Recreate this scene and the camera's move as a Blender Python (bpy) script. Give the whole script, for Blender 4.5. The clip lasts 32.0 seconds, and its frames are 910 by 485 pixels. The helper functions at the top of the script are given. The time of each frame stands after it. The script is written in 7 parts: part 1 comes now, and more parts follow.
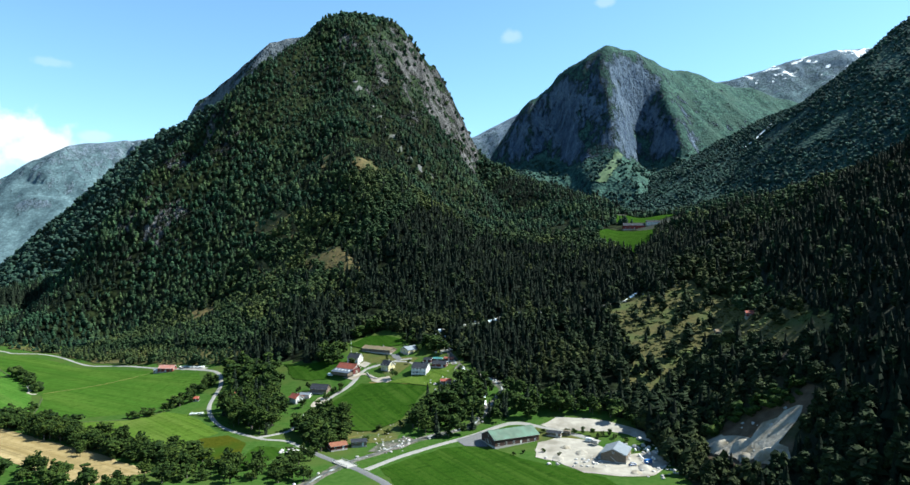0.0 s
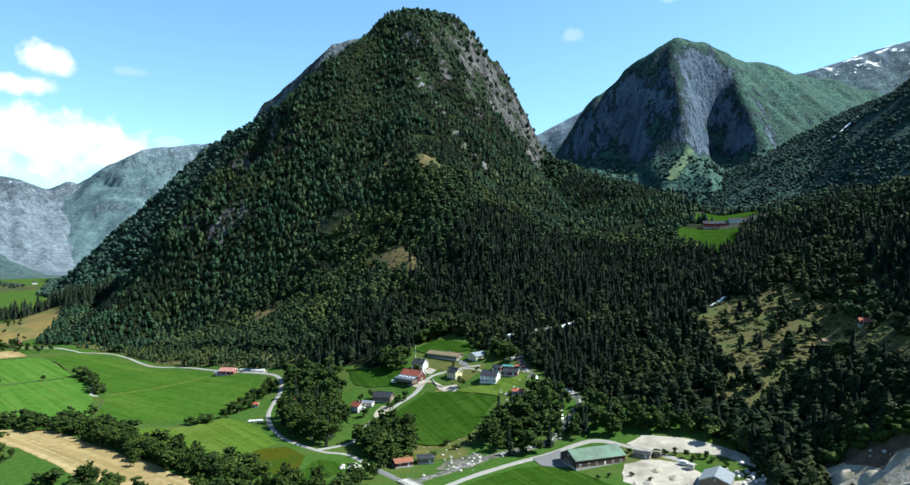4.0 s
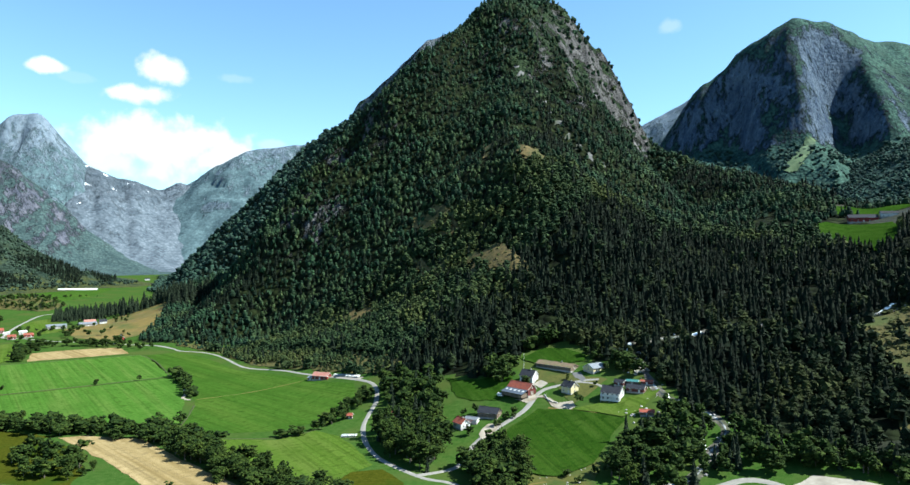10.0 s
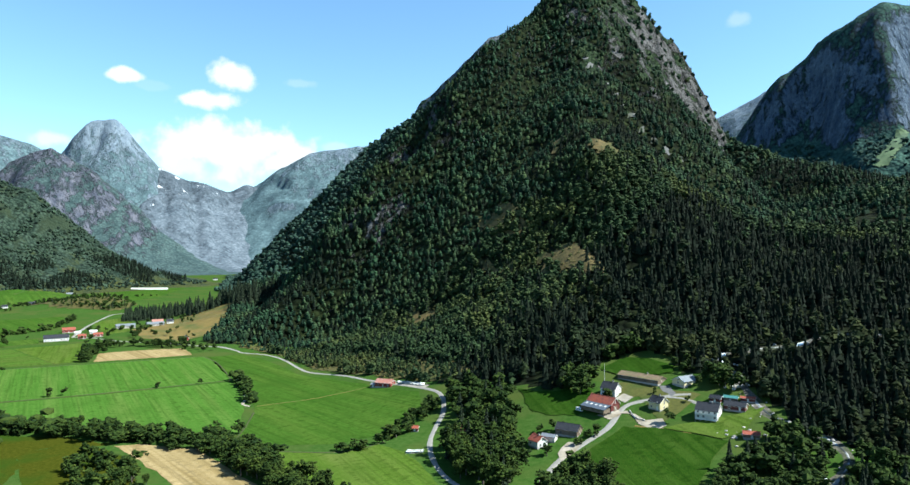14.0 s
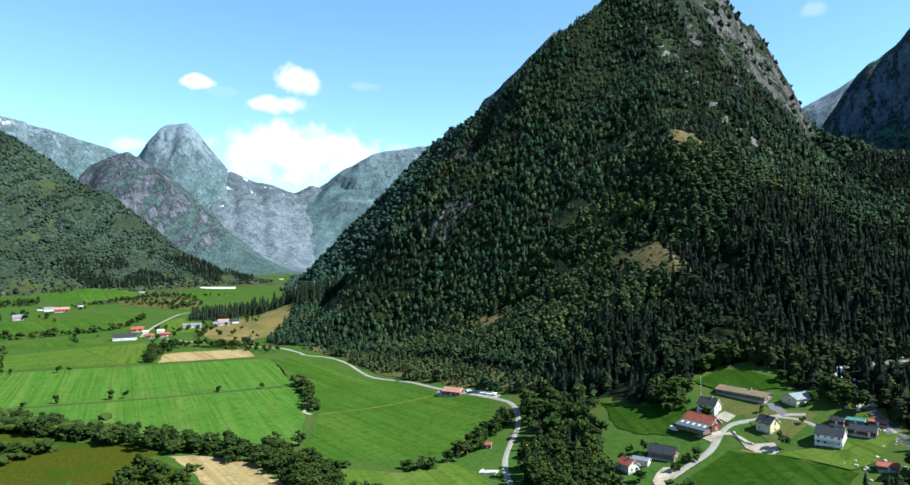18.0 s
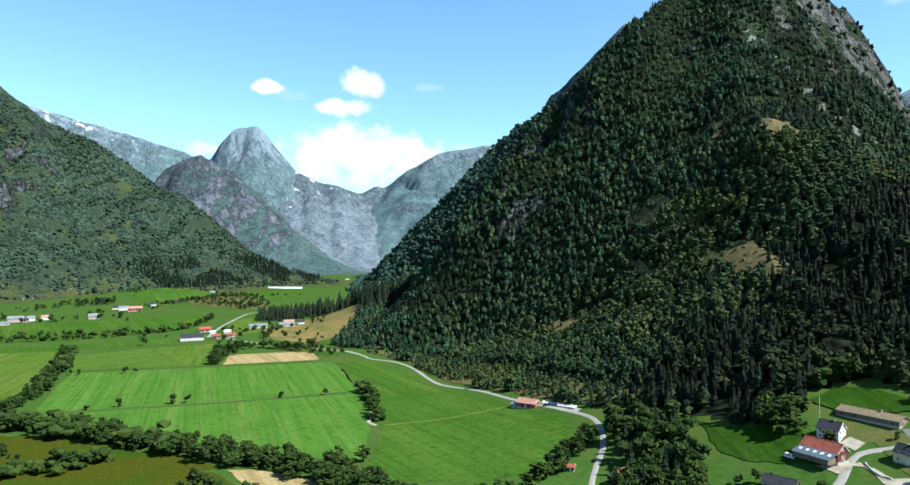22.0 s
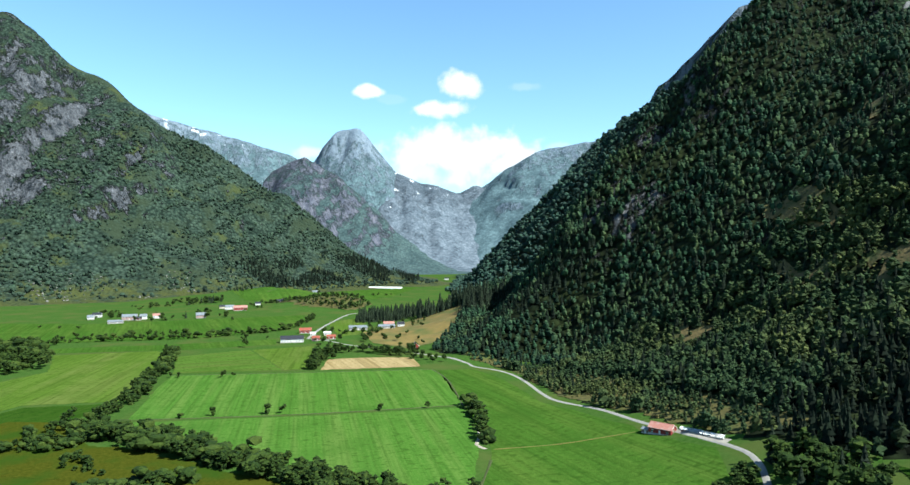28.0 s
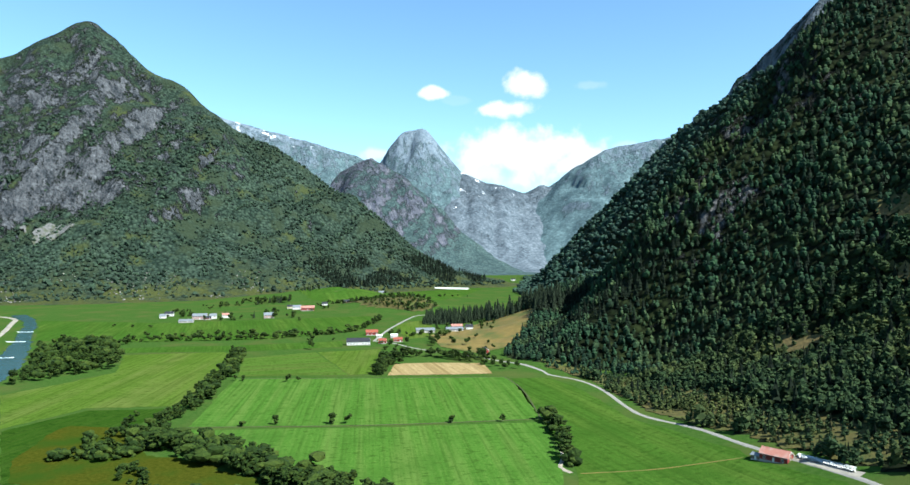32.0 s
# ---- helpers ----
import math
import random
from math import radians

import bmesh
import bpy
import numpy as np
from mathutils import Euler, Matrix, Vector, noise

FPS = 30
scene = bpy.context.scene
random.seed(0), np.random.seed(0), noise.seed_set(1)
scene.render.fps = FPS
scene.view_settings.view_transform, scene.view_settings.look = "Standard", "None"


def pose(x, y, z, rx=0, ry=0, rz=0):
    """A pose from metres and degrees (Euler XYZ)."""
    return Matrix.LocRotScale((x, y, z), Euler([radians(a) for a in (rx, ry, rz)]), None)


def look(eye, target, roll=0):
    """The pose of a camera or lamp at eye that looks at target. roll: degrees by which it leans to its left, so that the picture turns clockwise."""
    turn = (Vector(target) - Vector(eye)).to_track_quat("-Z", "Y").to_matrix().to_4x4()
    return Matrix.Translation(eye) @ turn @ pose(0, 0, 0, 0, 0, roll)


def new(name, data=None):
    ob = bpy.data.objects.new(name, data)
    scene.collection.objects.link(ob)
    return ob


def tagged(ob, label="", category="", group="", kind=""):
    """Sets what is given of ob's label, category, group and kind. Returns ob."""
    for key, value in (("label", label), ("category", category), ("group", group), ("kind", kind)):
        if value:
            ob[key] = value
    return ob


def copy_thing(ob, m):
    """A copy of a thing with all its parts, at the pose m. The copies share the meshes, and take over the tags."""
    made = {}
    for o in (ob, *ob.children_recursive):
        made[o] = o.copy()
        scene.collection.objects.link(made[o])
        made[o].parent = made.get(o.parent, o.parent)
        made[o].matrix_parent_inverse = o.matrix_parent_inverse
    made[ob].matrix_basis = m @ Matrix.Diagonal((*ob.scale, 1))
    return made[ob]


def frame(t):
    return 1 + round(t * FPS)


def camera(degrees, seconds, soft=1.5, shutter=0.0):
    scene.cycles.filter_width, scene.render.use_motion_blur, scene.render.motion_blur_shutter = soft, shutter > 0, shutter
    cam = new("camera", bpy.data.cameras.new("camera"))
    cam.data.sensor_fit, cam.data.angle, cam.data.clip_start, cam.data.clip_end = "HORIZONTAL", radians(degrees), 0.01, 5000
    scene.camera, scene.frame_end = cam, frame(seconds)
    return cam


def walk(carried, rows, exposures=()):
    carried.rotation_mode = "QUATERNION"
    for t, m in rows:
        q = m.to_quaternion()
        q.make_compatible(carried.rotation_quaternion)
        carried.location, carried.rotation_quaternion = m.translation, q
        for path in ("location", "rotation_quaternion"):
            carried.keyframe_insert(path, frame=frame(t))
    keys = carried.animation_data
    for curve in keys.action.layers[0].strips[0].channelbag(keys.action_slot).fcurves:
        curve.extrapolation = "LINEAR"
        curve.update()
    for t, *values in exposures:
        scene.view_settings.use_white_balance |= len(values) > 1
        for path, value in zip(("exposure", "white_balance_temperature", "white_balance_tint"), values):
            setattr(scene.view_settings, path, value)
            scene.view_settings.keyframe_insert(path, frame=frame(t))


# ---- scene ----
cam = camera(67.48, 32.0)
# seconds, metres east, metres ahead, metres up, yaw, pitch, lean
ROWS = [
    (0, 0.00, 0.00, 120.00, -0.000, 0.583, 0.106),
    (2, -4.16, 18.64, 119.62, 2.517, 0.631, 0.098),
    (3.5, -7.20, 32.87, 119.05, 4.434, 0.654, 0.092),
    (6, -14.42, 56.90, 118.57, 7.641, 0.602, 0.090),
    (9, -24.61, 84.62, 118.18, 11.513, 0.527, 0.044),
    (12, -36.43, 111.45, 117.91, 15.354, 0.541, 0.047),
    (14.5, -46.96, 132.42, 117.54, 18.536, 0.573, 0.060),
    (16.5, -56.80, 149.62, 117.13, 21.104, 0.563, 0.077),
    (19, -70.34, 170.73, 116.86, 24.395, 0.587, 0.091),
    (22, -86.73, 193.99, 116.45, 28.403, 0.605, 0.108),
    (25.5, -108.47, 220.54, 115.82, 33.137, 0.621, 0.184),
    (28, -125.56, 238.30, 116.05, 36.585, 0.602, 0.192),
    (30, -139.23, 251.19, 115.99, 39.293, 0.624, 0.158),
    (32, -155.86, 264.47, 115.42, 42.007, 0.659, 0.107),
]
walk(cam, [(t, pose(x, y, z, 90 + pitch, lean, yaw)) for t, x, y, z, yaw, pitch, lean in ROWS], [(0.0, 1.63, 5700, 2), (32.0, 1.63, 5700, 2)])

# ---------------------------------------------------------------- daylight
SUN_AZIMUTH, SUN_HEIGHT = radians(84), radians(47)      # azimuth clockwise from straight ahead of the first view
world = bpy.data.worlds.new("sky")
scene.world = world
world.use_nodes = True
wn, wl = world.node_tree.nodes, world.node_tree.links
sky = wn.new("ShaderNodeTexSky")
sky.sky_type, sky.sun_disc = "NISHITA", False
sky.sun_elevation, sky.sun_rotation = SUN_HEIGHT, SUN_AZIMUTH
sky.air_density, sky.dust_density, sky.ozone_density = 1.0, 0.2, 0.5
backdrop_sky = wn["Background"]
backdrop_sky.inputs[1].default_value = 0.069
# small fair-weather clouds: direction, half width, half height, density
CLOUDS = [((-0.5942, 0.7921, 0.1397), 0.141, 0.049, 1),
          ((-0.5169, 0.8473, 0.1221), 0.07627, 0.03242, 1),
          ((-0.6303, 0.7678, 0.115), 0.05569, 0.02789, 0.8),
          ((-0.5702, 0.7873, 0.2346), 0.03696, 0.0231, 1),
          ((-0.5955, 0.7774, 0.2024), 0.05359, 0.01571, 1),
          ((-0.6761, 0.7017, 0.2248), 0.02671, 0.01159, 1),
          ((-0.494, 0.8381, 0.2315), 0.02621, 0.009408, 0.175),
          ((0.0787, 0.9511, 0.2987), 0.02167, 0.01352, 0.25),
          ((0.2021, 0.9204, 0.3348), 0.02318, 0.01075, 0.25),
          ((-0.7437, 0.6538, 0.1393), 0.03931, 0.01571, 0.7),
          ((-0.4607, 0.8756, 0.1451), 0.02873, 0.01151, 0.3),
          ((-0.6489, 0.7297, 0.2155), 0.03612, 0.008148, 0.1)]


def sky_node(kind, operation, *inputs):
    k = wn.new(kind)
    k.operation = operation
    for i, v in enumerate(inputs):
        if isinstance(v, (int, float, tuple)):
            k.inputs[i].default_value = v
        else:
            wl.new(v, k.inputs[i])
    return k


way = wn.new("ShaderNodeTexCoord").outputs["Generated"]
puff = wn.new("ShaderNodeTexNoise")
puff.inputs["Scale"].default_value, puff.inputs["Detail"].default_value, puff.inputs["Roughness"].default_value = 24, 5, 0.5
wl.new(way, puff.inputs["Vector"])
ragged = sky_node("ShaderNodeMath", "MULTIPLY_ADD", puff.outputs["Fac"], 2.1, -1.0).outputs[0]
cover = None
for c, wide, tall, dense in CLOUDS:
    c = Vector(c)
    side = c.cross(Vector((0, 0, 1))).normalized()
    up = side.cross(c)
    a = sky_node("ShaderNodeVectorMath", "DOT_PRODUCT", way, tuple(side / wide)).outputs["Value"]
    b = sky_node("ShaderNodeVectorMath", "DOT_PRODUCT", way, tuple(up / tall)).outputs["Value"]
    f = sky_node("ShaderNodeVectorMath", "DOT_PRODUCT", way, tuple(c)).outputs["Value"]
    r2 = sky_node("ShaderNodeMath", "ADD", sky_node("ShaderNodeMath", "MULTIPLY", a, a).outputs[0], sky_node("ShaderNodeMath", "MULTIPLY", b, b).outputs[0]).outputs[0]
    d = sky_node("ShaderNodeMath", "ADD", sky_node("ShaderNodeMath", "SQRT", r2).outputs[0], ragged).outputs[0]
    m = wn.new("ShaderNodeMapRange")
    m.interpolation_type = "SMOOTHSTEP"
    m.inputs["From Min"].default_value, m.inputs["From Max"].default_value = 0.95, 0.45
    m.inputs["To Min"].default_value, m.inputs["To Max"].default_value = 0.0, dense
    wl.new(d, m.inputs["Value"])
    ahead = sky_node("ShaderNodeMath", "MULTIPLY", m.outputs["Result"], sky_node("ShaderNodeMath", "GREATER_THAN", f, 0.5).outputs[0]).outputs[0]
    cover = ahead if cover is None else sky_node("ShaderNodeMath", "MAXIMUM", cover, ahead).outputs[0]
cloudy = wn.new("ShaderNodeMix")
cloudy.data_type = "RGBA"
wl.new(cover, cloudy.inputs["Factor"])
clear_air = wn.new("ShaderNodeMix")
clear_air.data_type, clear_air.blend_type = "RGBA", "MULTIPLY"
clear_air.inputs["Factor"].default_value, clear_air.inputs["B"].default_value = 1.0, (0.88, 1.02, 1.04, 1)
wl.new(sky.outputs[0], clear_air.inputs["A"])
wl.new(clear_air.outputs["Result"], cloudy.inputs["A"])
cloudy.inputs["B"].default_value = (5.6, 5.5, 5.3, 1)
wl.new(cloudy.outputs["Result"], backdrop_sky.inputs[0])
sun = new("sun", bpy.data.lights.new("sun", "SUN"))
sun.data.energy, sun.data.angle, sun.data.color = 5.0, radians(0.53), (1.0, 0.92, 0.79)
toward_sun = Vector((math.sin(SUN_AZIMUTH) * math.cos(SUN_HEIGHT), math.cos(SUN_AZIMUTH) * math.cos(SUN_HEIGHT), math.sin(SUN_HEIGHT)))
sun.matrix_world = look(toward_sun * 900, (0, 0, 0))


# ---------------------------------------------------------------- materials
def material(name, dark, light, scale=0.2, rough=0.9, bump=0.0, bump_scale=2.0, broad=None, broad_scale=0.01, island=0.0, each=0.0, metal=0.0, spec=0.2):
    """A surface with two colours mixed by fine noise, a third by broad noise, relief, and a shift of tone per piece."""
    m = bpy.data.materials.new(name)
    m.use_nodes = True
    n, l = m.node_tree.nodes, m.node_tree.links
    b = n["Principled BSDF"]
    b.inputs["Roughness"].default_value, b.inputs["Metallic"].default_value = rough, metal
    b.inputs["Specular IOR Level"].default_value = spec
    co = n.new("ShaderNodeTexCoord")
    fine = n.new("ShaderNodeTexNoise")
    fine.inputs["Scale"].default_value, fine.inputs["Detail"].default_value, fine.inputs["Roughness"].default_value = scale, 6, 0.65
    l.new(co.outputs["Object"], fine.inputs["Vector"])
    ramp = n.new("ShaderNodeValToRGB")
    ramp.color_ramp.elements[0].position, ramp.color_ramp.elements[1].position = 0.32, 0.68
    ramp.color_ramp.elements[0].color, ramp.color_ramp.elements[1].color = (*dark, 1), (*light, 1)
    l.new(fine.outputs["Fac"], ramp.inputs["Fac"])
    out = ramp.outputs["Color"]
    if broad:
        wide = n.new("ShaderNodeTexNoise")
        wide.inputs["Scale"].default_value, wide.inputs["Detail"].default_value = broad_scale, 5
        l.new(co.outputs["Object"], wide.inputs["Vector"])
        cut = n.new("ShaderNodeMapRange")
        cut.inputs["From Min"].default_value, cut.inputs["From Max"].default_value = 0.48, 0.66
        l.new(wide.outputs["Fac"], cut.inputs["Value"])
        mix = n.new("ShaderNodeMix")
        mix.data_type = "RGBA"
        l.new(cut.outputs["Result"], mix.inputs["Factor"])
        l.new(out, mix.inputs["A"])
        mix.inputs["B"].default_value = (*broad, 1)
        out = mix.outputs["Result"]
    for amount, kind, socket in ((island, "ShaderNodeNewGeometry", "Random Per Island"), (each, "ShaderNodeObjectInfo", "Random")):
        if amount:
            src = n.new(kind)
            hsv = n.new("ShaderNodeHueSaturation")
            val = n.new("ShaderNodeMapRange")
            val.inputs["To Min"].default_value, val.inputs["To Max"].default_value = 1 - amount, 1 + amount
            l.new(src.outputs[socket], val.inputs["Value"])
            l.new(val.outputs["Result"], hsv.inputs["Value"])
            hue = n.new("ShaderNodeMapRange")
            hue.inputs["To Min"].default_value, hue.inputs["To Max"].default_value = 0.5 + 0.03 * amount, 0.5 - 0.05 * amount
            l.new(src.outputs[socket], hue.inputs["Value"])
            l.new(hue.outputs["Result"], hsv.inputs["Hue"])
            l.new(out, hsv.inputs["Color"])
            out = hsv.outputs["Color"]
    l.new(out, b.inputs["Base Color"])
    if bump:
        rel = n.new("ShaderNodeTexNoise")
        rel.inputs["Scale"].default_value, rel.inputs["Detail"].default_value = bump_scale, 8
        l.new(co.outputs["Object"], rel.inputs["Vector"])
        bp = n.new("ShaderNodeBump")
        bp.inputs["Strength"].default_value, bp.inputs["Distance"].default_value = 1.0, bump
        l.new(rel.outputs["Fac"], bp.inputs["Height"])
        l.new(bp.outputs["Normal"], b.inputs["Normal"])
    return m


M_MEADOW = material("meadow", (0.0207, 0.0514, 0.00825), (0.0402, 0.0716, 0.0155), 0.3, bump=0.2, bump_scale=1.2, broad=(0.0449, 0.062, 0.0155), broad_scale=0.02, spec=0.0)
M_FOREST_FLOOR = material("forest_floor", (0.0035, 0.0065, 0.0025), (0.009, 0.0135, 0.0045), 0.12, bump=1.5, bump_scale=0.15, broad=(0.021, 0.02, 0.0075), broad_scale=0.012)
# upper-slope leaves: bluer than the near ones, with haze painted in
M_FOLIAGE = material("foliage", (0.0052, 0.0155, 0.0085), (0.019, 0.0405, 0.0215), 0.12, 0.9, island=0.5, spec=0.1, broad=(0.0275, 0.045, 0.0165), broad_scale=0.02)
# darkened copy of the leaves: deeper shade of the near woods put into colour
M_SHADED_LEAVES = material("shaded_wood_leaves", (0.0036, 0.00882, 0.00336), (0.0135, 0.0221, 0.00736), 0.12, 0.9, island=0.5, spec=0.1, broad=(0.018, 0.0243, 0.0068), broad_scale=0.02)
M_BIRCH = material("birch_leaves", (0.006, 0.0155, 0.0062), (0.0222, 0.04, 0.0146), 0.12, 0.9, island=0.5, spec=0.1, broad=(0.034, 0.046, 0.0135), broad_scale=0.02)
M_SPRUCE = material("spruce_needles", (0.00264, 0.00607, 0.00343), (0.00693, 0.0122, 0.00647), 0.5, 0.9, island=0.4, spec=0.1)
M_ROCK = material("grey_rock", (0.063, 0.0728, 0.07), (0.182, 0.182, 0.182), 0.03, bump=6, bump_scale=0.04, broad=(0.0315, 0.049, 0.0175), broad_scale=0.008)

# ---------------------------------------------------------------- terrain
def lattice(ix, iy, seed):
    n = (ix * 374761393 + iy * 668265263 + seed * 974634777) & 0xFFFFFFFF
    n = ((n ^ (n >> 13)) * 1274126177) & 0xFFFFFFFF
    return ((n ^ (n >> 16)) & 0xFFFF) / 65535.0


def value_noise(x, y, seed=0):
    x, y = np.asarray(x, float), np.asarray(y, float)
    ix, iy = np.floor(x).astype(np.int64), np.floor(y).astype(np.int64)
    fx, fy = x - ix, y - iy
    fx, fy = fx * fx * (3 - 2 * fx), fy * fy * (3 - 2 * fy)
    a = lattice(ix, iy, seed) * (1 - fx) + lattice(ix + 1, iy, seed) * fx
    b = lattice(ix, iy + 1, seed) * (1 - fx) + lattice(ix + 1, iy + 1, seed) * fx
    return (a * (1 - fy) + b * fy) * 2 - 1


def fbm(x, y, size, octaves=4, seed=0):
    total, amp, norm = 0, 1.0, 0
    for k in range(octaves):
        total = total + amp * value_noise(np.asarray(x) / size + 17.3 * k, np.asarray(y) / size - 9.1 * k, seed + k)
        norm += amp
        amp, size = amp * 0.5, size * 0.5
    return total / norm


def ridge(x, y, line, crest=25.0):
    """Height of a mountain with a sharp spine: line holds east, ahead, height, and the fall per metre to its left and right."""
    best = np.full(np.shape(x), -1e4)
    for a, b in zip(line[:-1], line[1:]):
        ux, uy = b[0] - a[0], b[1] - a[1]
        s = np.clip(((x - a[0]) * ux + (y - a[1]) * uy) / (ux * ux + uy * uy), 0, 1)
        dx, dy = x - a[0] - s * ux, y - a[1] - s * uy
        d = np.hypot(dx, dy)
        side = np.clip((ux * dy - uy * dx) / (math.hypot(ux, uy) * np.maximum(d, 1)) * 1.5 + 0.5, 0, 1)
        fall = (a[3] + (b[3] - a[3]) * s) * side + (a[4] + (b[4] - a[4]) * s) * (1 - side)
        best = np.maximum(best, a[2] + (b[2] - a[2]) * s - fall * (np.sqrt(d * d + crest * crest) - crest))
    return best


def blend(a, b, soft):
    """The higher of two surfaces, rounded where they meet."""
    h = np.clip(0.5 + 0.5 * (a - b) / soft, 0, 1)
    return b + (a - b) * h + soft * h * (1 - h)


def rise(v, a, b):
    t = np.clip((v - a) / (b - a), 0, 1)
    return t * t * (3 - 2 * t)


# spines run from their near end to their far end: east, ahead, height, fall to the west, fall to the east
MAIN_SPINE = [(-140, 710, 48, 0.51, 0.26), (-166, 810, 94, 0.75, 0.36), (-162, 884, 147, 0.98, 0.44), (-166, 1027, 284, 1.22, 0.66), (-184, 1224, 415, 1.0, 0.95), (-245, 1405, 610, 1.25, 1.35), (-158, 1592, 662, 1.20, 2.0)]
MAIN_SHOULDER = [(-37, 719, 59, 0.36, 0.42), (79, 865, 121, 0.30, 0.44), (219, 958, 142, 0.30, 0.30), (215, 1105, 205, 0.30, 0.50), (150, 1380, 262, 0.60, 0.82), (112, 1530, 300, 0.80, 1.20), (62, 1640, 348, 1.40, 2.0), (30, 1670, 390, 2.0, 2.4), (-14, 1680, 480, 2.3, 2.6), (-60, 1660, 566, 2.2, 2.6), (-122, 1630, 645, 1.6, 2.4)]
WEST_RIDGE = [(-213, 1370, 600, 1.9, 1.5), (-420, 1690, 560, 1.75, 0.90), (-699, 1893, 502, 1.18, 0.80), (-777, 1951, 480, 1.10, 0.80), (-954, 2096, 432, 1.05, 0.80), (-1119, 2247, 366, 1.02, 0.70), (-1364, 2448, 235, 0.95, 0.60), (-1605, 2601, 110, 0.70, 0.50), (-1803, 2700, 30, 0.50, 0.50)]
WEST_FLANK = [(-545, 850, 15, 0.7, 0.8), (-520, 960, 75, 0.85, 1.0), (-460, 1085, 225, 1.30, 1.3), (-430, 1165, 335, 1.35, 1.35), (-388, 1215, 398, 1.30, 1.35), (-338, 1262, 474, 1.3, 1.3), (-262, 1377, 578, 1.5, 1.45), (-250, 1435, 612, 1.6, 1.5)]
WEST_SPUR = [(-620, 880, 2, 0.35, 0.35), (-675, 1030, 30, 0.30, 0.40), (-725, 1250, 75, 0.40, 0.50), (-725, 1420, 112, 0.60, 0.60), (-723, 1560, 170, 0.90, 0.70), (-776, 1790, 305, 1.04, 0.80), (-794, 1930, 450, 1.00, 0.80)]
EAST_HILL = [(999, 300, 560, 0.90, 0.80), (691, 429, 415, 0.82, 0.81), (537, 563, 274, 0.77, 0.70), (461, 708, 207, 0.76, 0.50), (424, 805, 187, 0.44, 0.40), (340, 1000, 168, 0.34, 0.30)]
EAST_WALL = [(1694, 1491, 1050, 0.75, 0.60), (1386, 1829, 832, 0.88, 0.59), (1235, 1873, 707, 0.91, 0.86), (1118, 1995, 588, 0.84, 0.50), (1075, 2200, 559, 0.55, 0.50), (1000, 2450, 500, 0.50, 0.50)]


def glen(x, y):
    """The side valley that climbs away behind the hamlet."""
    along = 0.42 * x + 0.9 * (y - 430)
    up = 150 * rise(along, 40, 640) + 0.075 * np.maximum(along - 500, 0)
    return up * rise(x, -190, 190) + 14 * rise(y, 480, 620) * rise(x, -200, -60) * (1 - rise(x, -60, 120))


HOLLOW = [(-530, 990), (-505, 1035), (-474, 1075), (-440, 1122), (-410, 1165), (-385, 1215), (-350, 1270)]     # a steep-sided gully in the south-west flank


def hollow(x, y):
    """How deep the gully cuts: its eastern wall is steep, its western side slack."""
    best, cut = np.full(np.shape(x), 1e9), 0 * x
    for k, (a, b) in enumerate(zip(HOLLOW[:-1], HOLLOW[1:])):
        ux, uy = b[0] - a[0], b[1] - a[1]
        s = np.clip(((x - a[0]) * ux + (y - a[1]) * uy) / (ux * ux + uy * uy), 0, 1)
        dx, dy = x - a[0] - s * ux, y - a[1] - s * uy
        d = np.hypot(dx, dy)
        east = ux * dy - uy * dx < 0
        t = (k + s) / (len(HOLLOW) - 1)
        deep = 50 * rise(t, 0.1, 0.2) * (1 - 0.8 * rise(t, 0.48, 0.8))
        here = np.where(east, deep * (np.exp(-(d / 20) ** 2) - 0.3 * np.exp(-((d - 52) / 26) ** 2)), deep * np.exp(-(d / 34) ** 2))
        cut = np.where(d < best, here, cut)
        best = np.minimum(best, d)
    return cut


KNOLLS = [(-1150, 1190, 105, 60, 24, 35), (-1490, 1290, 150, 90, 24, 40), (-830, 1180, 60, 90, 10, 30)]     # east, ahead, half length, half width, height, turn


def knolls(x, y):
    """Low hills on the valley floor."""
    h = 0 * x
    for cx, cy, a, b, top, turn in KNOLLS:
        c, s = math.cos(math.radians(turn)), math.sin(math.radians(turn))
        u, v = ((x - cx) * c + (y - cy) * s) / a, ((y - cy) * c - (x - cx) * s) / b
        h = h + top * np.exp(-(u * u + v * v)) * (1 + 0.25 * fbm(x, y, 45, 3, 33))
    return np.where(h > 0.4, h, 0)


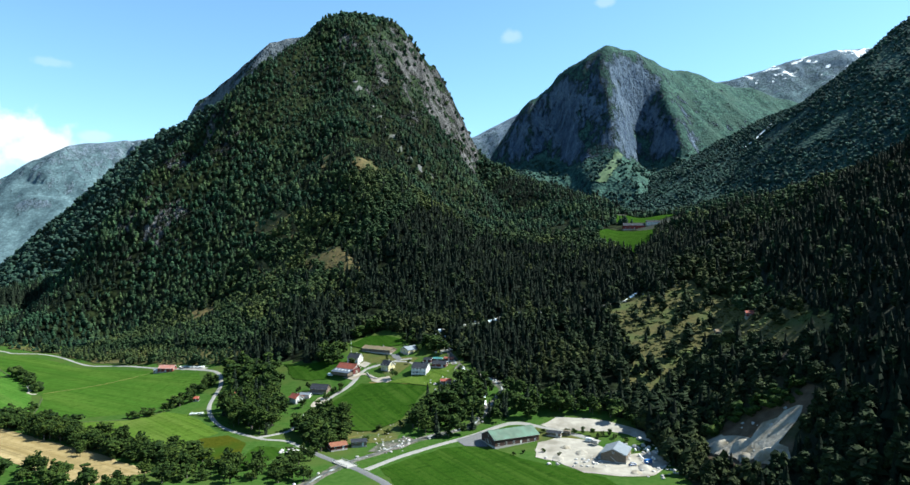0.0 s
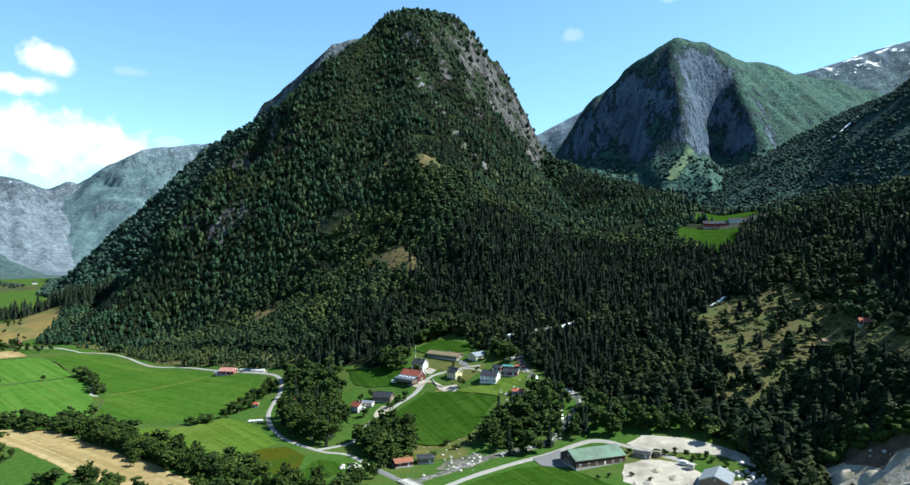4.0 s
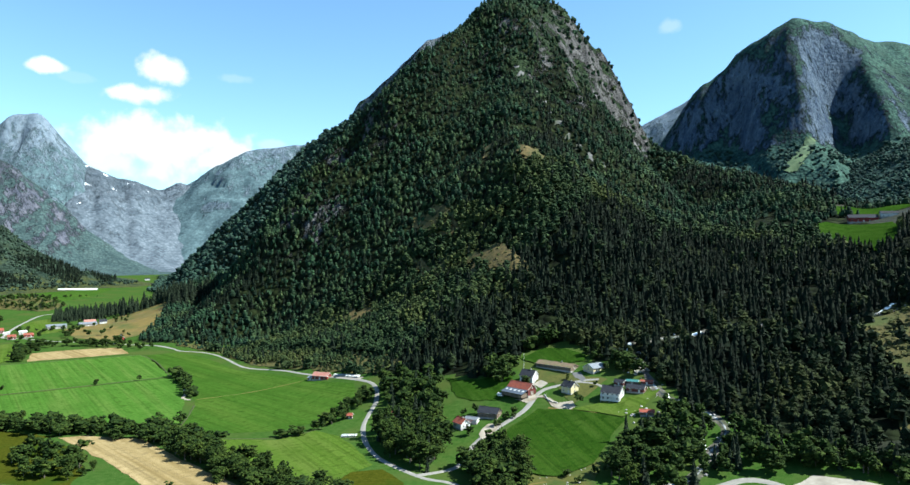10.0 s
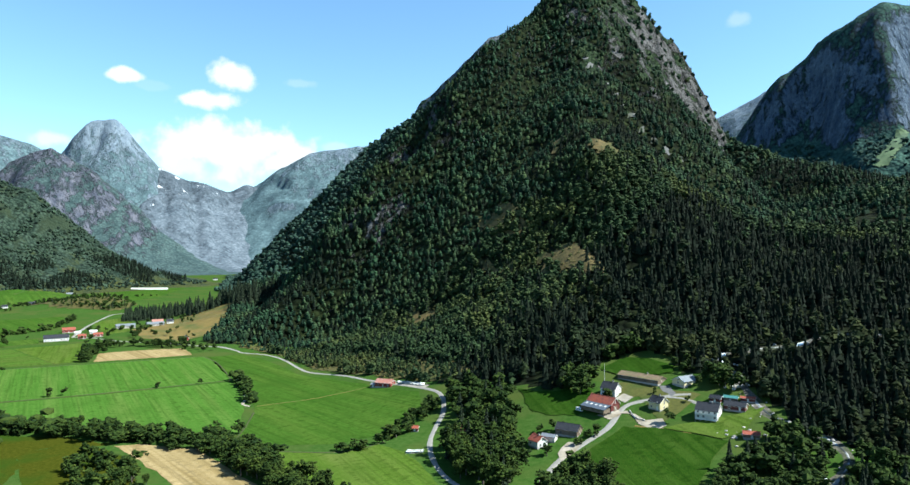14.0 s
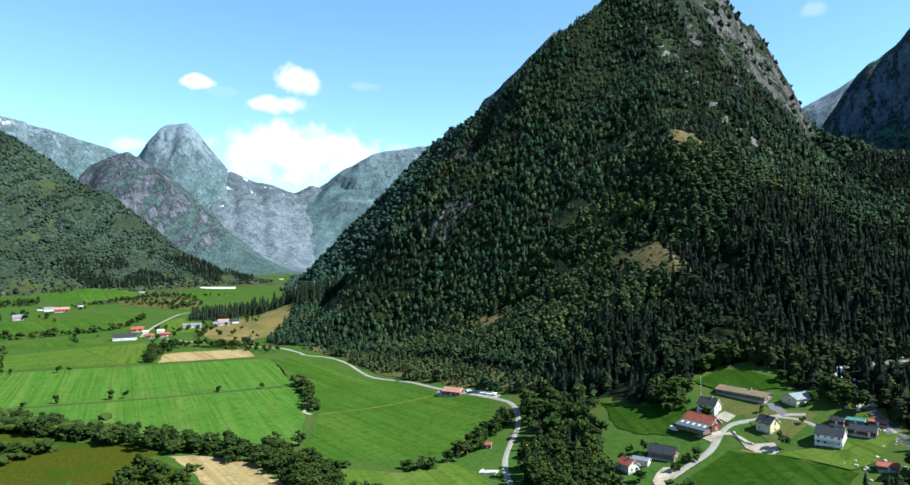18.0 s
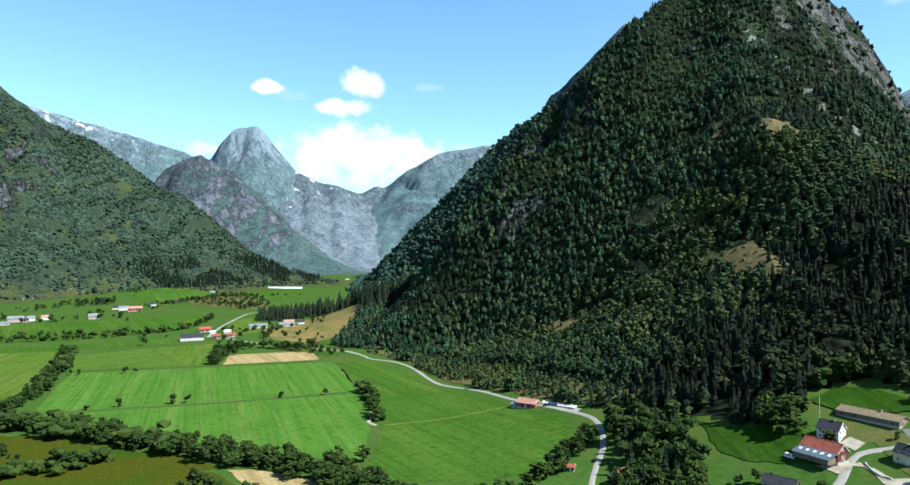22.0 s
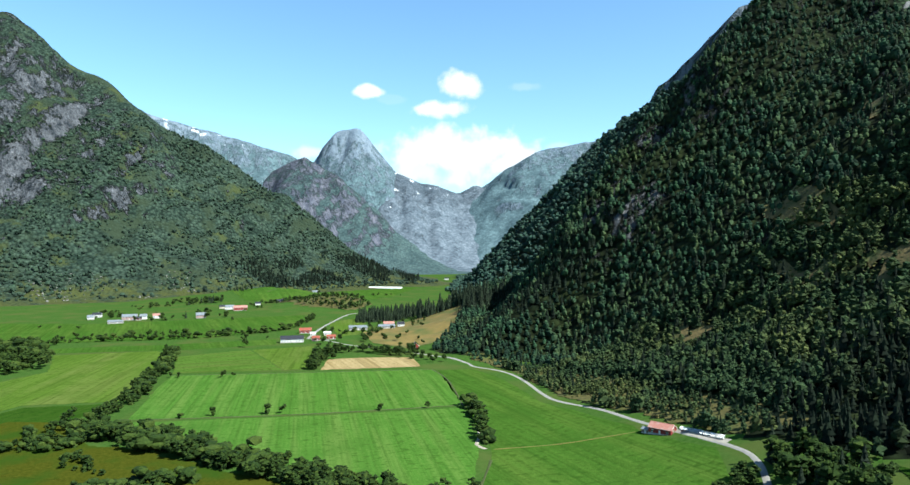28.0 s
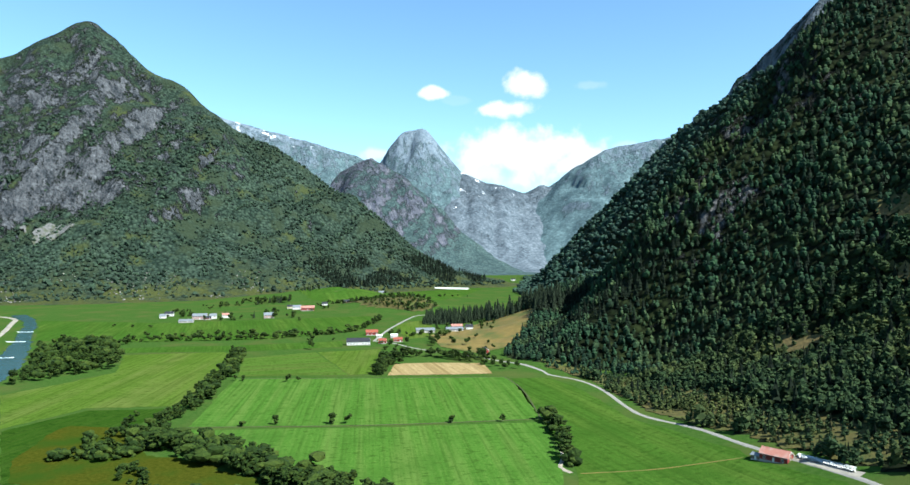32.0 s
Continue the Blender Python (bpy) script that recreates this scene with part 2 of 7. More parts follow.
def land(x, y):
    """Height of the valley floor and of everything that stands round the camera."""
    x, y = np.asarray(x, float), np.asarray(y, float)
    base = glen(x, y) + knolls(x, y)
    m = blend(ridge(x, y, MAIN_SPINE, 30), ridge(x, y, MAIN_SHOULDER), 24)
    for line in (WEST_RIDGE, WEST_SPUR, WEST_FLANK):
        m = blend(m, ridge(x, y, line), 24)
    m = m - 5
    m = m + 14 * fbm(x, y, 180, 4, 3) * rise(m, 30, 160) + (13 * fbm(x, y, 85, 3, 23) - 9 * np.abs(fbm(x + 0.3 * y, 0.35 * y, 60, 2, 27)) + 2.5) * rise(m, 70, 200)
    crag = rise(x, -190, -110) * (1 - rise(x, 20, 80)) * rise(y, 1380, 1480) * rise(m, 330, 420)
    m = m + crag * (20 * np.abs(fbm(x, y, 60, 4, 14)) - 30 * np.abs(fbm(x + 0.4 * m, y, 38, 3, 15)) + 3)
    m = m - hollow(x, y)
    e = np.maximum(ridge(x, y, EAST_HILL, 60), ridge(x, y, EAST_WALL, 60))
    e = e + 12 * fbm(x, y, 160, 4, 8) * rise(e, 40, 140)
    return blend(blend(m, base, 14), e, 16)


# ---------------------------------------------------------------- mesh tools
def mesh_object(name, verts, faces, mats, slots=None, smooth=False):
    """One mesh object from arrays of corners and of triangles or quads."""
    verts, faces = np.asarray(verts, np.float32), np.asarray(faces, np.int32)
    me = bpy.data.meshes.new(name)
    me.vertices.add(len(verts))
    me.vertices.foreach_set("co", verts.ravel())
    me.loops.add(faces.size)
    me.loops.foreach_set("vertex_index", faces.ravel())
    me.polygons.add(len(faces))
    me.polygons.foreach_set("loop_start", np.arange(0, faces.size, faces.shape[1], dtype=np.int32))
    me.polygons.foreach_set("use_smooth", np.full(len(faces), smooth))
    for m in (mats if isinstance(mats, (list, tuple)) else [mats]):
        me.materials.append(m)
    if slots is not None:
        me.polygons.foreach_set("material_index", np.asarray(slots, np.int32))
    me.update(calc_edges=True)
    me.validate()
    return new(name, me)


def steps(*spans):
    """Grid lines: pairs of (end, step) from a start."""
    out = [spans[0]]
    for end, step in spans[1:]:
        k = max(1, round((end - out[-1]) / step))
        out += list(np.linspace(out[-1], end, k + 1)[1:])
    return np.array(out)


def sheet(xs, ys, height):
    gx, gy = np.meshgrid(xs, ys)
    gz = height(gx, gy)
    verts = np.stack([gx, gy, gz], -1).reshape(-1, 3)
    i = (np.arange(len(ys) - 1)[:, None] * len(xs) + np.arange(len(xs) - 1)[None]).ravel()
    faces = np.stack([i, i + 1, i + 1 + len(xs), i + len(xs)], -1)
    return verts, faces


# ---------------------------------------------------------------- the ground and the near mountains
def mountain_material(name, wood, rock, line, soft, cliff, snow=None, foot=None, grain=1.0, crown=9.0, relief=9.0, grass=None, between=0.85, cliffs=None):
    """Woods of single crowns below, rock where it is steep or high, snow in the hollows above."""
    m = bpy.data.materials.new(name)
    m.use_nodes = True
    n, l = m.node_tree.nodes, m.node_tree.links
    b = n["Principled BSDF"]
    b.inputs["Roughness"].default_value, b.inputs["Specular IOR Level"].default_value = 0.95, 0.05
    co = n.new("ShaderNodeTexCoord")

    def tex(scale, detail=6, stretch=(1, 1, 1), rough=0.62):
        mp = n.new("ShaderNodeMapping")
        mp.inputs["Scale"].default_value = stretch
        l.new(co.outputs["Object"], mp.inputs["Vector"])
        t = n.new("ShaderNodeTexNoise")
        t.inputs["Scale"].default_value, t.inputs["Detail"].default_value, t.inputs["Roughness"].default_value = scale * grain, detail, rough
        l.new(mp.outputs["Vector"], t.inputs["Vector"])
        return t.outputs["Fac"]

    def calc(op, a, b2, clamp=False):
        k = n.new("ShaderNodeMath")
        k.operation, k.use_clamp = op, clamp
        for i, v in enumerate((a, b2)):
            if isinstance(v, (int, float)):
                k.inputs[i].default_value = v
            else:
                l.new(v, k.inputs[i])
        return k.outputs[0]

    def mix(fac, a, b2):
        k = n.new("ShaderNodeMix")
        k.data_type = "RGBA"
        if isinstance(fac, (int, float)):
            k.inputs["Factor"].default_value = fac
        else:
            l.new(fac, k.inputs["Factor"])
        for socket, v in (("A", a), ("B", b2)):
            if isinstance(v, (tuple, list)):
                k.inputs[socket].default_value = (*v, 1)
            else:
                l.new(v, k.inputs[socket])
        return k.outputs["Result"]

    def spread(v, lo, hi):
        return calc("MULTIPLY", calc("SUBTRACT", v, lo), 1.0 / (hi - lo), True)

    geo, sep, pos = n.new("ShaderNodeNewGeometry"), n.new("ShaderNodeSeparateXYZ"), n.new("ShaderNodeSeparateXYZ")
    l.new(geo.outputs["Normal"], sep.inputs["Vector"])
    l.new(co.outputs["Object"], pos.inputs["Vector"])
    # crowns: round cells, each with its own tone; shade between them painted dark
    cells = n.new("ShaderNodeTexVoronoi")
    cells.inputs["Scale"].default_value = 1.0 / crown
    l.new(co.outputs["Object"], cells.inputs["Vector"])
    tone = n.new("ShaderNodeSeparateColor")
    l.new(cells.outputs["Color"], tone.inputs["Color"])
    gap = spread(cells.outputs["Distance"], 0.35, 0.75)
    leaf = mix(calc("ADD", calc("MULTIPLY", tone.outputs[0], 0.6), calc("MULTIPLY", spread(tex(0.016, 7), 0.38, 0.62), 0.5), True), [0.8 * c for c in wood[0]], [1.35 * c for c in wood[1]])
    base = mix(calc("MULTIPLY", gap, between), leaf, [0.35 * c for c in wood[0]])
    if grass:
        base = mix(calc("MULTIPLY", spread(tex(0.009, 8), 0.5, 0.6), 0.85), base, grass)
    # rock: streaks down the face, broken by ledges and cracks
    streak = calc("ADD", calc("MULTIPLY", tex(0.035, 10, (1, 1, 0.22)), 0.5), calc("MULTIPLY", tex(0.16, 8, (1, 1, 0.3), 0.75), 0.5))
    stone = mix(spread(streak, 0.4, 0.62), rock[0], rock[1])
    stone = mix(calc("MULTIPLY", spread(tex(0.07, 9, (1, 1, 1.6), 0.7), 0.56, 0.66), between), stone, [0.4 * c for c in rock[0]])
    stone = mix(calc("MULTIPLY", spread(tex(0.05, 9, (1, 1, 0.35), 0.7), 0.6, 0.68), between), stone, [min(1.0, 1.5 * c) for c in rock[1]])
    n1 = calc("SUBTRACT", calc("ADD", calc("MULTIPLY", tex(0.03, 12, (1, 1, 0.3), 0.7), 0.65), calc("MULTIPLY", tex(0.11, 8, (1, 1, 0.4), 0.7), 0.35)), 0.5)
    steep = calc("ADD", calc("MULTIPLY", calc("SUBTRACT", cliff, sep.outputs["Z"]), 7.0), calc("MULTIPLY", n1, 13.0))
    high = calc("ADD", calc("DIVIDE", calc("SUBTRACT", pos.outputs["Z"], line), soft), calc("MULTIPLY", n1, 12.0))
    if cliffs:
        away = n.new("ShaderNodeVectorMath")
        away.operation = "DISTANCE"
        away.inputs[1].default_value = cliffs[0]
        l.new(co.outputs["Object"], away.inputs[0])
        near = calc("MINIMUM", calc("MULTIPLY", calc("SUBTRACT", cliffs[1], away.outputs["Value"]), 2.6 / cliffs[1]), 0.5)
        steep = calc("ADD", steep, calc("MAXIMUM", near, -1.5))
    bare = calc("MULTIPLY", calc("MAXIMUM", steep, high), 0.5 + 1.1 * between, True)
    if foot:
        low = calc("ADD", calc("DIVIDE", calc("SUBTRACT", foot[1], pos.outputs["Z"]), 30.0), calc("MULTIPLY", calc("SUBTRACT", tex(0.02, 7), 0.5), 7.0))
        base = mix(calc("MULTIPLY", low, 0.6, True), base, foot[0])
        spots = calc("MULTIPLY", calc("SUBTRACT", tex(0.011, 7), 0.56), 9.0, True)
        base = mix(spots, base, foot[2])
    out = mix(bare, base, stone)
    if snow is not None:
        s = calc("ADD", calc("DIVIDE", calc("SUBTRACT", pos.outputs["Z"], snow), 120.0), calc("MULTIPLY", calc("SUBTRACT", tex(0.012 / grain, 8), 0.58), 18.0))
        s = calc("MULTIPLY", calc("MULTIPLY", s, 2.0, True), calc("MULTIPLY", calc("SUBTRACT", sep.outputs["Z"], 0.6), 6.0, True), True)
        out = mix(s, out, (0.68, 0.72, 0.76))
    l.new(out, b.inputs["Base Color"])
    rise_rock, rise_wood = n.new("ShaderNodeBump"), n.new("ShaderNodeBump")
    rise_rock.inputs["Strength"].default_value, rise_rock.inputs["Distance"].default_value = 1.0, relief * 2.2
    l.new(calc("MULTIPLY", tex(0.045, 12, (1, 1, 0.4)), bare), rise_rock.inputs["Height"])
    rise_wood.inputs["Strength"].default_value, rise_wood.inputs["Distance"].default_value = 1.0, crown * 0.6 * between ** 2
    l.new(calc("SUBTRACT", 1.0, cells.outputs["Distance"]), rise_wood.inputs["Height"])
    l.new(rise_wood.outputs["Normal"], rise_rock.inputs["Normal"])
    l.new(rise_rock.outputs["Normal"], b.inputs["Normal"])
    return m


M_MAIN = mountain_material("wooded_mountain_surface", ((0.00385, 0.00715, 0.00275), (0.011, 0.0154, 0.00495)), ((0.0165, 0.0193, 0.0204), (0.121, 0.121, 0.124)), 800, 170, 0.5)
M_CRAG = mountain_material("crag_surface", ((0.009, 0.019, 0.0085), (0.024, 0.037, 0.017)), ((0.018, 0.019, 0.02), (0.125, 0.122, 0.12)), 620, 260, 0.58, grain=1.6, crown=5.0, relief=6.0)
# wood, grass and rock are bluer to hold the wall's distance haze
M_EAST_HAZE = mountain_material("hazed_wall_surface", ((0.0144, 0.0352, 0.0336), (0.0288, 0.0544, 0.0448)), ((0.024, 0.036, 0.048), (0.08, 0.096, 0.112)), 900, 200, 0.6, grass=(0.0288, 0.0528, 0.04))

FOREST_EDGE = [(-1950, 2680), (-1700, 2380), (-1500, 2080), (-1300, 1780), (-1100, 1570), (-1000, 1440), (-900, 1290), (-850, 1200), (-780, 1110), (-700, 1005), (-640, 905), (-628, 870), (-600, 842), (-560, 828), (-530, 818), (-475, 798), (-420, 752), (-370, 712), (-290, 668), (-226, 632),
               (-160, 606), (-125, 590), (-106, 585), (-99, 602), (-92, 624), (-70, 636), (-48, 622), (-42, 600), (-28, 595), (-5, 576), (10, 545), (20, 520), (62, 490), (112, 446), (119, 400), (122, 330), (128, 270), (300, 60), (900, -300)]
xs = steps(-4900, (-2400, 250), (-1600, 80), (-700, 18), (480, 6), (800, 16), (1800, 30), (4900, 300))
ys = steps(-900, (200, 60), (1100, 6), (1750, 9), (2900, 18), (4900, 200))
verts, faces = sheet(xs, ys, land)
mid = verts[faces].mean(1)
above = mid[:, 2] - glen(mid[:, 0], mid[:, 1]) - knolls(mid[:, 0], mid[:, 1])
woods = mid[:, 1] > np.interp(mid[:, 0], [p[0] for p in FOREST_EDGE], [p[1] for p in FOREST_EDGE])
is_main = woods & (above > 0.5) & (mid[:, 0] < 240) & (mid[:, 1] > 480)
is_wall = woods & ~is_main & (mid[:, 1] > 1120) & (mid[:, 0] > 380)
is_east = woods & ~is_main & ~is_wall & (above > 0.5)
# bare rock on the main mountain: the cliffs under the summit and the streaks beside them
CRAGS = [[(-172, 1430), (-150, 1580), (-110, 1680), (-50, 1710), (10, 1720), (60, 1690), (60, 1600), (22, 1590), (-18, 1505), (-55, 1410), (-84, 1318), (-112, 1440), (-142, 1425)],
         [(-205, 1287), (-176, 1283), (-150, 1247), (-126, 1149), (-142, 1140), (-168, 1197)],
         [(-174, 1319), (-163, 1440), (-130, 1319), (-122, 1280), (-147, 1272), (-161, 1290)], [(-110, 1352), (-91, 1336), (-70, 1284), (-92, 1265)],
         [(-4, 1490), (30, 1572), (80, 1562), (60, 1540), (20, 1500)], [(-24, 1110), (-12, 1112), (2, 1092), (-8, 1084)]]


def inside(x, y, poly):
    hit = np.zeros(np.shape(x), bool)
    for (ax, ay), (bx, by) in zip(poly, poly[1:] + poly[:1]):
        cross = ((ay > y) != (by > y)) & (x < (bx - ax) * (y - ay) / ((by - ay) or 1e-9) + ax)
        hit ^= cross
    return hit


def craggy(x, y):
    wx, wy = x + 12 * fbm(x, y, 30, 3, 44), y + 18 * fbm(x, y, 30, 3, 45)
    out = inside(wx, wy, CRAGS[0])
    for poly in CRAGS[1:]:
        out |= inside(wx, wy, poly)
    return out


crag = craggy(mid[:, 0], mid[:, 1])
for name, keep, label, mats, kind in (
        ("ground", ~is_main & ~is_east & ~is_wall, "broad green valley floor rising into a side valley", [M_MEADOW], "ground"),
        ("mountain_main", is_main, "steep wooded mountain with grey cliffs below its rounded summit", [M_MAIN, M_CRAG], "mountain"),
        ("mountain_east", is_wall, "tall wooded mountain wall beyond the side valley", [M_EAST_HAZE], "mountain"),
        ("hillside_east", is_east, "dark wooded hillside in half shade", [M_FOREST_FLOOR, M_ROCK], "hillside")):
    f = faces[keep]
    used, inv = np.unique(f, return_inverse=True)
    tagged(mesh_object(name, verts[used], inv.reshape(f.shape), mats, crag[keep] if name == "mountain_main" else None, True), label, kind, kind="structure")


# ---------------------------------------------------------------- the far mountains
FAR_HEIGHT = {}


def along_spine(x, y, line):
    """Metres along the nearest stretch of a spine, and metres away from it."""
    best, place, run = np.full(np.shape(x), 1e9), 0 * x, 0.0
    for a, b in zip(line[:-1], line[1:]):
        ux, uy = b[0] - a[0], b[1] - a[1]
        long_ = math.hypot(ux, uy)
        s = np.clip(((x - a[0]) * ux + (y - a[1]) * uy) / (long_ * long_), -0.2, 1.2)
        c = np.clip(s, 0, 1)
        d = np.hypot(x - a[0] - c * ux, y - a[1] - c * uy)
        place = np.where(d < best, run + s * long_, place)
        best = np.minimum(best, d)
        run += long_
    return place, best


def far_mountain(name, label, line, bounds, step, mats, rough=22, size=260, seed=1, crest=20, flutes=0, apron=0, gully=150, setback=None, foot=0):
    """A mountain along a spine: gullies run down its flanks, and setback moves parts of its face away from the viewer."""
    xs, ys = np.arange(bounds[0], bounds[1] + 1, step), np.arange(bounds[2], bounds[3] + 1, step)

    def height(x, y):
        wx, wy = 30 * fbm(x, y, 200, 3, seed + 40), 30 * fbm(x, y, 200, 3, seed + 50)
        if setback:
            wy = wy - setback(x) * (1 - rise(ridge(x, y, line, crest), 700, 850)) * rise(line[5][1] - y, -40, 80)
        h = ridge(x + wx, y + wy, line, crest)
        if foot:
            h = np.where(h < foot, foot - 0.42 * (foot - h), h)
        h = h + rough * (fbm(x, y, size, 5, seed) - 0.25 * np.abs(fbm(x, y, size * 0.6, 4, seed + 9))) * rise(h, 20, 200)
        s, d = along_spine(x + 0.6 * wx, y + 0.6 * wy, line)
        cut = 0
        for wide, share in ((gully, 0.6), (gully * 0.42, 0.28), (gully * 0.17, 0.12)):
            cut = cut + share * (1.6 * np.abs(fbm(s, 0.3 * d, wide, 2, seed + 5 + int(wide))) - 0.45)
        return h + flutes * cut * rise(d, 5, 120) * rise(h, 15, 200)

    if apron:
        steep_height = height
        height = lambda x, y: (lambda h: np.where(h > 300, h, apron * np.log1p(np.exp(np.minimum(h, 400) / apron)) - 2 + 3 * fbm(x, y, 60, 3, 3) * rise(h, -120, 0)))(steep_height(x, y))
    FAR_HEIGHT[name] = height
    v, f = sheet(xs, ys, height)
    f = f[(v[f][:, :, 2].max(1) > -10)]
    used, inv = np.unique(f, return_inverse=True)
    v, f = v[used], inv.reshape(f.shape)
    return tagged(mesh_object(name, v, f, mats, None, True), label, "mountain", kind="structure")


WOOD, ROCK = ((0.0112, 0.0272, 0.0208), (0.0288, 0.0512, 0.0352)), ((0.0224, 0.0272, 0.0304), (0.096, 0.102, 0.104))
# distance haze is painted in: bluish, lightened wood and rock colours
HAZED_WOOD, HAZED_ROCK = ((0.048, 0.079, 0.092), (0.073, 0.108, 0.118)), ((0.083, 0.113, 0.145), (0.155, 0.187, 0.222))
# wood colours lightened and cooled, so some haze is painted in
M_WEST = mountain_material("hazed_west_surface", ((0.012, 0.023, 0.017), (0.0281, 0.0425, 0.0298)), ((0.0136, 0.0178, 0.0221), (0.0979, 0.102, 0.111)), 1040, 260, 0.68, None, ((0.04, 0.047, 0.014), 42.0, (0.033, 0.042, 0.016)), grass=(0.02, 0.029, 0.0165), cliffs=((-2500, 980, 520), 450.0))
# bluish wood and rock here too: haze painted into the peak
M_DARK_PEAK = mountain_material("hazed_peak_surface", ((0.0298, 0.0514, 0.0557), (0.0425, 0.0643, 0.0628)), ((0.0382, 0.045, 0.0643), (0.106, 0.108, 0.129)), 450, 220, 0.7, None, None, 0.8, 11, 6, between=0.5)
# the cliffs' blue cast is haze, painted into wood, grass and rock
M_CLIFFS = mountain_material("hazed_cliff_surface", ((0.0187, 0.0476, 0.0442), (0.0374, 0.0723, 0.0561)), ((0.0289, 0.0476, 0.0799), (0.102, 0.132, 0.17)), 1000, 260, 0.52, grass=(0.028, 0.052, 0.042), between=0.7)
M_BEHIND = mountain_material("bare_ridge_surface", WOOD, ((0.048, 0.06, 0.072), (0.128, 0.144, 0.16)), 700, 160, 0.62)
# a low between also flattens the contrast, as haze would
M_HAZED = mountain_material("hazed_mountain_surface", HAZED_WOOD, HAZED_ROCK, 520, 200, 0.57, None, None, 0.8, 13, 5, between=0.3)
M_HAZED_SNOW = mountain_material("hazed_snow_patch_surface", HAZED_WOOD, HAZED_ROCK, 600, 220, 0.57, 900, None, 0.8, 13, 5, between=0.3)
M_GLACIER = mountain_material("hazed_glacier_surface", [[0.55 * c for c in k] for k in HAZED_ROCK], [[0.64 * c for c in k] for k in HAZED_ROCK], 420, 160, 0.6, 590, None, 0.8, 13, 5, between=0.25)
M_HIGH_SNOW = mountain_material("hazed_snowfield_surface", HAZED_WOOD, ((0.0467, 0.0723, 0.0978), (0.102, 0.132, 0.162)), 900, 200, 0.6, 1080, None, 0.8, 13, 6, between=0.4)
far_mountain("mountain_west", "broad rocky mountain with wooded lower slopes", [(-3400, 700, 700, 0.8, 0.85), (-3063, 999, 830, 0.8, 0.85), (-2995, 1273, 1012, 0.9, 0.9), (-2703, 1459, 775, 0.8, 0.8),
             (-2407, 1676, 525, 0.72, 0.74), (-2094, 1812, 318, 0.85, 0.85), (-1823, 1924, 92, 0.8, 0.8), (-1686, 1981, 25, 0.8, 0.8)],
             (-4200, -1300, -300, 2600), 11, M_WEST, 50, 320, 11, 24, 75, 42, 190)
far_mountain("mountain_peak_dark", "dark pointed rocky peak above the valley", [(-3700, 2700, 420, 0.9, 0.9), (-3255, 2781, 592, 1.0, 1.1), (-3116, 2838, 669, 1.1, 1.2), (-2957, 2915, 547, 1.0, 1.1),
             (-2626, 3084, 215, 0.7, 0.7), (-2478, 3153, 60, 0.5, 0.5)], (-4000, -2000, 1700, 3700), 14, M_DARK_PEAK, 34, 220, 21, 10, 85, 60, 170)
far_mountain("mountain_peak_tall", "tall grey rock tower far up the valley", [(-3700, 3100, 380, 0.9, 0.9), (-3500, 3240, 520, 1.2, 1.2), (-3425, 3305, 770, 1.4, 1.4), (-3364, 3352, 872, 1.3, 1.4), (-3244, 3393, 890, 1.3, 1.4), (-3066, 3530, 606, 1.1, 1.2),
             (-2797, 3668, 358, 0.9, 0.9), (-2498, 3806, 80, 0.6, 0.6)], (-4100, -2000, 2200, 4300), 15, M_HAZED, 36, 260, 31, 45, 105, 60, 190)
far_mountain("mountain_plateau", "long plateau with old snow patches, tinted by painted haze", [(-4300, 2150, 1060, 0.9, 0.9), (-4033, 2411, 946, 0.9, 0.9), (-3662, 2748, 790, 0.9, 0.9), (-3424, 2964, 690, 0.9, 0.9), (-3300, 3050, 420, 0.8, 0.8)],
             (-4600, -3000, 1500, 3400), 20, M_HAZED_SNOW, 30, 260, 41, 40, 80, 0, 190)
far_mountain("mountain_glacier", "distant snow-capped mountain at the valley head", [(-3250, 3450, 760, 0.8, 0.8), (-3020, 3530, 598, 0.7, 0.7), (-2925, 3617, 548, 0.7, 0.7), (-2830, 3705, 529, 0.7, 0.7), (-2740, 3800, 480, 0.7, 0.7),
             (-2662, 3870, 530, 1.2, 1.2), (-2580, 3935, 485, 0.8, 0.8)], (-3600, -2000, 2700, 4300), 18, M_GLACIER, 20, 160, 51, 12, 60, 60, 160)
far_mountain("mountain_north", "mountain with snow patches, tinted by painted haze", [(-2520, 3652, 100, 0.7, 0.7), (-2600, 3980, 560, 0.9, 0.9), (-2466, 4020, 655, 0.9, 0.9), (-2320, 4110, 748, 0.9, 0.9), (-2031, 4300, 814, 0.9, 0.9), (-1700, 4350, 900, 0.8, 0.8)],
             (-3200, -1000, 2600, 4700), 16, M_HAZED_SNOW, 30, 240, 61, 20, 70, 60, 180)
far_mountain("mountain_behind", "bare grey ridge behind the wooded mountain", [(-1010, 2594, 560, 3.2, 3.2), (-980, 2594, 690, 3.0, 3.0), (-905, 2586, 742, 2.2, 2.2), (-776, 2572, 835, 1.6, 1.6), (-690, 2556, 905, 1.5, 1.5), (-480, 2556, 940, 1.8, 1.8)],
             (-1800, 300, 1900, 3200), 14, M_BEHIND, 24, 200, 71, 12, 30, 0, 120)
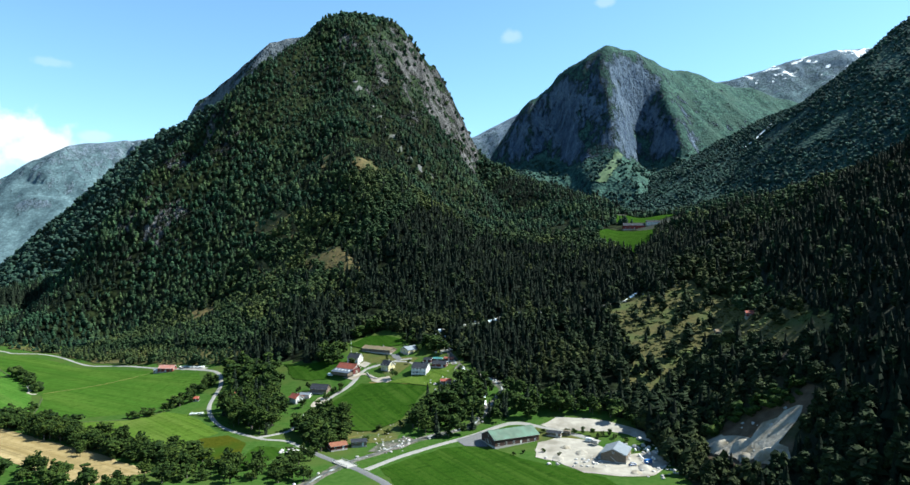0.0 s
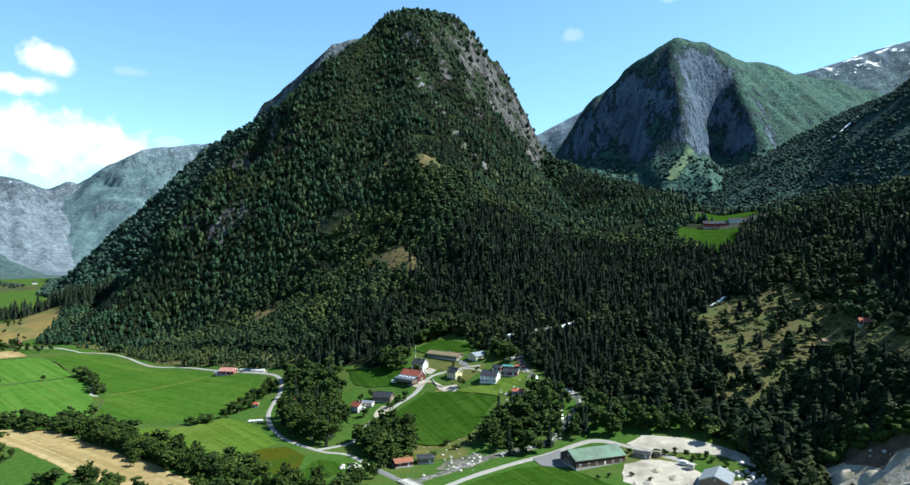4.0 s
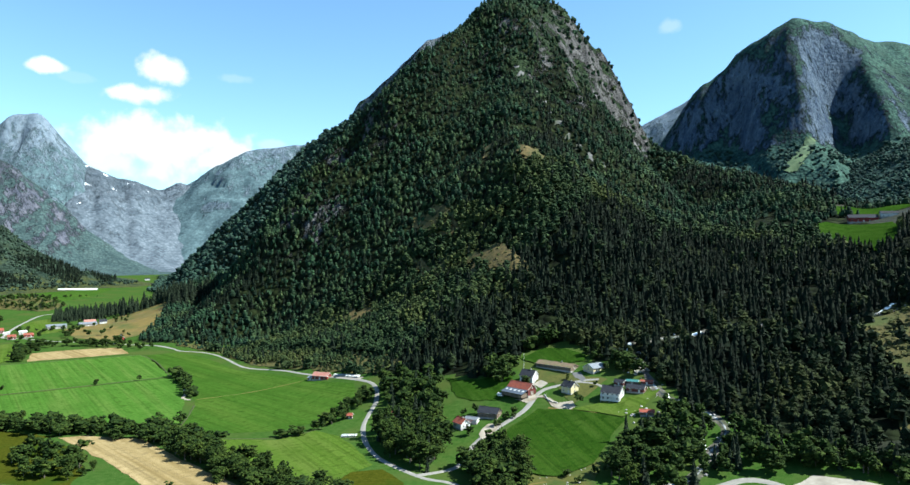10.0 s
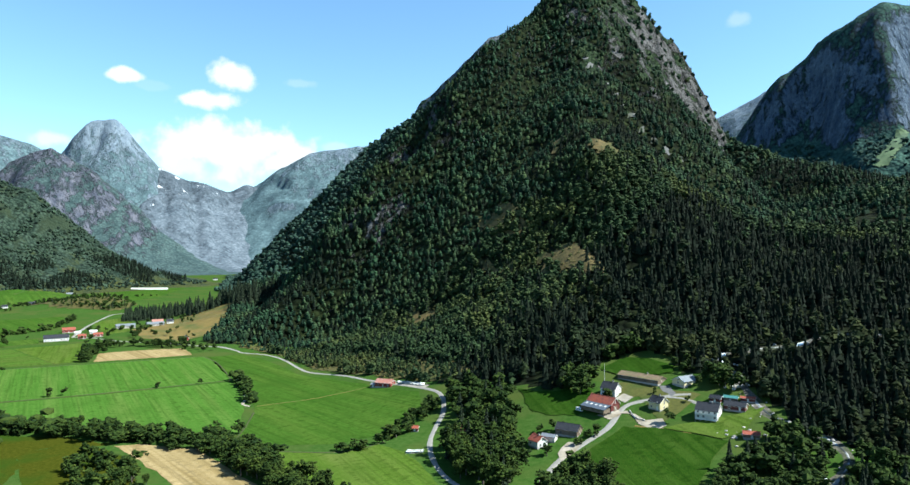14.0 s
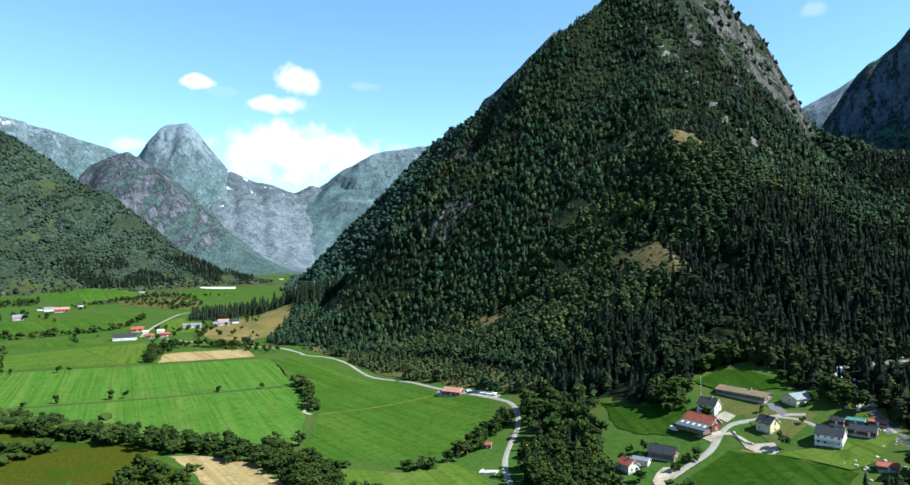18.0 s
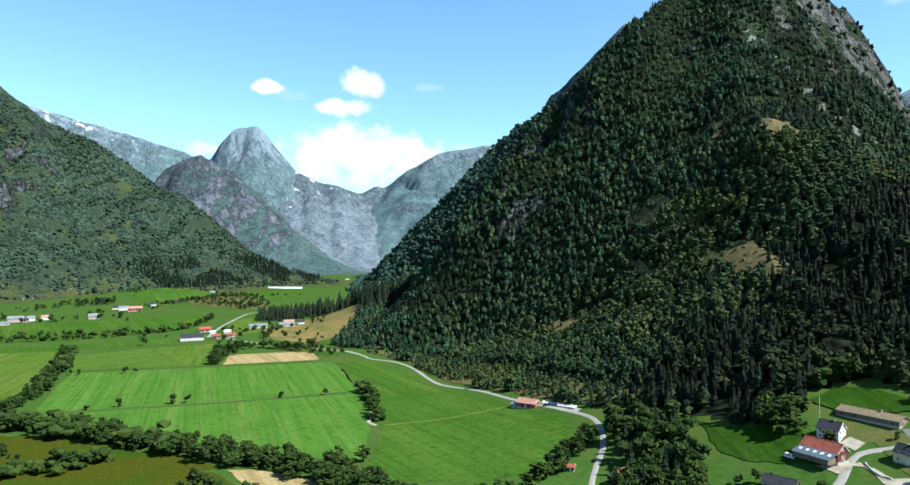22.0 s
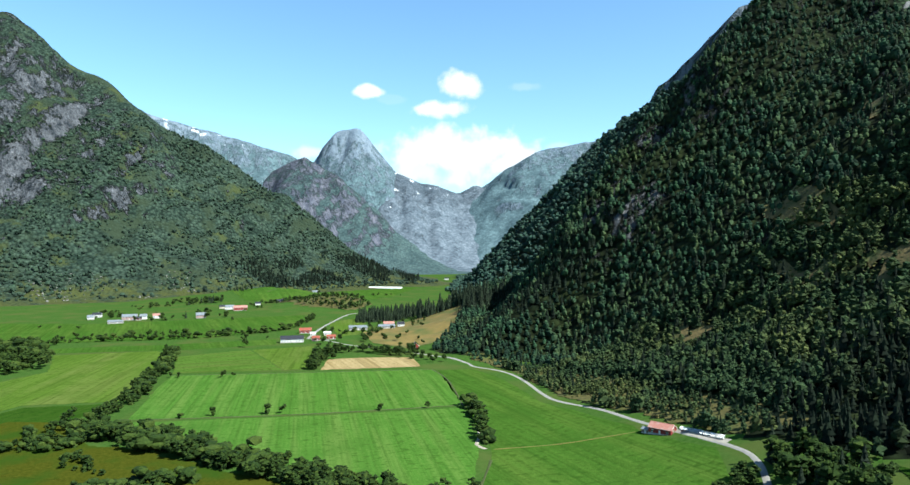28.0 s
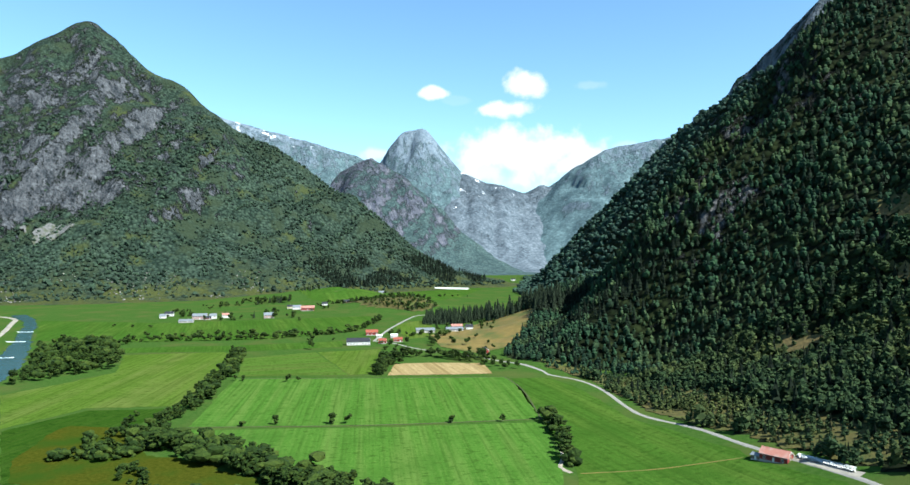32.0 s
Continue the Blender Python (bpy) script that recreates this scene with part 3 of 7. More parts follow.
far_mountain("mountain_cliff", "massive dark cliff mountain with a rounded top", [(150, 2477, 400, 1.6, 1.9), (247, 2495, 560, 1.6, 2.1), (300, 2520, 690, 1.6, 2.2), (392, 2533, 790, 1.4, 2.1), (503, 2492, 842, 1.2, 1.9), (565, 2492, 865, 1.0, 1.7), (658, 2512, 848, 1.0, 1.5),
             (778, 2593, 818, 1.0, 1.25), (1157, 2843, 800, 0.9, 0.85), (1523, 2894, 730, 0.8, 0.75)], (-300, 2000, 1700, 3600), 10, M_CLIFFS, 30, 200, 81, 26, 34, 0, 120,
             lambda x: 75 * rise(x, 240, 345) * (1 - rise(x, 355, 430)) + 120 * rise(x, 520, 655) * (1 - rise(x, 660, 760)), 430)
far_mountain("mountain_cliff_back", "ridge in the gap behind the cliffs, pale with painted haze", [(-300, 3790, 500, 0.7, 0.7), (124, 3793, 745, 0.8, 0.8), (425, 3792, 915, 0.8, 0.8), (800, 3790, 1000, 0.8, 0.8)], (-700, 1400, 2900, 4500), 22, M_HAZED, 20, 240, 91, 20, 40)
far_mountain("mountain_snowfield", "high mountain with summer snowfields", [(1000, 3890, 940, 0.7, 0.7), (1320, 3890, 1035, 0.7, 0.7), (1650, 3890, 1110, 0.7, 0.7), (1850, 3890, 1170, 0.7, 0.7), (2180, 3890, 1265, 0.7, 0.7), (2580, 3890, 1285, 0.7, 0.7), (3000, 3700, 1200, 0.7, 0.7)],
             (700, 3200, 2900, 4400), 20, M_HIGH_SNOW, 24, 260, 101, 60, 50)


# ---------------------------------------------------------------- the plan of the valley, in metres east and ahead
UPPER_FIELD = [(-714, 590), (-640, 658), (-538, 756), (-492, 721), (-425, 651), (-499, 563), (-585, 479), (-611, 502), (-660, 542)]
LOWER_FIELD = [(-579, 474), (-494, 559), (-420, 643), (-385, 606), (-357, 573), (-310, 499), (-351, 491), (-403, 483), (-489, 473)]
EAST_FIELD = [(-530, 755), (-507, 780), (-472, 764), (-424, 729), (-380, 691), (-347, 678), (-292, 648), (-281, 637), (-232, 615), (-209, 570), (-222, 527), (-238, 500), (-291, 476), (-308, 497), (-334, 552), (-349, 573), (-415, 641)]
PASTURE = [(-287, 470), (-229, 481), (-217, 506), (-195, 497), (-166, 464), (-155, 447), (-163, 428), (-161, 400), (-183, 410), (-222, 430), (-260, 451)]
BOG_PATCH = [(-162, 402), (-162, 434), (-148, 441), (-130, 424), (-126, 402), (-131, 390), (-149, 391)]
GREEN_CORNER = [(-124, 381), (-121, 418), (-106, 412), (-100, 402), (-106, 389), (-117, 373)]
STUBBLE_FIELD = [(-364, 455), (-350, 463), (-313, 465), (-259, 431), (-204, 398), (-164, 369), (-188, 349), (-208, 358), (-234, 375), (-266, 398), (-307, 424)]
FRONT_FIELD = [(-41, 374), (-28, 390), (-9, 411), (5, 415), (23, 408), (38, 392), (56, 378), (78, 360), (84, 343), (60, 301), (-6, 301), (-27, 337)]
VILLAGE_FIELD = [(-99, 485), (-87, 511), (-74, 532), (-48, 527), (-19, 512), (-28, 494), (-37, 464), (-53, 446), (-75, 449)]
HIGH_MEADOW = [(-95, 610), (-78, 627), (-68, 623), (-54, 614), (-45, 607), (-46, 596), (-61, 597), (-81, 599)]
STRIPE_FIELD = [(-814, 655), (-807, 688), (-792, 735), (-654, 669), (-723, 596)]
STRIPE_FIELD_DARK = [(-790, 736), (-754, 798), (-718, 771), (-637, 688), (-653, 670)]
FAR_STUBBLE = [(-666, 740), (-641, 772), (-602, 802), (-557, 763), (-624, 691)]
WEST_FIELD = [(-934, 581), (-872, 665), (-843, 661), (-684, 542), (-647, 505), (-692, 456), (-671, 396), (-791, 426), (-811, 489), (-829, 531)]
MARSH = [(-640, 418), (-647, 430), (-619, 446), (-582, 444), (-541, 433), (-506, 436), (-459, 448), (-470, 410), (-548, 368), (-588, 381)]
RIVER_FIELD = [(-663, 394), (-684, 453), (-644, 498), (-614, 457), (-631, 428), (-597, 394), (-544, 369), (-549, 365)]
FAR_FIELD_A = [(-990, 604), (-912, 699), (-844, 814), (-803, 781), (-863, 678), (-952, 589)]
FAR_FIELD_B = [(-1421, 644), (-1232, 761), (-1067, 1056), (-948, 953), (-916, 882), (-938, 747), (-1043, 626), (-1142, 554)]
FAR_FIELD_C = [(-1706, 1545), (-1779, 1826), (-1689, 2107), (-1472, 1860), (-1263, 1506), (-1213, 1353), (-1446, 1405)]
FAR_FIELD_D = [(-933, 987), (-952, 1064), (-889, 1026), (-790, 923), (-795, 880)]
HAY_SLOPE = [(-801, 931), (-830, 1020), (-815, 1090), (-740, 1110), (-690, 1010), (-642, 900), (-650, 849), (-714, 859)]
ROAD_MAIN = [(-814, 841), (-778, 843), (-725, 830), (-652, 830), (-589, 822), (-535, 807), (-514, 793), (-478, 787), (-441, 763), (-398, 721), (-373, 701), (-330, 683), (-289, 656), (-228, 620), (-208, 601), (-196, 570), (-192, 544), (-186, 516), (-173, 486), (-154, 458), (-127, 436), (-116, 431), (-105, 428), (-89, 409), (-69, 388), (-56, 376), (-45, 363), (-34, 347)]
ROAD_VILLAGE = [(-110, 452), (-108, 478), (-103, 498), (-92, 517), (-82, 532), (-77, 550), (-72, 559), (-62, 563), (-48, 567), (-36, 567)]
ROAD_VILLAGE_B = [(-52, 566), (-40, 562), (-32, 555)]
ROAD_PLANT = [(-49, 372), (-35, 392), (-22, 407), (-8, 420), (10, 432), (23, 442), (35, 449), (45, 448), (56, 441), (66, 435), (80, 425), (88, 417)]
ROAD_FAR = [(-814, 841), (-864, 901), (-921, 976), (-1009, 1106), (-1004, 1138)]
ROAD_FIELD = [(-344, 570), (-324, 594), (-304, 621), (-286, 638)]
TRACK_ROWEND = [(-378, 604), (-365, 586), (-358, 572), (-348, 568)]
GRAVEL_STORE = [(55, 445), (67, 455), (86, 451), (104, 441), (117, 428), (125, 415), (118, 413), (107, 426), (92, 432), (73, 435), (59, 441)]
GRAVEL_YARD = [(50, 418), (63, 425), (81, 421), (88, 408), (101, 397), (116, 401), (118, 381), (106, 362), (90, 360), (70, 367), (57, 385), (47, 394)]
GRAVEL_PIT = [(140, 388), (148, 383), (155, 361), (163, 365), (178, 357), (182, 356), (173, 346), (164, 342), (162, 326), (154, 332), (148, 351), (140, 370)]
ASPHALT_BARN = [(0, 425), (17, 438), (19, 413), (5, 415)]
ASPHALT_GARAGE = [(-56, 580), (-48, 579), (-44, 569), (-47, 564), (-52, 574)]
STREAM = [(170, 640), (157, 630), (60, 640), (32, 628), (-12, 622), (-16, 602), (-9, 587), (4, 540), (28, 514), (34, 496), (23, 475), (17, 460), (9, 447), (-2, 441), (-15, 434), (-27, 425), (-37, 415), (-44, 404), (-53, 394), (-61, 384), (-68, 370), (-73, 358), (-78, 345)]
GRAVEL_ROAD_W = [(-1060, 468), (-1162, 508), (-1295, 560), (-1410, 600), (-1475, 622), (-1541, 622), (-1600, 600)]
ROW_FIELD = [(-421, 654), (-403, 634), (-386, 617), (-369, 597), (-354, 578)]
ROW_HEDGE = [(-840, 664), (-754, 605), (-673, 536), (-635, 503), (-602, 471), (-569, 443)]
ROW_SOUTH = [(-528, 456), (-471, 460), (-408, 466), (-375, 470), (-334, 472), (-290, 467), (-267, 452), (-241, 434), (-212, 414), (-214, 410), (-177, 396), (-153, 386)]
ROW_SOUTH_B = [(-557, 416), (-558, 438), (-538, 455), (-476, 463)]
ROW_BANK = [(-317, 481), (-277, 450), (-246, 430), (-211, 411), (-178, 391), (-156, 386), (-132, 375), (-113, 376), (-97, 376), (-87, 388), (-82, 404)]
ROW_FRONT = [(-246, 368), (-221, 359), (-185, 344), (-167, 349), (-154, 359), (-117, 358), (-87, 361), (-77, 357)]
ROW_SMALL = [(-234, 487), (-225, 489), (-220, 496)]
ROW_ROADSIDE = [(-218, 509), (-210, 520), (-213, 543), (-208, 559), (-210, 584)]
ROW_FAR = [(-1043, 626), (-1006, 672), (-943, 750), (-922, 808), (-916, 882), (-960, 964), (-1017, 1032)]
ROW_FAR_W = [(-1107, 570), (-1079, 594), (-1021, 617)]
ROW_STUBBLE = [(-630, 687), (-661, 722), (-686, 757), (-684, 790), (-665, 807), (-626, 800), (-622, 829)]
COPSE_ROAD = [(-206, 595), (-192, 607), (-156, 587), (-137, 534), (-125, 476), (-120, 436), (-129, 426), (-154, 463), (-166, 489), (-170, 530), (-188, 569)]
COPSE_JUNCTION = [(-105, 447), (-102, 471), (-86, 486), (-71, 466), (-66, 434), (-76, 411), (-88, 413)]
COPSE_STREAM = [(-29, 452), (-19, 493), (1, 517), (22, 515), (48, 496), (70, 478), (90, 464), (84, 456), (66, 460), (52, 451), (34, 455), (20, 447), (4, 434), (-20, 420)]
COPSE_WEST = [(-862, 462), (-1044, 525), (-1050, 564), (-980, 594), (-934, 581), (-849, 538), (-838, 484), (-829, 436)]
COPSE_BOTTOM = [(-334, 389), (-354, 408), (-360, 428), (-342, 434), (-305, 414), (-287, 400), (-300, 388)]
ROUGH_BELT = [(-560, 425), (-520, 446), (-470, 452), (-405, 458), (-368, 458), (-372, 449), (-400, 440), (-402, 425), (-352, 372), (-430, 352), (-520, 362), (-548, 372)]
ROUGH_MEADOW = [(-405, 425), (-395, 445), (-366, 448), (-335, 437), (-300, 402), (-290, 380), (-346, 378)]
FARM_FIELD_LOW = [(180, 858), (192, 908), (205, 921), (254, 873), (247, 839), (222, 774), (202, 762)]
SPRUCE_A = [(-902, 1014), (-968, 1101), (-943, 1163), (-881, 1150), (-839, 1114), (-858, 1052)]
SPRUCE_B = [(-822, 1080), (-790, 1108), (-752, 1118), (-718, 1092), (-692, 1045)]
FARM_FIELD_HIGH = [(228, 968), (240, 1010), (285, 1045), (335, 1010), (305, 945), (266, 930)]


# ---------------------------------------------------------------- ground cover
def near_line(x, y, line):
    best = np.full(np.shape(x), 1e9)
    for (ax, ay), (bx, by) in zip(line[:-1], line[1:]):
        ux, uy = bx - ax, by - ay
        s = np.clip(((x - ax) * ux + (y - ay) * uy) / (ux * ux + uy * uy + 1e-9), 0, 1)
        best = np.minimum(best, np.hypot(x - ax - s * ux, y - ay - s * uy))
    return best


def curve(line, step=4.0):
    """Points along a smooth line through the given ones."""
    p = np.array([line[0], *line, line[-1]], float)
    out = []
    for i in range(1, len(p) - 2):
        k = max(1, int(np.hypot(*(p[i + 1] - p[i])) / step))
        for t in np.arange(k) / k:
            out.append(0.5 * (2 * p[i] + (p[i + 1] - p[i - 1]) * t + (2 * p[i - 1] - 5 * p[i] + 4 * p[i + 1] - p[i + 2]) * t * t + (3 * p[i] - p[i - 1] - 3 * p[i + 1] + p[i + 2]) * t ** 3))
    return np.array(out + [p[-1]])


def height_at(x, y):
    return float(land(np.array([x]), np.array([y]))[0])


def patch(name, poly, mat, label, category="field", lift=0.12, ragged=1.2, cell=10.0, surface=None):
    """A thin cover laid on the ground inside a ragged outline."""
    pts = []
    for (ax, ay), (bx, by) in zip(poly, poly[1:] + poly[:1]):
        k = max(1, int(math.hypot(bx - ax, by - ay) / 5))
        for i in range(k):
            t = i / k
            x, y = ax + (bx - ax) * t, ay + (by - ay) * t
            pts.append((x + ragged * float(value_noise(x / 7, y / 7, 5)), y + ragged * float(value_noise(x / 7, y / 7, 6))))
    bm = bmesh.new()
    bm.faces.new([bm.verts.new((x, y, 0)) for x, y in pts])
    for axis in (0, 1):
        lo, hi = min(p[axis] for p in pts), max(p[axis] for p in pts)
        n = int((hi - lo) / cell)
        for i in range(1, n + 1):
            co, no = [0, 0, 0], [0, 0, 0]
            co[axis], no[axis] = lo + (hi - lo) * i / (n + 1), 1
            bmesh.ops.bisect_plane(bm, geom=bm.verts[:] + bm.edges[:] + bm.faces[:], plane_co=co, plane_no=no)
    bmesh.ops.triangulate(bm, faces=bm.faces[:])
    flat = np.array([v.co[:2] for v in bm.verts])
    for v, z in zip(bm.verts, (surface or land)(flat[:, 0], flat[:, 1])):
        v.co.z = z + lift
    bmesh.ops.recalc_face_normals(bm, faces=bm.faces[:])
    if bm.faces and sum(f.normal.z for f in bm.faces) < 0:
        bmesh.ops.reverse_faces(bm, faces=bm.faces[:])
    me = bpy.data.meshes.new(name)
    bm.to_mesh(me)
    bm.free()
    me.materials.append(mat)
    return tagged(new(name, me), label, category, kind="structure")


def strip(name, line, width, mat, label, category="road", lift=0.2, vary=0.12, smooth=True):
    p = curve(line) if smooth else np.array(line, float)
    d = np.gradient(p, axis=0)
    n = np.stack([-d[:, 1], d[:, 0]], -1) / np.maximum(np.hypot(d[:, 0], d[:, 1]), 1e-6)[:, None]
    w = width / 2 * (1 + vary * value_noise(np.arange(len(p)) / 3.0, p[:, 0] * 0, 7))
    cols = []
    for s in (-1.0, -0.5, 0.0, 0.5, 1.0):
        q = p + n * (w * s)[:, None]
        cols.append(np.column_stack([q, land(q[:, 0], q[:, 1]) + lift * (1 if abs(s) < 1 else -0.5)]))
    v = np.stack(cols, 1).reshape(-1, 3)
    i = (np.arange(len(p) - 1)[:, None] * 5 + np.arange(4)[None]).ravel()
    return tagged(mesh_object(name, v, np.stack([i, i + 1, i + 6, i + 5], -1)[:, ::-1], mat, None, True), label, category, kind="structure")


def field_material(name, dark, light, streak, angle, across=0.09, fine=0.6):
    """Mown grass: long pale streaks along one direction, mottled at two scales."""
    m = material(name, dark, light, fine, 1.0, 0.3, 1.2, spec=0.0)
    n, l = m.node_tree.nodes, m.node_tree.links
    co, b = n["Texture Coordinate"], n["Principled BSDF"]
    base = b.inputs["Base Color"].links[0].from_socket
    layers = ((0.004, across, 0.46, 0.66, 0.8, streak), (0.004, across * 3.2, 0.48, 0.78, 0.45, [0.55 * c for c in dark]),
              (0.008, 0.42, 0.46, 0.7, 0.55, [0.5 * c for c in dark]), (0.22, 0.5, 0.52, 0.7, 0.3, [1.15 * c for c in streak]),
              (0.3, 0.14, 0.54, 0.66, 0.6, [0.55 * c for c in dark]), (0.03, 0.02, 0.5, 0.7, 0.55, [0.8 * c for c in dark]), (0.7, 0.9, 0.56, 0.7, 0.5, [0.5 * c for c in dark]))
    for sx, sy, lo, hi, top, tint in layers:
        mp = n.new("ShaderNodeMapping")
        mp.vector_type = "TEXTURE"
        mp.inputs["Rotation"].default_value = (0, 0, radians(angle))
        mp.inputs["Scale"].default_value = (1 / sx, 1 / sy, 40)
        l.new(co.outputs["Object"], mp.inputs["Vector"])
        tex = n.new("ShaderNodeTexNoise")
        tex.inputs["Scale"].default_value, tex.inputs["Detail"].default_value = 1.0, 4
        l.new(mp.outputs["Vector"], tex.inputs["Vector"])
        r = n.new("ShaderNodeMapRange")
        r.inputs["From Min"].default_value, r.inputs["From Max"].default_value, r.inputs["To Max"].default_value = lo, hi, top
        l.new(tex.outputs["Fac"], r.inputs["Value"])
        mix = n.new("ShaderNodeMix")
        mix.data_type = "RGBA"
        l.new(r.outputs["Result"], mix.inputs["Factor"])
        l.new(base, mix.inputs["A"])
        mix.inputs["B"].default_value = (*tint, 1)
        base = mix.outputs["Result"]
    l.new(base, b.inputs["Base Color"])
    return m


M_FIELD = field_material("lush_field", (0.0371, 0.09, 0.0129), (0.0532, 0.113, 0.0168), (0.0764, 0.124, 0.0251), 139)
M_FIELD_EAST = field_material("smooth_field", (0.0269, 0.0651, 0.00866), (0.0384, 0.0785, 0.0107), (0.0538, 0.0883, 0.0146), 150, 0.04)
M_FIELD_PALE = field_material("pale_field", (0.0429, 0.0811, 0.0104), (0.0628, 0.0995, 0.0143), (0.0796, 0.0995, 0.0239), 135, 0.03)
M_FIELD_YELLOW = field_material("mown_field", (0.039, 0.0795, 0.0107), (0.0584, 0.101, 0.0171), (0.0624, 0.0795, 0.019), 60, 0.05)
M_FIELD_FRONT = field_material("dense_field", (0.0145, 0.0396, 0.00421), (0.0244, 0.0511, 0.00591), (0.0293, 0.0564, 0.00848), 120, 0.15)
M_STUBBLE = field_material("stubble", (0.203, 0.156, 0.0716), (0.284, 0.221, 0.114), (0.135, 0.0974, 0.0358), 148, 0.12, 0.25)
M_BOG = material("dry_bog_grass", (0.0224, 0.0283, 0.00278), (0.044, 0.0478, 0.00555), 0.45, bump=0.3, bump_scale=0.6, broad=(0.0202, 0.0401, 0.0045), broad_scale=0.03, spec=0.0)
M_HAY = material("dry_hillside_grass", (0.0899, 0.0679, 0.0169), (0.132, 0.0946, 0.0254), 0.1, bump=0.4, bump_scale=0.3, broad=(0.0539, 0.0627, 0.0118), broad_scale=0.03)
M_GRAVEL = material("pale_gravel", (0.19, 0.173, 0.143), (0.275, 0.254, 0.215), 0.25, bump=0.15, bump_scale=1.5, broad=(0.142, 0.127, 0.102), broad_scale=0.06)
M_ROAD = material("gravel_road_surface", (0.148, 0.142, 0.129), (0.206, 0.199, 0.179), 0.5, bump=0.04, bump_scale=3)
M_ASPHALT = material("worn_asphalt", (0.075, 0.075, 0.0765), (0.112, 0.112, 0.112), 0.8, bump=0.03, bump_scale=4)
M_SAND = material("quarry_sand", (0.15, 0.131, 0.0999), (0.312, 0.277, 0.224), 0.12, bump=0.5, bump_scale=0.4, broad=(0.143, 0.114, 0.0708), broad_scale=0.08)
M_SOIL = material("bare_soil", (0.036, 0.0236, 0.0126), (0.084, 0.0591, 0.0367), 0.2, bump=0.4, bump_scale=0.4, broad=(0.024, 0.0281, 0.00945), broad_scale=0.06)
M_DITCH = material("rough_ditch_grass", (0.018, 0.03, 0.006), (0.045, 0.052, 0.013), 0.6, bump=0.3, bump_scale=1)

patch("field_upper", UPPER_FIELD, M_FIELD, "lush green hayfield with faint mowing lines")
patch("field_lower", LOWER_FIELD, M_FIELD, "lush green hayfield bordered by a hedge of trees")
patch("field_east", EAST_FIELD, M_FIELD_EAST, "smooth green hayfield along the valley road")
patch("field_pasture", PASTURE, M_FIELD_PALE, "yellowish green pasture beside the copse")
patch("field_bog", BOG_PATCH, M_BOG, "brown patch of dry bog grass", lift=0.3)
patch("field_corner", GREEN_CORNER, M_FIELD_FRONT, "small bright green corner of grass", lift=0.25)
patch("field_olive", ROUGH_BELT, M_BOG, "rough olive-brown pasture between the hedges", lift=0.1, ragged=4)
patch("field_rough", ROUGH_MEADOW, M_BOG, "rough olive-brown meadow beside the stubble", lift=0.08)
patch("field_stubble", STUBBLE_FIELD, M_STUBBLE, "harvested straw-coloured stubble field")
patch("field_front", FRONT_FIELD, M_FIELD_FRONT, "dense green meadow beside the gravel plant")
patch("field_village", VILLAGE_FIELD, M_FIELD_FRONT, "dark green meadow below the hamlet", lift=0.7, cell=4)
patch("field_high", HIGH_MEADOW, M_FIELD_FRONT, "small sloping meadow above the hamlet", lift=0.7, cell=4)
patch("field_striped", STRIPE_FIELD, M_FIELD_YELLOW, "mown field with pale and brown stripes")
patch("field_striped_dark", STRIPE_FIELD_DARK, M_FIELD_PALE, "green field beside the striped one")
patch("field_far_stubble", FAR_STUBBLE, M_STUBBLE, "tan stubble field in front of a tree row")
patch("field_west", WEST_FIELD, M_FIELD_PALE, "yellow-green pasture towards the river")
patch("field_marsh", MARSH, M_BOG, "rough brown marsh with scattered bushes", lift=0.2)
patch("field_river", RIVER_FIELD, M_FIELD_FRONT, "green meadow strip near the river")
patch("field_far_a", FAR_FIELD_A, M_FIELD_EAST, "narrow green field beside a tree row")
patch("field_far_b", FAR_FIELD_B, M_FIELD_EAST, "wide green field below the far farms", cell=25)
patch("field_far_c", FAR_FIELD_C, M_FIELD_EAST, "distant green valley field", cell=40)
patch("field_far_d", FAR_FIELD_D, M_FIELD_PALE, "pale green field by the bend of the road", cell=20)
patch("hay_slope", HAY_SLOPE, M_HAY, "dry golden hillside grass with scattered trees", "slope", 0.4)
patch("field_farm_low", FARM_FIELD_LOW, M_FIELD_FRONT, "bright green field below the hill farm", lift=0.7, cell=4)
patch("field_farm_high", FARM_FIELD_HIGH, M_FIELD_FRONT, "bright green field above the hill farm", lift=0.7, cell=4)
patch("gravel_store", GRAVEL_STORE, M_GRAVEL, "wide bare pale gravel ground", "gravel yard", 0.16)
patch("gravel_yard", GRAVEL_YARD, M_GRAVEL, "pale gravel yard of the plant", "gravel yard", 0.2)
patch("quarry_edge", [(138, 392), (158, 390), (190, 366), (190, 348), (172, 338), (160, 326), (146, 338), (136, 366)], M_SOIL, "disturbed brown ground round the quarry", "soil", 0.5, 4, 4)
patch("quarry_pit", GRAVEL_PIT, M_SAND, "raw grey sand and gravel slope cut in the hill", "quarry", 1.2, 3, 4)
patch("asphalt_barn", ASPHALT_BARN, M_ASPHALT, "grey asphalt apron in front of the green barn", "asphalt", 0.3)
patch("asphalt_garage", ASPHALT_GARAGE, M_ASPHALT, "dark asphalt drive of the garage", "asphalt", 0.3)
n_road = len(ROAD_MAIN)
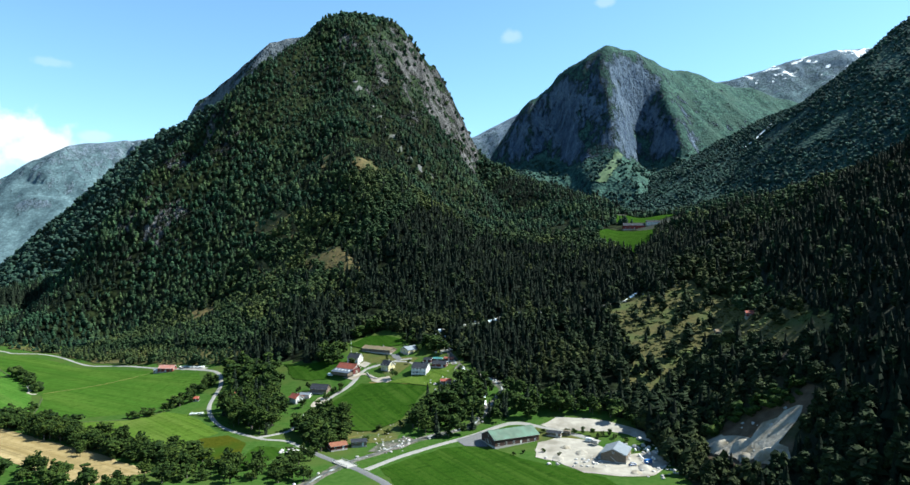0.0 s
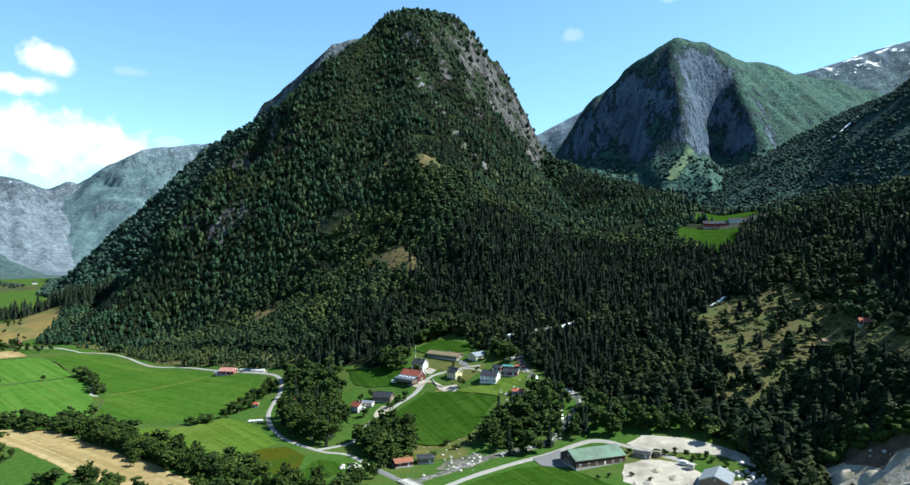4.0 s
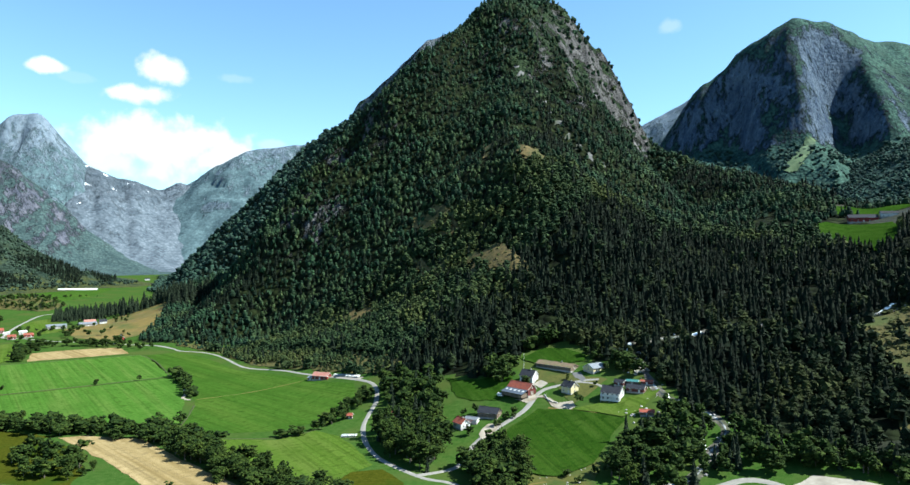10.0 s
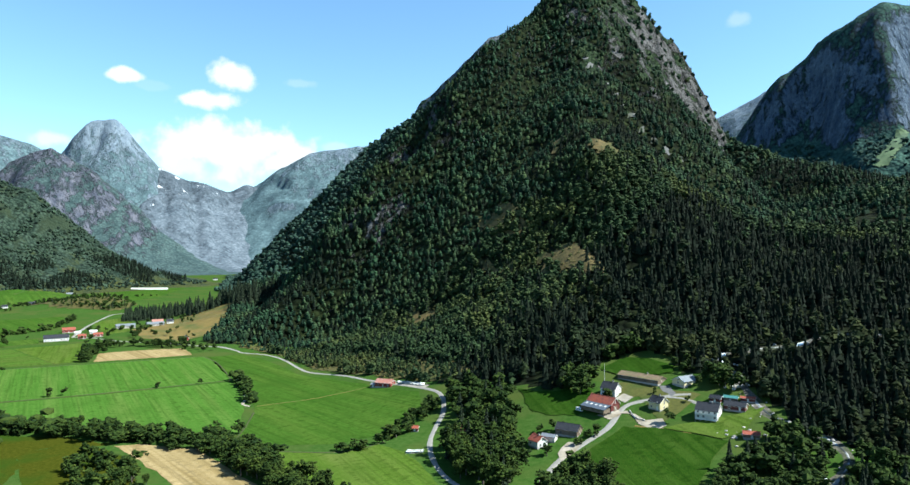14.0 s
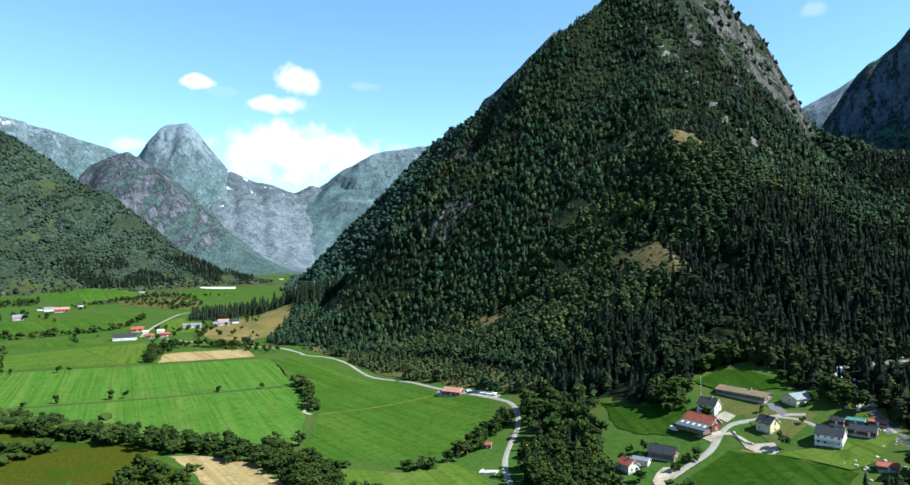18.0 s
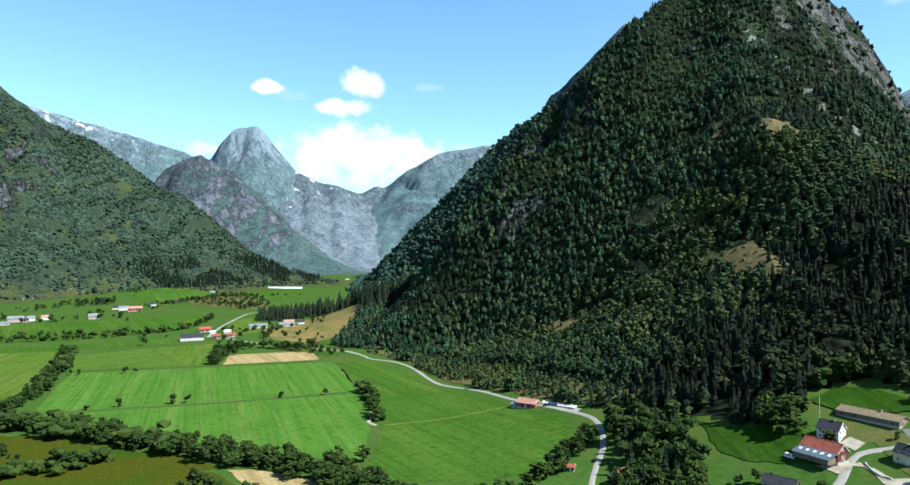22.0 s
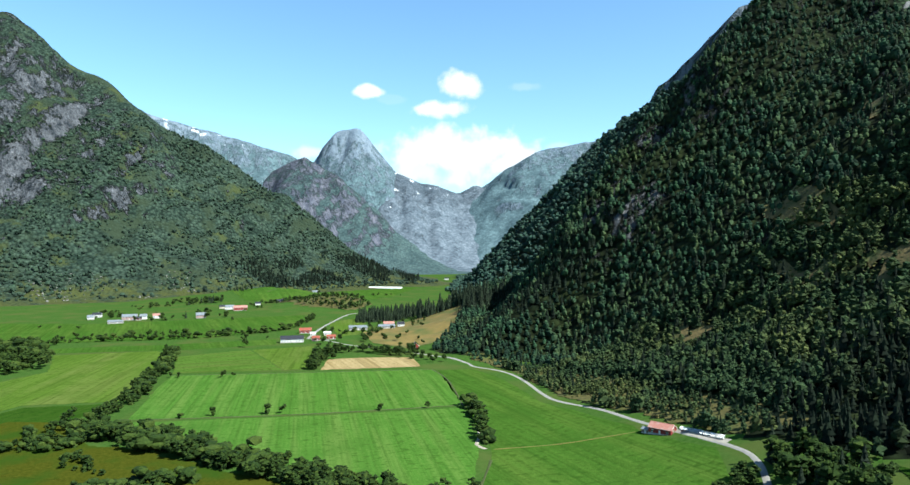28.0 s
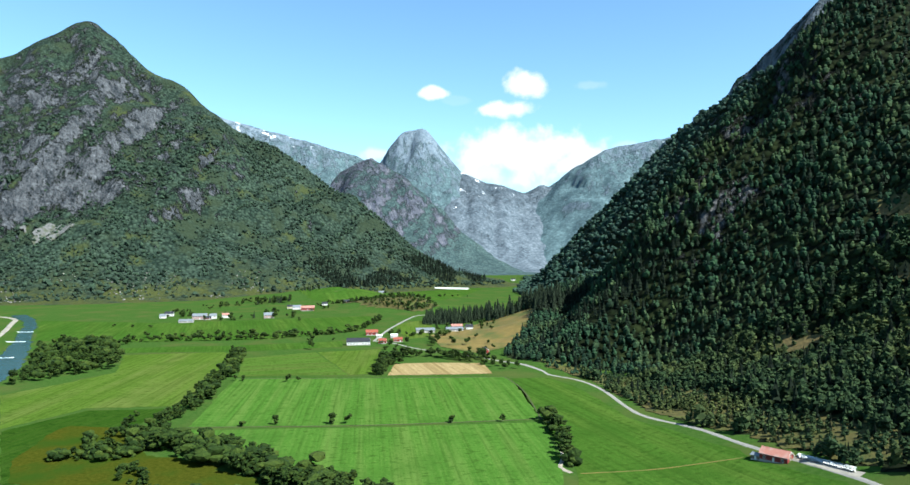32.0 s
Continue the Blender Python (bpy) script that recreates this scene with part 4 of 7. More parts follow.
strip("road_valley", ROAD_MAIN[:n_road - 4], 4.0, M_ROAD, "pale valley road along the foot of the mountain")
strip("road_asphalt", ROAD_MAIN[n_road - 5:] + [(-22, 318)], 5.6, M_ASPHALT, "grey asphalt road past the bridge", lift=0.26)
strip("road_village", [ROAD_MAIN[n_road - 8]] + ROAD_VILLAGE, 4.6, M_ROAD, "pale gravel road climbing into the hamlet", lift=0.26)
strip("road_village_branch", ROAD_VILLAGE_B, 3.4, M_ROAD, "narrow gravel drive to a house", lift=0.3)
strip("road_plant", ROAD_PLANT, 5.4, M_ROAD, "gravel road to the plant", lift=0.24)
strip("road_far", ROAD_FAR, 5.0, M_ROAD, "pale road bending into the far farms", lift=0.25)
strip("track_field", ROAD_FIELD, 1.6, M_HAY, "faint wheel track across the grass", "track", 0.2)
strip("track_loop", TRACK_ROWEND, 3.2, M_SAND, "bare dirt loop beside the bushes", "track", 0.22)
for name, line in (("ditch_middle", [UPPER_FIELD[4], UPPER_FIELD[5], UPPER_FIELD[6]]), ("ditch_far", [UPPER_FIELD[0], UPPER_FIELD[1], UPPER_FIELD[2]]), ("ditch_east", [UPPER_FIELD[2], UPPER_FIELD[3], UPPER_FIELD[4]]),
                   ("ditch_pasture", [(-292, 470), (-232, 484), (-214, 512)]), ("ditch_row", [(-334, 552), (-318, 520), (-300, 480)])):
    strip(name, line, 2.2, M_DITCH, "rough grassy ditch between two fields", "ditch", 0.22, 0.3)

M_OPEN_SLOPE = material("open_slope_grass", (0.0308, 0.0327, 0.00763), (0.0719, 0.06, 0.0152), 0.25, bump=0.5, bump_scale=0.3, broad=(0.0411, 0.0546, 0.0107), broad_scale=0.05)
M_SCREE = material("pale_scree", (0.045, 0.0465, 0.0465), (0.12, 0.12, 0.118), 0.3, bump=0.6, bump_scale=0.3, broad=(0.0375, 0.045, 0.0225), broad_scale=0.05)
SLOPE_MEADOW = [(138, 614), (173, 634), (214, 624), (230, 578), (230, 493), (228, 402), (204, 390), (194, 450), (187, 500), (165, 483), (135, 466), (118, 480), (138, 520), (136, 560)]
patch("slope_meadow", SLOPE_MEADOW, M_OPEN_SLOPE, "open brownish grass slope round the cabins", "slope", 0.8, 8, 5)
patch("soil_slip", [(184, 440), (197, 425), (202, 392), (194, 380), (183, 402), (180, 425)], M_SOIL, "bare brown soil slip above the quarry", "soil", 1.3, 3, 4)
M_OPEN_TONGUE = material("pale_slope_grass", (0.0562, 0.0938, 0.045), (0.09, 0.128, 0.0638), 0.08, broad=(0.045, 0.075, 0.045), broad_scale=0.02)
SCAR = [(-182, 1245), (-166, 1226), (-145, 1175), (-126, 1138), (-104, 1105), (-87, 1080), (-53, 1063), (-33, 1072)]
SCAR_PATCHES = [(-183, 1246, 5, 9, 30), (-173, 1232, 7, 12, 30), (-153, 1192, 3, 10, 25), (-140, 1165, 3, 9, 30), (-126, 1140, 4, 9, 35), (-113, 1118, 4, 10, 35), (-99, 1098, 5, 9, 45), (-87, 1082, 4, 8, 45), (-72, 1070, 6, 8, 50), (-53, 1064, 8, 6, 50), (-37, 1070, 6, 5, 50), (-208, 1278, 4, 9, 10)]
for cx, cy, a, b, turn in SCAR_PATCHES:
    c, w = math.cos(radians(turn)), math.sin(radians(turn))
    blob = [(math.cos(k * 0.5236) * 0.7 * a * (0.5 + 0.7 * abs(math.sin(k * 2.7 + cx))), math.sin(k * 0.5236) * 0.8 * b * (0.5 + 0.6 * abs(math.cos(k * 1.9 + cy)))) for k in range(12)]
    patch("scree", [(cx + u * c + v * w, cy - u * w + v * c) for u, v in blob], M_SCREE, "small patch of bare pale scree between the trees", "scree", 0.5, 2.5, 5)
YOUNG_WOOD = [(-560, 835), (-470, 830), (-400, 800), (-330, 745), (-250, 690), (-180, 640), (-226, 634), (-290, 670), (-370, 714), (-420, 754), (-475, 800), (-530, 820)]


def young(x, y):
    """Low young growth above the valley road."""
    return inside(x + 10 * fbm(x, y, 30, 2, 61), y + 10 * fbm(x, y, 30, 2, 62), YOUNG_WOOD).astype(float)


CLEARINGS = [[(-277, 958), (-253, 960), (-211, 911), (-202, 889), (-227, 886), (-263, 924)], [(-185, 840), (-152, 826), (-117, 801), (-112, 759), (-150, 777), (-175, 809)], [(-272, 890), (-242, 876), (-206, 840), (-206, 822), (-253, 864)],
             [(-147, 954), (-118, 961), (-102, 934), (-128, 919)], [(-216, 1036), (-183, 1005), (-180, 981), (-204, 1008)], [(-330, 860), (-300, 850), (-290, 815), (-325, 830)]]
M_CLEARING = material("dry_clearing_grass", (0.0396, 0.0343, 0.0119), (0.112, 0.0825, 0.0297), 0.3, bump=0.5, bump_scale=0.4, broad=(0.0297, 0.0396, 0.00924), broad_scale=0.04)
patch("young_wood_floor", YOUNG_WOOD, M_OPEN_SLOPE, "brownish rough ground under young trees", "slope", 0.4, 6, 8)
for poly in CLEARINGS:
    patch("clearing", poly, M_CLEARING, "dry grassy clearing in the mountain wood", "clearing", 1.9, 14, 5)
patch("grass_tongue", [(432, 2090), (470, 2085), (520, 2160), (548, 2225), (530, 2230), (490, 2165)], M_OPEN_TONGUE, "pale green grassy tongue below the dark cliffs", "slope", 4.0, 8, 12, lambda x, y: np.maximum(FAR_HEIGHT["mountain_cliff"](x, y), land(x, y)))
TALUS = [(-2225, 860), (-2240, 905), (-2195, 945), (-2118, 930), (-2108, 880), (-2150, 850)]
patch("talus", TALUS, M_SCREE, "grey talus fan below the western cliffs", "scree", 3.0, 9, 9, FAR_HEIGHT["mountain_west"])
patch("talus", [(-2290, 835), (-2280, 860), (-2255, 858), (-2262, 832)], M_SCREE, "small grey talus fan below the western cliffs", "scree", 3.0, 6, 9, FAR_HEIGHT["mountain_west"])
HILL_MEADOW = [(-1560, 1240), (-1600, 1300), (-1520, 1380), (-1400, 1370), (-1330, 1290), (-1330, 1220), (-1420, 1190)]
patch("hill_meadow", HILL_MEADOW, M_FIELD_EAST, "pale green meadow on a low hill above the farms", "field", 0.5, 6, 16)
KNOLL_SCRUB = [(-1245, 1130), (-1250, 1185), (-1160, 1250), (-1060, 1225), (-1045, 1165), (-1130, 1120)]
patch("scrub_knoll", KNOLL_SCRUB, M_OPEN_SLOPE, "rough brownish scrub on a low knoll", "slope", 0.5, 8, 10)

# water
M_WATER = material("glacier_water", (0.0165, 0.0562, 0.0713), (0.0338, 0.0863, 0.101), 0.1, 0.12, 0.05, 1.0, spec=0.5)
M_FOAM = material("white_water", (0.55, 0.6, 0.62), (0.85, 0.87, 0.88), 1.0, 0.5, 0.15, 2.0)
M_STREAM = material("stream_water", (0.02, 0.026, 0.026), (0.05, 0.055, 0.052), 0.6, 0.5, 0.1, 1.5, broad=(0.3, 0.31, 0.31), broad_scale=0.16)
M_STREAM_BED = material("stony_stream_bed", (0.0338, 0.03, 0.0225), (0.143, 0.131, 0.112), 0.5, 0.9, 0.4, 0.9, broad=(0.0263, 0.0375, 0.0135), broad_scale=0.1)
for line in ([(170, 641), (157, 631)], [(38, 631), (30, 627)], [(-14, 622), (-16, 603)], [(20, 493), (21, 477)], [(6, 536), (11, 521)]):
    strip("cascade", line, 3.0, M_FOAM, "white cascade of the mountain stream between trees", "cascade", 0.9, 0.6)
strip("stream_bed", STREAM, 7.0, M_STREAM_BED, "stony brown bed of the mountain stream", "stream bed", 0.2, 0.4)
strip("cascade", [(845, 1990), (863, 1998), (900, 2008), (940, 2016)], 9.0, M_FOAM, "white waterfall in a gully of the far mountain wall", "cascade", 2.5, 0.7)
strip("stream", STREAM, 2.0, M_STREAM, "white rushing mountain stream between boulders", "stream", 0.35, 0.5)
RIVER_BANKS = [(-1560, 660), (-1451, 645), (-1330, 612), (-1207, 569), (-1060, 525), (-930, 480), (-849, 441), (-800, 405), (-850, 398), (-1020, 482), (-1099, 514), (-1250, 566), (-1350, 600), (-1421, 620), (-1560, 636)]
patch("river", RIVER_BANKS, M_WATER, "turquoise glacier river at the valley edge", "river", 0.25, 3, 30)
for x, y, l in ((-1150, 536, 12), (-1010, 486, 10), (-1260, 578, 9)):
    strip("rapids", [(x - l, y - 9), (x - 2, y - 1), (x + l * 0.5, y + 8)], 1.1, M_FOAM, "thin line of white water across the river", "rapids", 0.45, 0.6)
strip("road_riverside", GRAVEL_ROAD_W, 9, M_GRAVEL, "pale gravel road beside the river", lift=0.4)


# ---------------------------------------------------------------- trees
def ico():
    bm = bmesh.new()
    bmesh.ops.create_icosphere(bm, subdivisions=1, radius=1.0)
    bm.verts.ensure_lookup_table()
    v = np.array([v.co[:] for v in bm.verts])
    f = np.array([[w.index for w in q.verts] for q in bm.faces])
    bm.free()
    return v, f


ICO_V, ICO_F = ico()
dice = np.random.default_rng(11)


OCTA_V = np.array([(1, 0, 0), (-1, 0, 0), (0, 1, 0), (0, -1, 0), (0, 0, 1), (0, 0, -1)], float)
OCTA_F = np.array([(0, 2, 4), (2, 1, 4), (1, 3, 4), (3, 0, 4), (2, 0, 5), (1, 2, 5), (3, 1, 5), (0, 3, 5)])


def lumps(places, jitter=0.28, fine=False):
    """Many small uneven clumps of leaves: places holds x, y, z, radius, flatness. Fine ones are small turned shards."""
    vs, fs = [], []
    shape, faces = (OCTA_V, OCTA_F) if fine else (ICO_V, ICO_F)
    for k, (x, y, z, r, flat) in enumerate(places):
        v = shape * (1 + jitter * dice.uniform(-1, 1, (len(shape), 1)))
        if fine:
            a, b = dice.uniform(0, 6.28, 2)
            ca, sa, cb, sb = math.cos(a), math.sin(a), math.cos(b), math.sin(b)
            v = v @ np.array([(ca, -sa, 0), (sa * cb, ca * cb, -sb), (sa * sb, ca * sb, cb)])
        vs.append(v * (r, r, r * flat) + (x, y, z))
        fs.append(faces + len(shape) * k)
    return np.vstack(vs), np.vstack(fs)


def crown_shape(count, spread, low, size, tall=0.36):
    """A crown of unit height: several uneven boughs, each a loose cluster of clumps, with gaps between them."""
    out, boughs = [], []
    for _ in range(max(4, count // 13)):
        d = dice.normal(size=3)
        d /= np.linalg.norm(d)
        k = dice.uniform(0.25, 0.85)
        boughs.append((d[0] * spread * k, d[1] * spread * k, low + tall + d[2] * tall * k, dice.uniform(0.3, 0.55)))
    for i in range(count):
        x, y, z, r = boughs[i % len(boughs)]
        d = dice.normal(size=3)
        d /= np.linalg.norm(d)
        k = r * dice.uniform(0.3, 1.1)
        out.append((x + d[0] * spread * k, y + d[1] * spread * k, z + d[2] * tall * k, size * dice.uniform(0.6, 1.3), 0.75))
    return out


def spruce_shape(tiers, sides, width, jag=0.25):
    """Drooping tiers of needles on a narrow cone, unit height."""
    vs, fs = [], []
    for t in range(tiers):
        z0, z1 = 0.06 + 0.9 * t / tiers, 0.06 + 0.9 * (t + 1.75) / tiers
        r = width * (1 - 0.9 * t / tiers)
        base = len(vs)
        vs.append((0, 0, min(1.0, z1)))
        turn = dice.uniform(0, 6.28)
        for i in range(sides):
            a = turn + 2 * math.pi * i / sides
            rr = r * (1 + jag * dice.uniform(-1, 1)) * (1.0 if i % 2 else 0.72)
            vs.append((rr * math.cos(a), rr * math.sin(a), z0 + 0.03 * dice.uniform(-1, 1)))
        for i in range(sides):
            fs.append((base, base + 1 + i, base + 1 + (i + 1) % sides))
    return np.array(vs), np.array(fs)


def trunk_mesh(name, radius, height, limbs, mat):
    bm = bmesh.new()
    bmesh.ops.create_cone(bm, segments=7, radius1=radius, radius2=radius * 0.35, depth=height, matrix=pose(0, 0, height / 2))
    for i in range(limbs):
        a, z = i * 2.4, height * (0.45 + 0.5 * i / max(limbs, 1))
        bmesh.ops.create_cone(bm, segments=5, radius1=radius * 0.4, radius2=radius * 0.12, depth=height * 0.5,
                              matrix=pose(0, 0, z, 0, 0, math.degrees(a)) @ pose(0, 0, 0, 0, 48, 0) @ pose(0, 0, height * 0.22))
    me = bpy.data.meshes.new(name)
    bm.to_mesh(me)
    bm.free()
    me.materials.append(mat)
    return me


M_BARK = material("bark", (0.05, 0.042, 0.035), (0.14, 0.12, 0.1), 3.0, bump=0.02, bump_scale=8)
M_LEAVES = material("leaves", (0.00794, 0.0187, 0.00277), (0.025, 0.0446, 0.0068), 0.9, 0.9, island=0.5, each=0.3, spec=0.1)
M_NEEDLES = material("needles", (0.00396, 0.00924, 0.00396), (0.00858, 0.0165, 0.00594), 0.9, 0.9, island=0.25, each=0.25)


def tree_model(kind, label, category):
    """A tree or bush of its own kind, standing far below the ground until it is copied into place."""
    root = new(kind, None)
    root.empty_display_size = 0.5
    tagged(root, label, category)
    if kind == "spruce":
        v, f = spruce_shape(9, 12, 0.2)
        mat, trunk = M_NEEDLES, trunk_mesh("trunk", 0.018, 0.5, 0, M_BARK)
    elif kind == "bush":
        v, f = lumps(crown_shape(110, 0.52, 0.08, 0.1, 0.4), 0.5, True)
        mat, trunk = M_LEAVES, trunk_mesh("stem", 0.03, 0.35, 3, M_BARK)
    else:
        v, f = lumps(crown_shape(250, 0.36, 0.14, 0.058, 0.42), 0.5, True)
        mat, trunk = M_LEAVES, trunk_mesh("trunk", 0.028, 0.55, 4, M_BARK)
    crown = mesh_object("crown", v, f, mat)
    crown.parent = root
    stem = new("trunk", trunk)
    stem.parent = root
    return root


MODELS = {k: [tree_model(k, label, cat) for _ in range(n)] for k, n, label, cat in (
    ("broadleaf_tree", 6, "leafy green broadleaf tree standing in the valley", "tree"), ("bush", 4, "low rounded green bush in the grass", "bush"), ("spruce", 3, "dark green narrow spruce tree", "tree"))}


QUEUE = {k: [] for k in MODELS}


def plant(kind, x, y, tall, wide=1.0, group="", label=""):
    QUEUE[kind].append((float(x), float(y), float(tall), float(wide), float(dice.uniform(0, 360)), group, label))


def grow(kind, count, joined_name, joined_label, light):
    """The trees nearest to the foot of the valley stand as things of their own; the far rest is one joined wood."""
    todo = sorted(QUEUE[kind], key=lambda q: math.hypot(q[0] + 150, q[1] - 330))
    if not todo:
        return
    levels = land(np.array([q[0] for q in todo]), np.array([q[1] for q in todo]))
    for i, (x, y, tall, wide, turn, group, label) in enumerate(todo[:count]):
        k = i % len(MODELS[kind])
        m = pose(x, y, float(levels[i]) - 0.05, 0, 0, turn) @ Matrix.Diagonal((tall * wide, tall * wide, tall, 1))
        ob = MODELS[kind][k] if i < len(MODELS[kind]) else copy_thing(MODELS[kind][k], m)
        ob.matrix_basis = m
        tagged(ob, label, "", group)
    vs, fs, base = [], [], 0
    for i, (x, y, tall, wide, turn, _, _) in enumerate(todo[count:]):
        v, f = light[i % len(light)]
        c, s = math.cos(turn), math.sin(turn)
        z0 = levels[count + i]
        vs.append(np.column_stack([(v[:, 0] * c - v[:, 1] * s) * tall * wide + x, (v[:, 0] * s + v[:, 1] * c) * tall * wide + y, v[:, 2] * tall + z0]))
        fs.append(f + base)
        base += len(v)
    if vs:
        tagged(mesh_object(joined_name, np.vstack(vs), np.vstack(fs), M_NEEDLES if kind == "spruce" else M_LEAVES), joined_label, "trees", kind="stuff")


def row(line, spacing, tall, kinds, group, scatter=1.5, wide=1.0, label="", rows=1, gap=4.5):
    p = curve(line, spacing)
    d = np.gradient(p, axis=0)
    n = np.stack([-d[:, 1], d[:, 0]], -1) / np.maximum(np.hypot(d[:, 0], d[:, 1]), 1e-6)[:, None]
    for j in range(rows):
        for q, m in zip(p, n):
            x, y = q + m * gap * (j - (rows - 1) / 2) + dice.normal(size=2) * scatter
            plant(kinds[int(dice.integers(len(kinds)))], x, y, tall * dice.uniform(0.5, 1.3), wide * dice.uniform(0.8, 1.25), group, label)


def copse(poly, spacing, tall, kinds, group, label="", keep=lambda x, y: True):
    xs, ys = [p[0] for p in poly], [p[1] for p in poly]
    for x in np.arange(min(xs), max(xs), spacing):
        for y in np.arange(min(ys), max(ys), spacing):
            px, py = x + dice.uniform(-0.45, 0.45) * spacing, y + dice.uniform(-0.45, 0.45) * spacing
            if inside(np.array([px]), np.array([py]), poly)[0] and keep(px, py):
                plant(kinds[int(dice.integers(len(kinds)))], px, py, tall * dice.uniform(0.6, 1.35), dice.uniform(0.8, 1.2), group, label)


B, U, S = "broadleaf_tree", "bush", "spruce"
row(ROW_FIELD, 4.0, 9, [B, B, U], "tree row in the field", 1.0, 1.15)
row(ROW_HEDGE, 5.6, 9.5, [B, B, U], "tree hedge between fields", 3.0, 1.0, "", 2, 6)
row(ROW_SOUTH, 5.0, 9.5, [B, B, B, U], "tree belt south of the fields", 2.4, 1.2, "", 4, 5.2)
row(ROW_SOUTH_B, 4.6, 10, [B, B, U], "tree belt south of the fields", 2.8, 1.15, "", 3, 6)
row(ROW_BANK, 5.2, 9, [B, B, U], "trees on the stream bank", 2.5, 1.0, "", 2, 7)
row(ROW_FRONT, 5.5, 9, [B, B, U], "trees in front of the stubble field", 3.0, 1.1, "", 2, 7)
row(ROW_SMALL, 4.0, 7, [B, U], "small tree clump in the pasture", 1.0, 1.2)
row(ROW_ROADSIDE, 5.0, 8.5, [B, B, U], "trees beside the valley road", 2.0, 1.1, "", 2, 6)
row(ROW_FAR, 6.0, 8.5, [B, B, U], "tree row beyond the far field", 2.0, 1.1)
row(ROW_FAR_W, 7, 9, [B, U], "tree row beyond the far field", 3.0, 1.1, "", 2, 9)
row(ROW_STUBBLE, 6.5, 10, [B], "trees behind the stubble field", 2.5, 1.1, "", 2, 7)
off_road = lambda x, y: near_line(np.array([x]), np.array([y]), ROAD_MAIN)[0] > 5.5 and near_line(np.array([x]), np.array([y]), ROAD_VILLAGE)[0] > 4 and math.hypot(x + 170, y - 520) > 9
copse(COPSE_ROAD, 5.8, 14, [B, B, B, B, S], "copse beside the road bend", "tall dense broadleaf tree of the roadside copse", off_road)
copse(COPSE_JUNCTION, 5.6, 11, [B, B, U], "trees at the road junction", "", off_road)
copse(COPSE_STREAM, 5.8, 12, [B, B, B, S], "trees along the mountain stream", "", lambda x, y: near_line(np.array([x]), np.array([y]), STREAM)[0] > 3.5 and near_line(np.array([x]), np.array([y]), ROAD_PLANT)[0] > 4)
copse([(60, 462), (66, 480), (100, 466), (128, 436), (134, 418), (127, 418), (119, 431), (104, 445), (86, 456), (68, 460)], 5.2, 10, [B, B, U], "trees above the gravel ground", "leafy tree at the foot of the wooded slope")
copse([(143, 390), (150, 396), (172, 384), (190, 374), (186, 358), (171, 368), (157, 378)], 4.6, 7, [B, U, U], "scrub above the quarry", "low scrub on the quarry's upper edge")
row([(-464, 392), (-458, 403), (-445, 414), (-440, 430)], 4.5, 8, [B, U], "trees in the olive pasture", 2.5, 1.2, "", 3, 6)
row([(-524, 418), (-505, 410), (-490, 414)], 5, 5, [U, U, B], "bushes in the olive pasture", 3, 1.2, "", 2, 6)
row([(-1064, 666), (-1042, 694), (-1012, 724), (-970, 763), (-943, 806), (-912, 848)], 8, 9, [B, B, U], "tree row before the far farms", 2.5, 1.15, "rounded green tree in a field row")
copse([(-122, 588), (-98, 604), (-93, 628), (-70, 640), (-72, 632), (-88, 624), (-94, 604), (-104, 584), (-96, 572), (-104, 570)], 5.0, 12, [B, B, B, U], "trees at the edge of the high meadow", "leafy tree at the edge of the mountain wood")
copse([(-50, 606), (-42, 612), (-30, 600), (-8, 580), (4, 560), (-2, 556), (-16, 572), (-34, 592)], 6.0, 10, [B, B, U], "trees behind the hamlet", "leafy tree behind the hamlet", lambda x, y: near_line(np.array([x]), np.array([y]), STREAM)[0] > 3)
copse(COPSE_WEST, 10.5, 12, [B, B, U], "riverside wood")
copse(COPSE_BOTTOM, 8.0, 9, [B, B, U], "wood in front of the stubble field")
copse(SPRUCE_A, 7.5, 17, [S], "dark spruce wood", "tall dark spruce in a dense stand")
row(SPRUCE_B, 7, 25, [S], "dark spruce row", 2.5, 1.0, "tall dark spruce at the edge of the slope", 5, 8)
copse([(-1255, 1140), (-1255, 1195), (-1150, 1260), (-1050, 1215), (-1060, 1150), (-1150, 1130)], 9.5, 9, [B, B, B, U, S], "scrubby knoll", "small tree on a scrubby knoll", lambda x, y: dice.random() < 0.9)
copse([(-1560, 1230), (-1530, 1260), (-1480, 1265), (-1490, 1230)], 12, 13, [S, B], "trees above the farms", "tree beside a hill meadow")
copse([(-1420, 1120), (-1480, 1180), (-1500, 1100), (-1440, 1060)], 11, 13, [B, B, S], "trees above the farms", "tree beside a hill meadow")
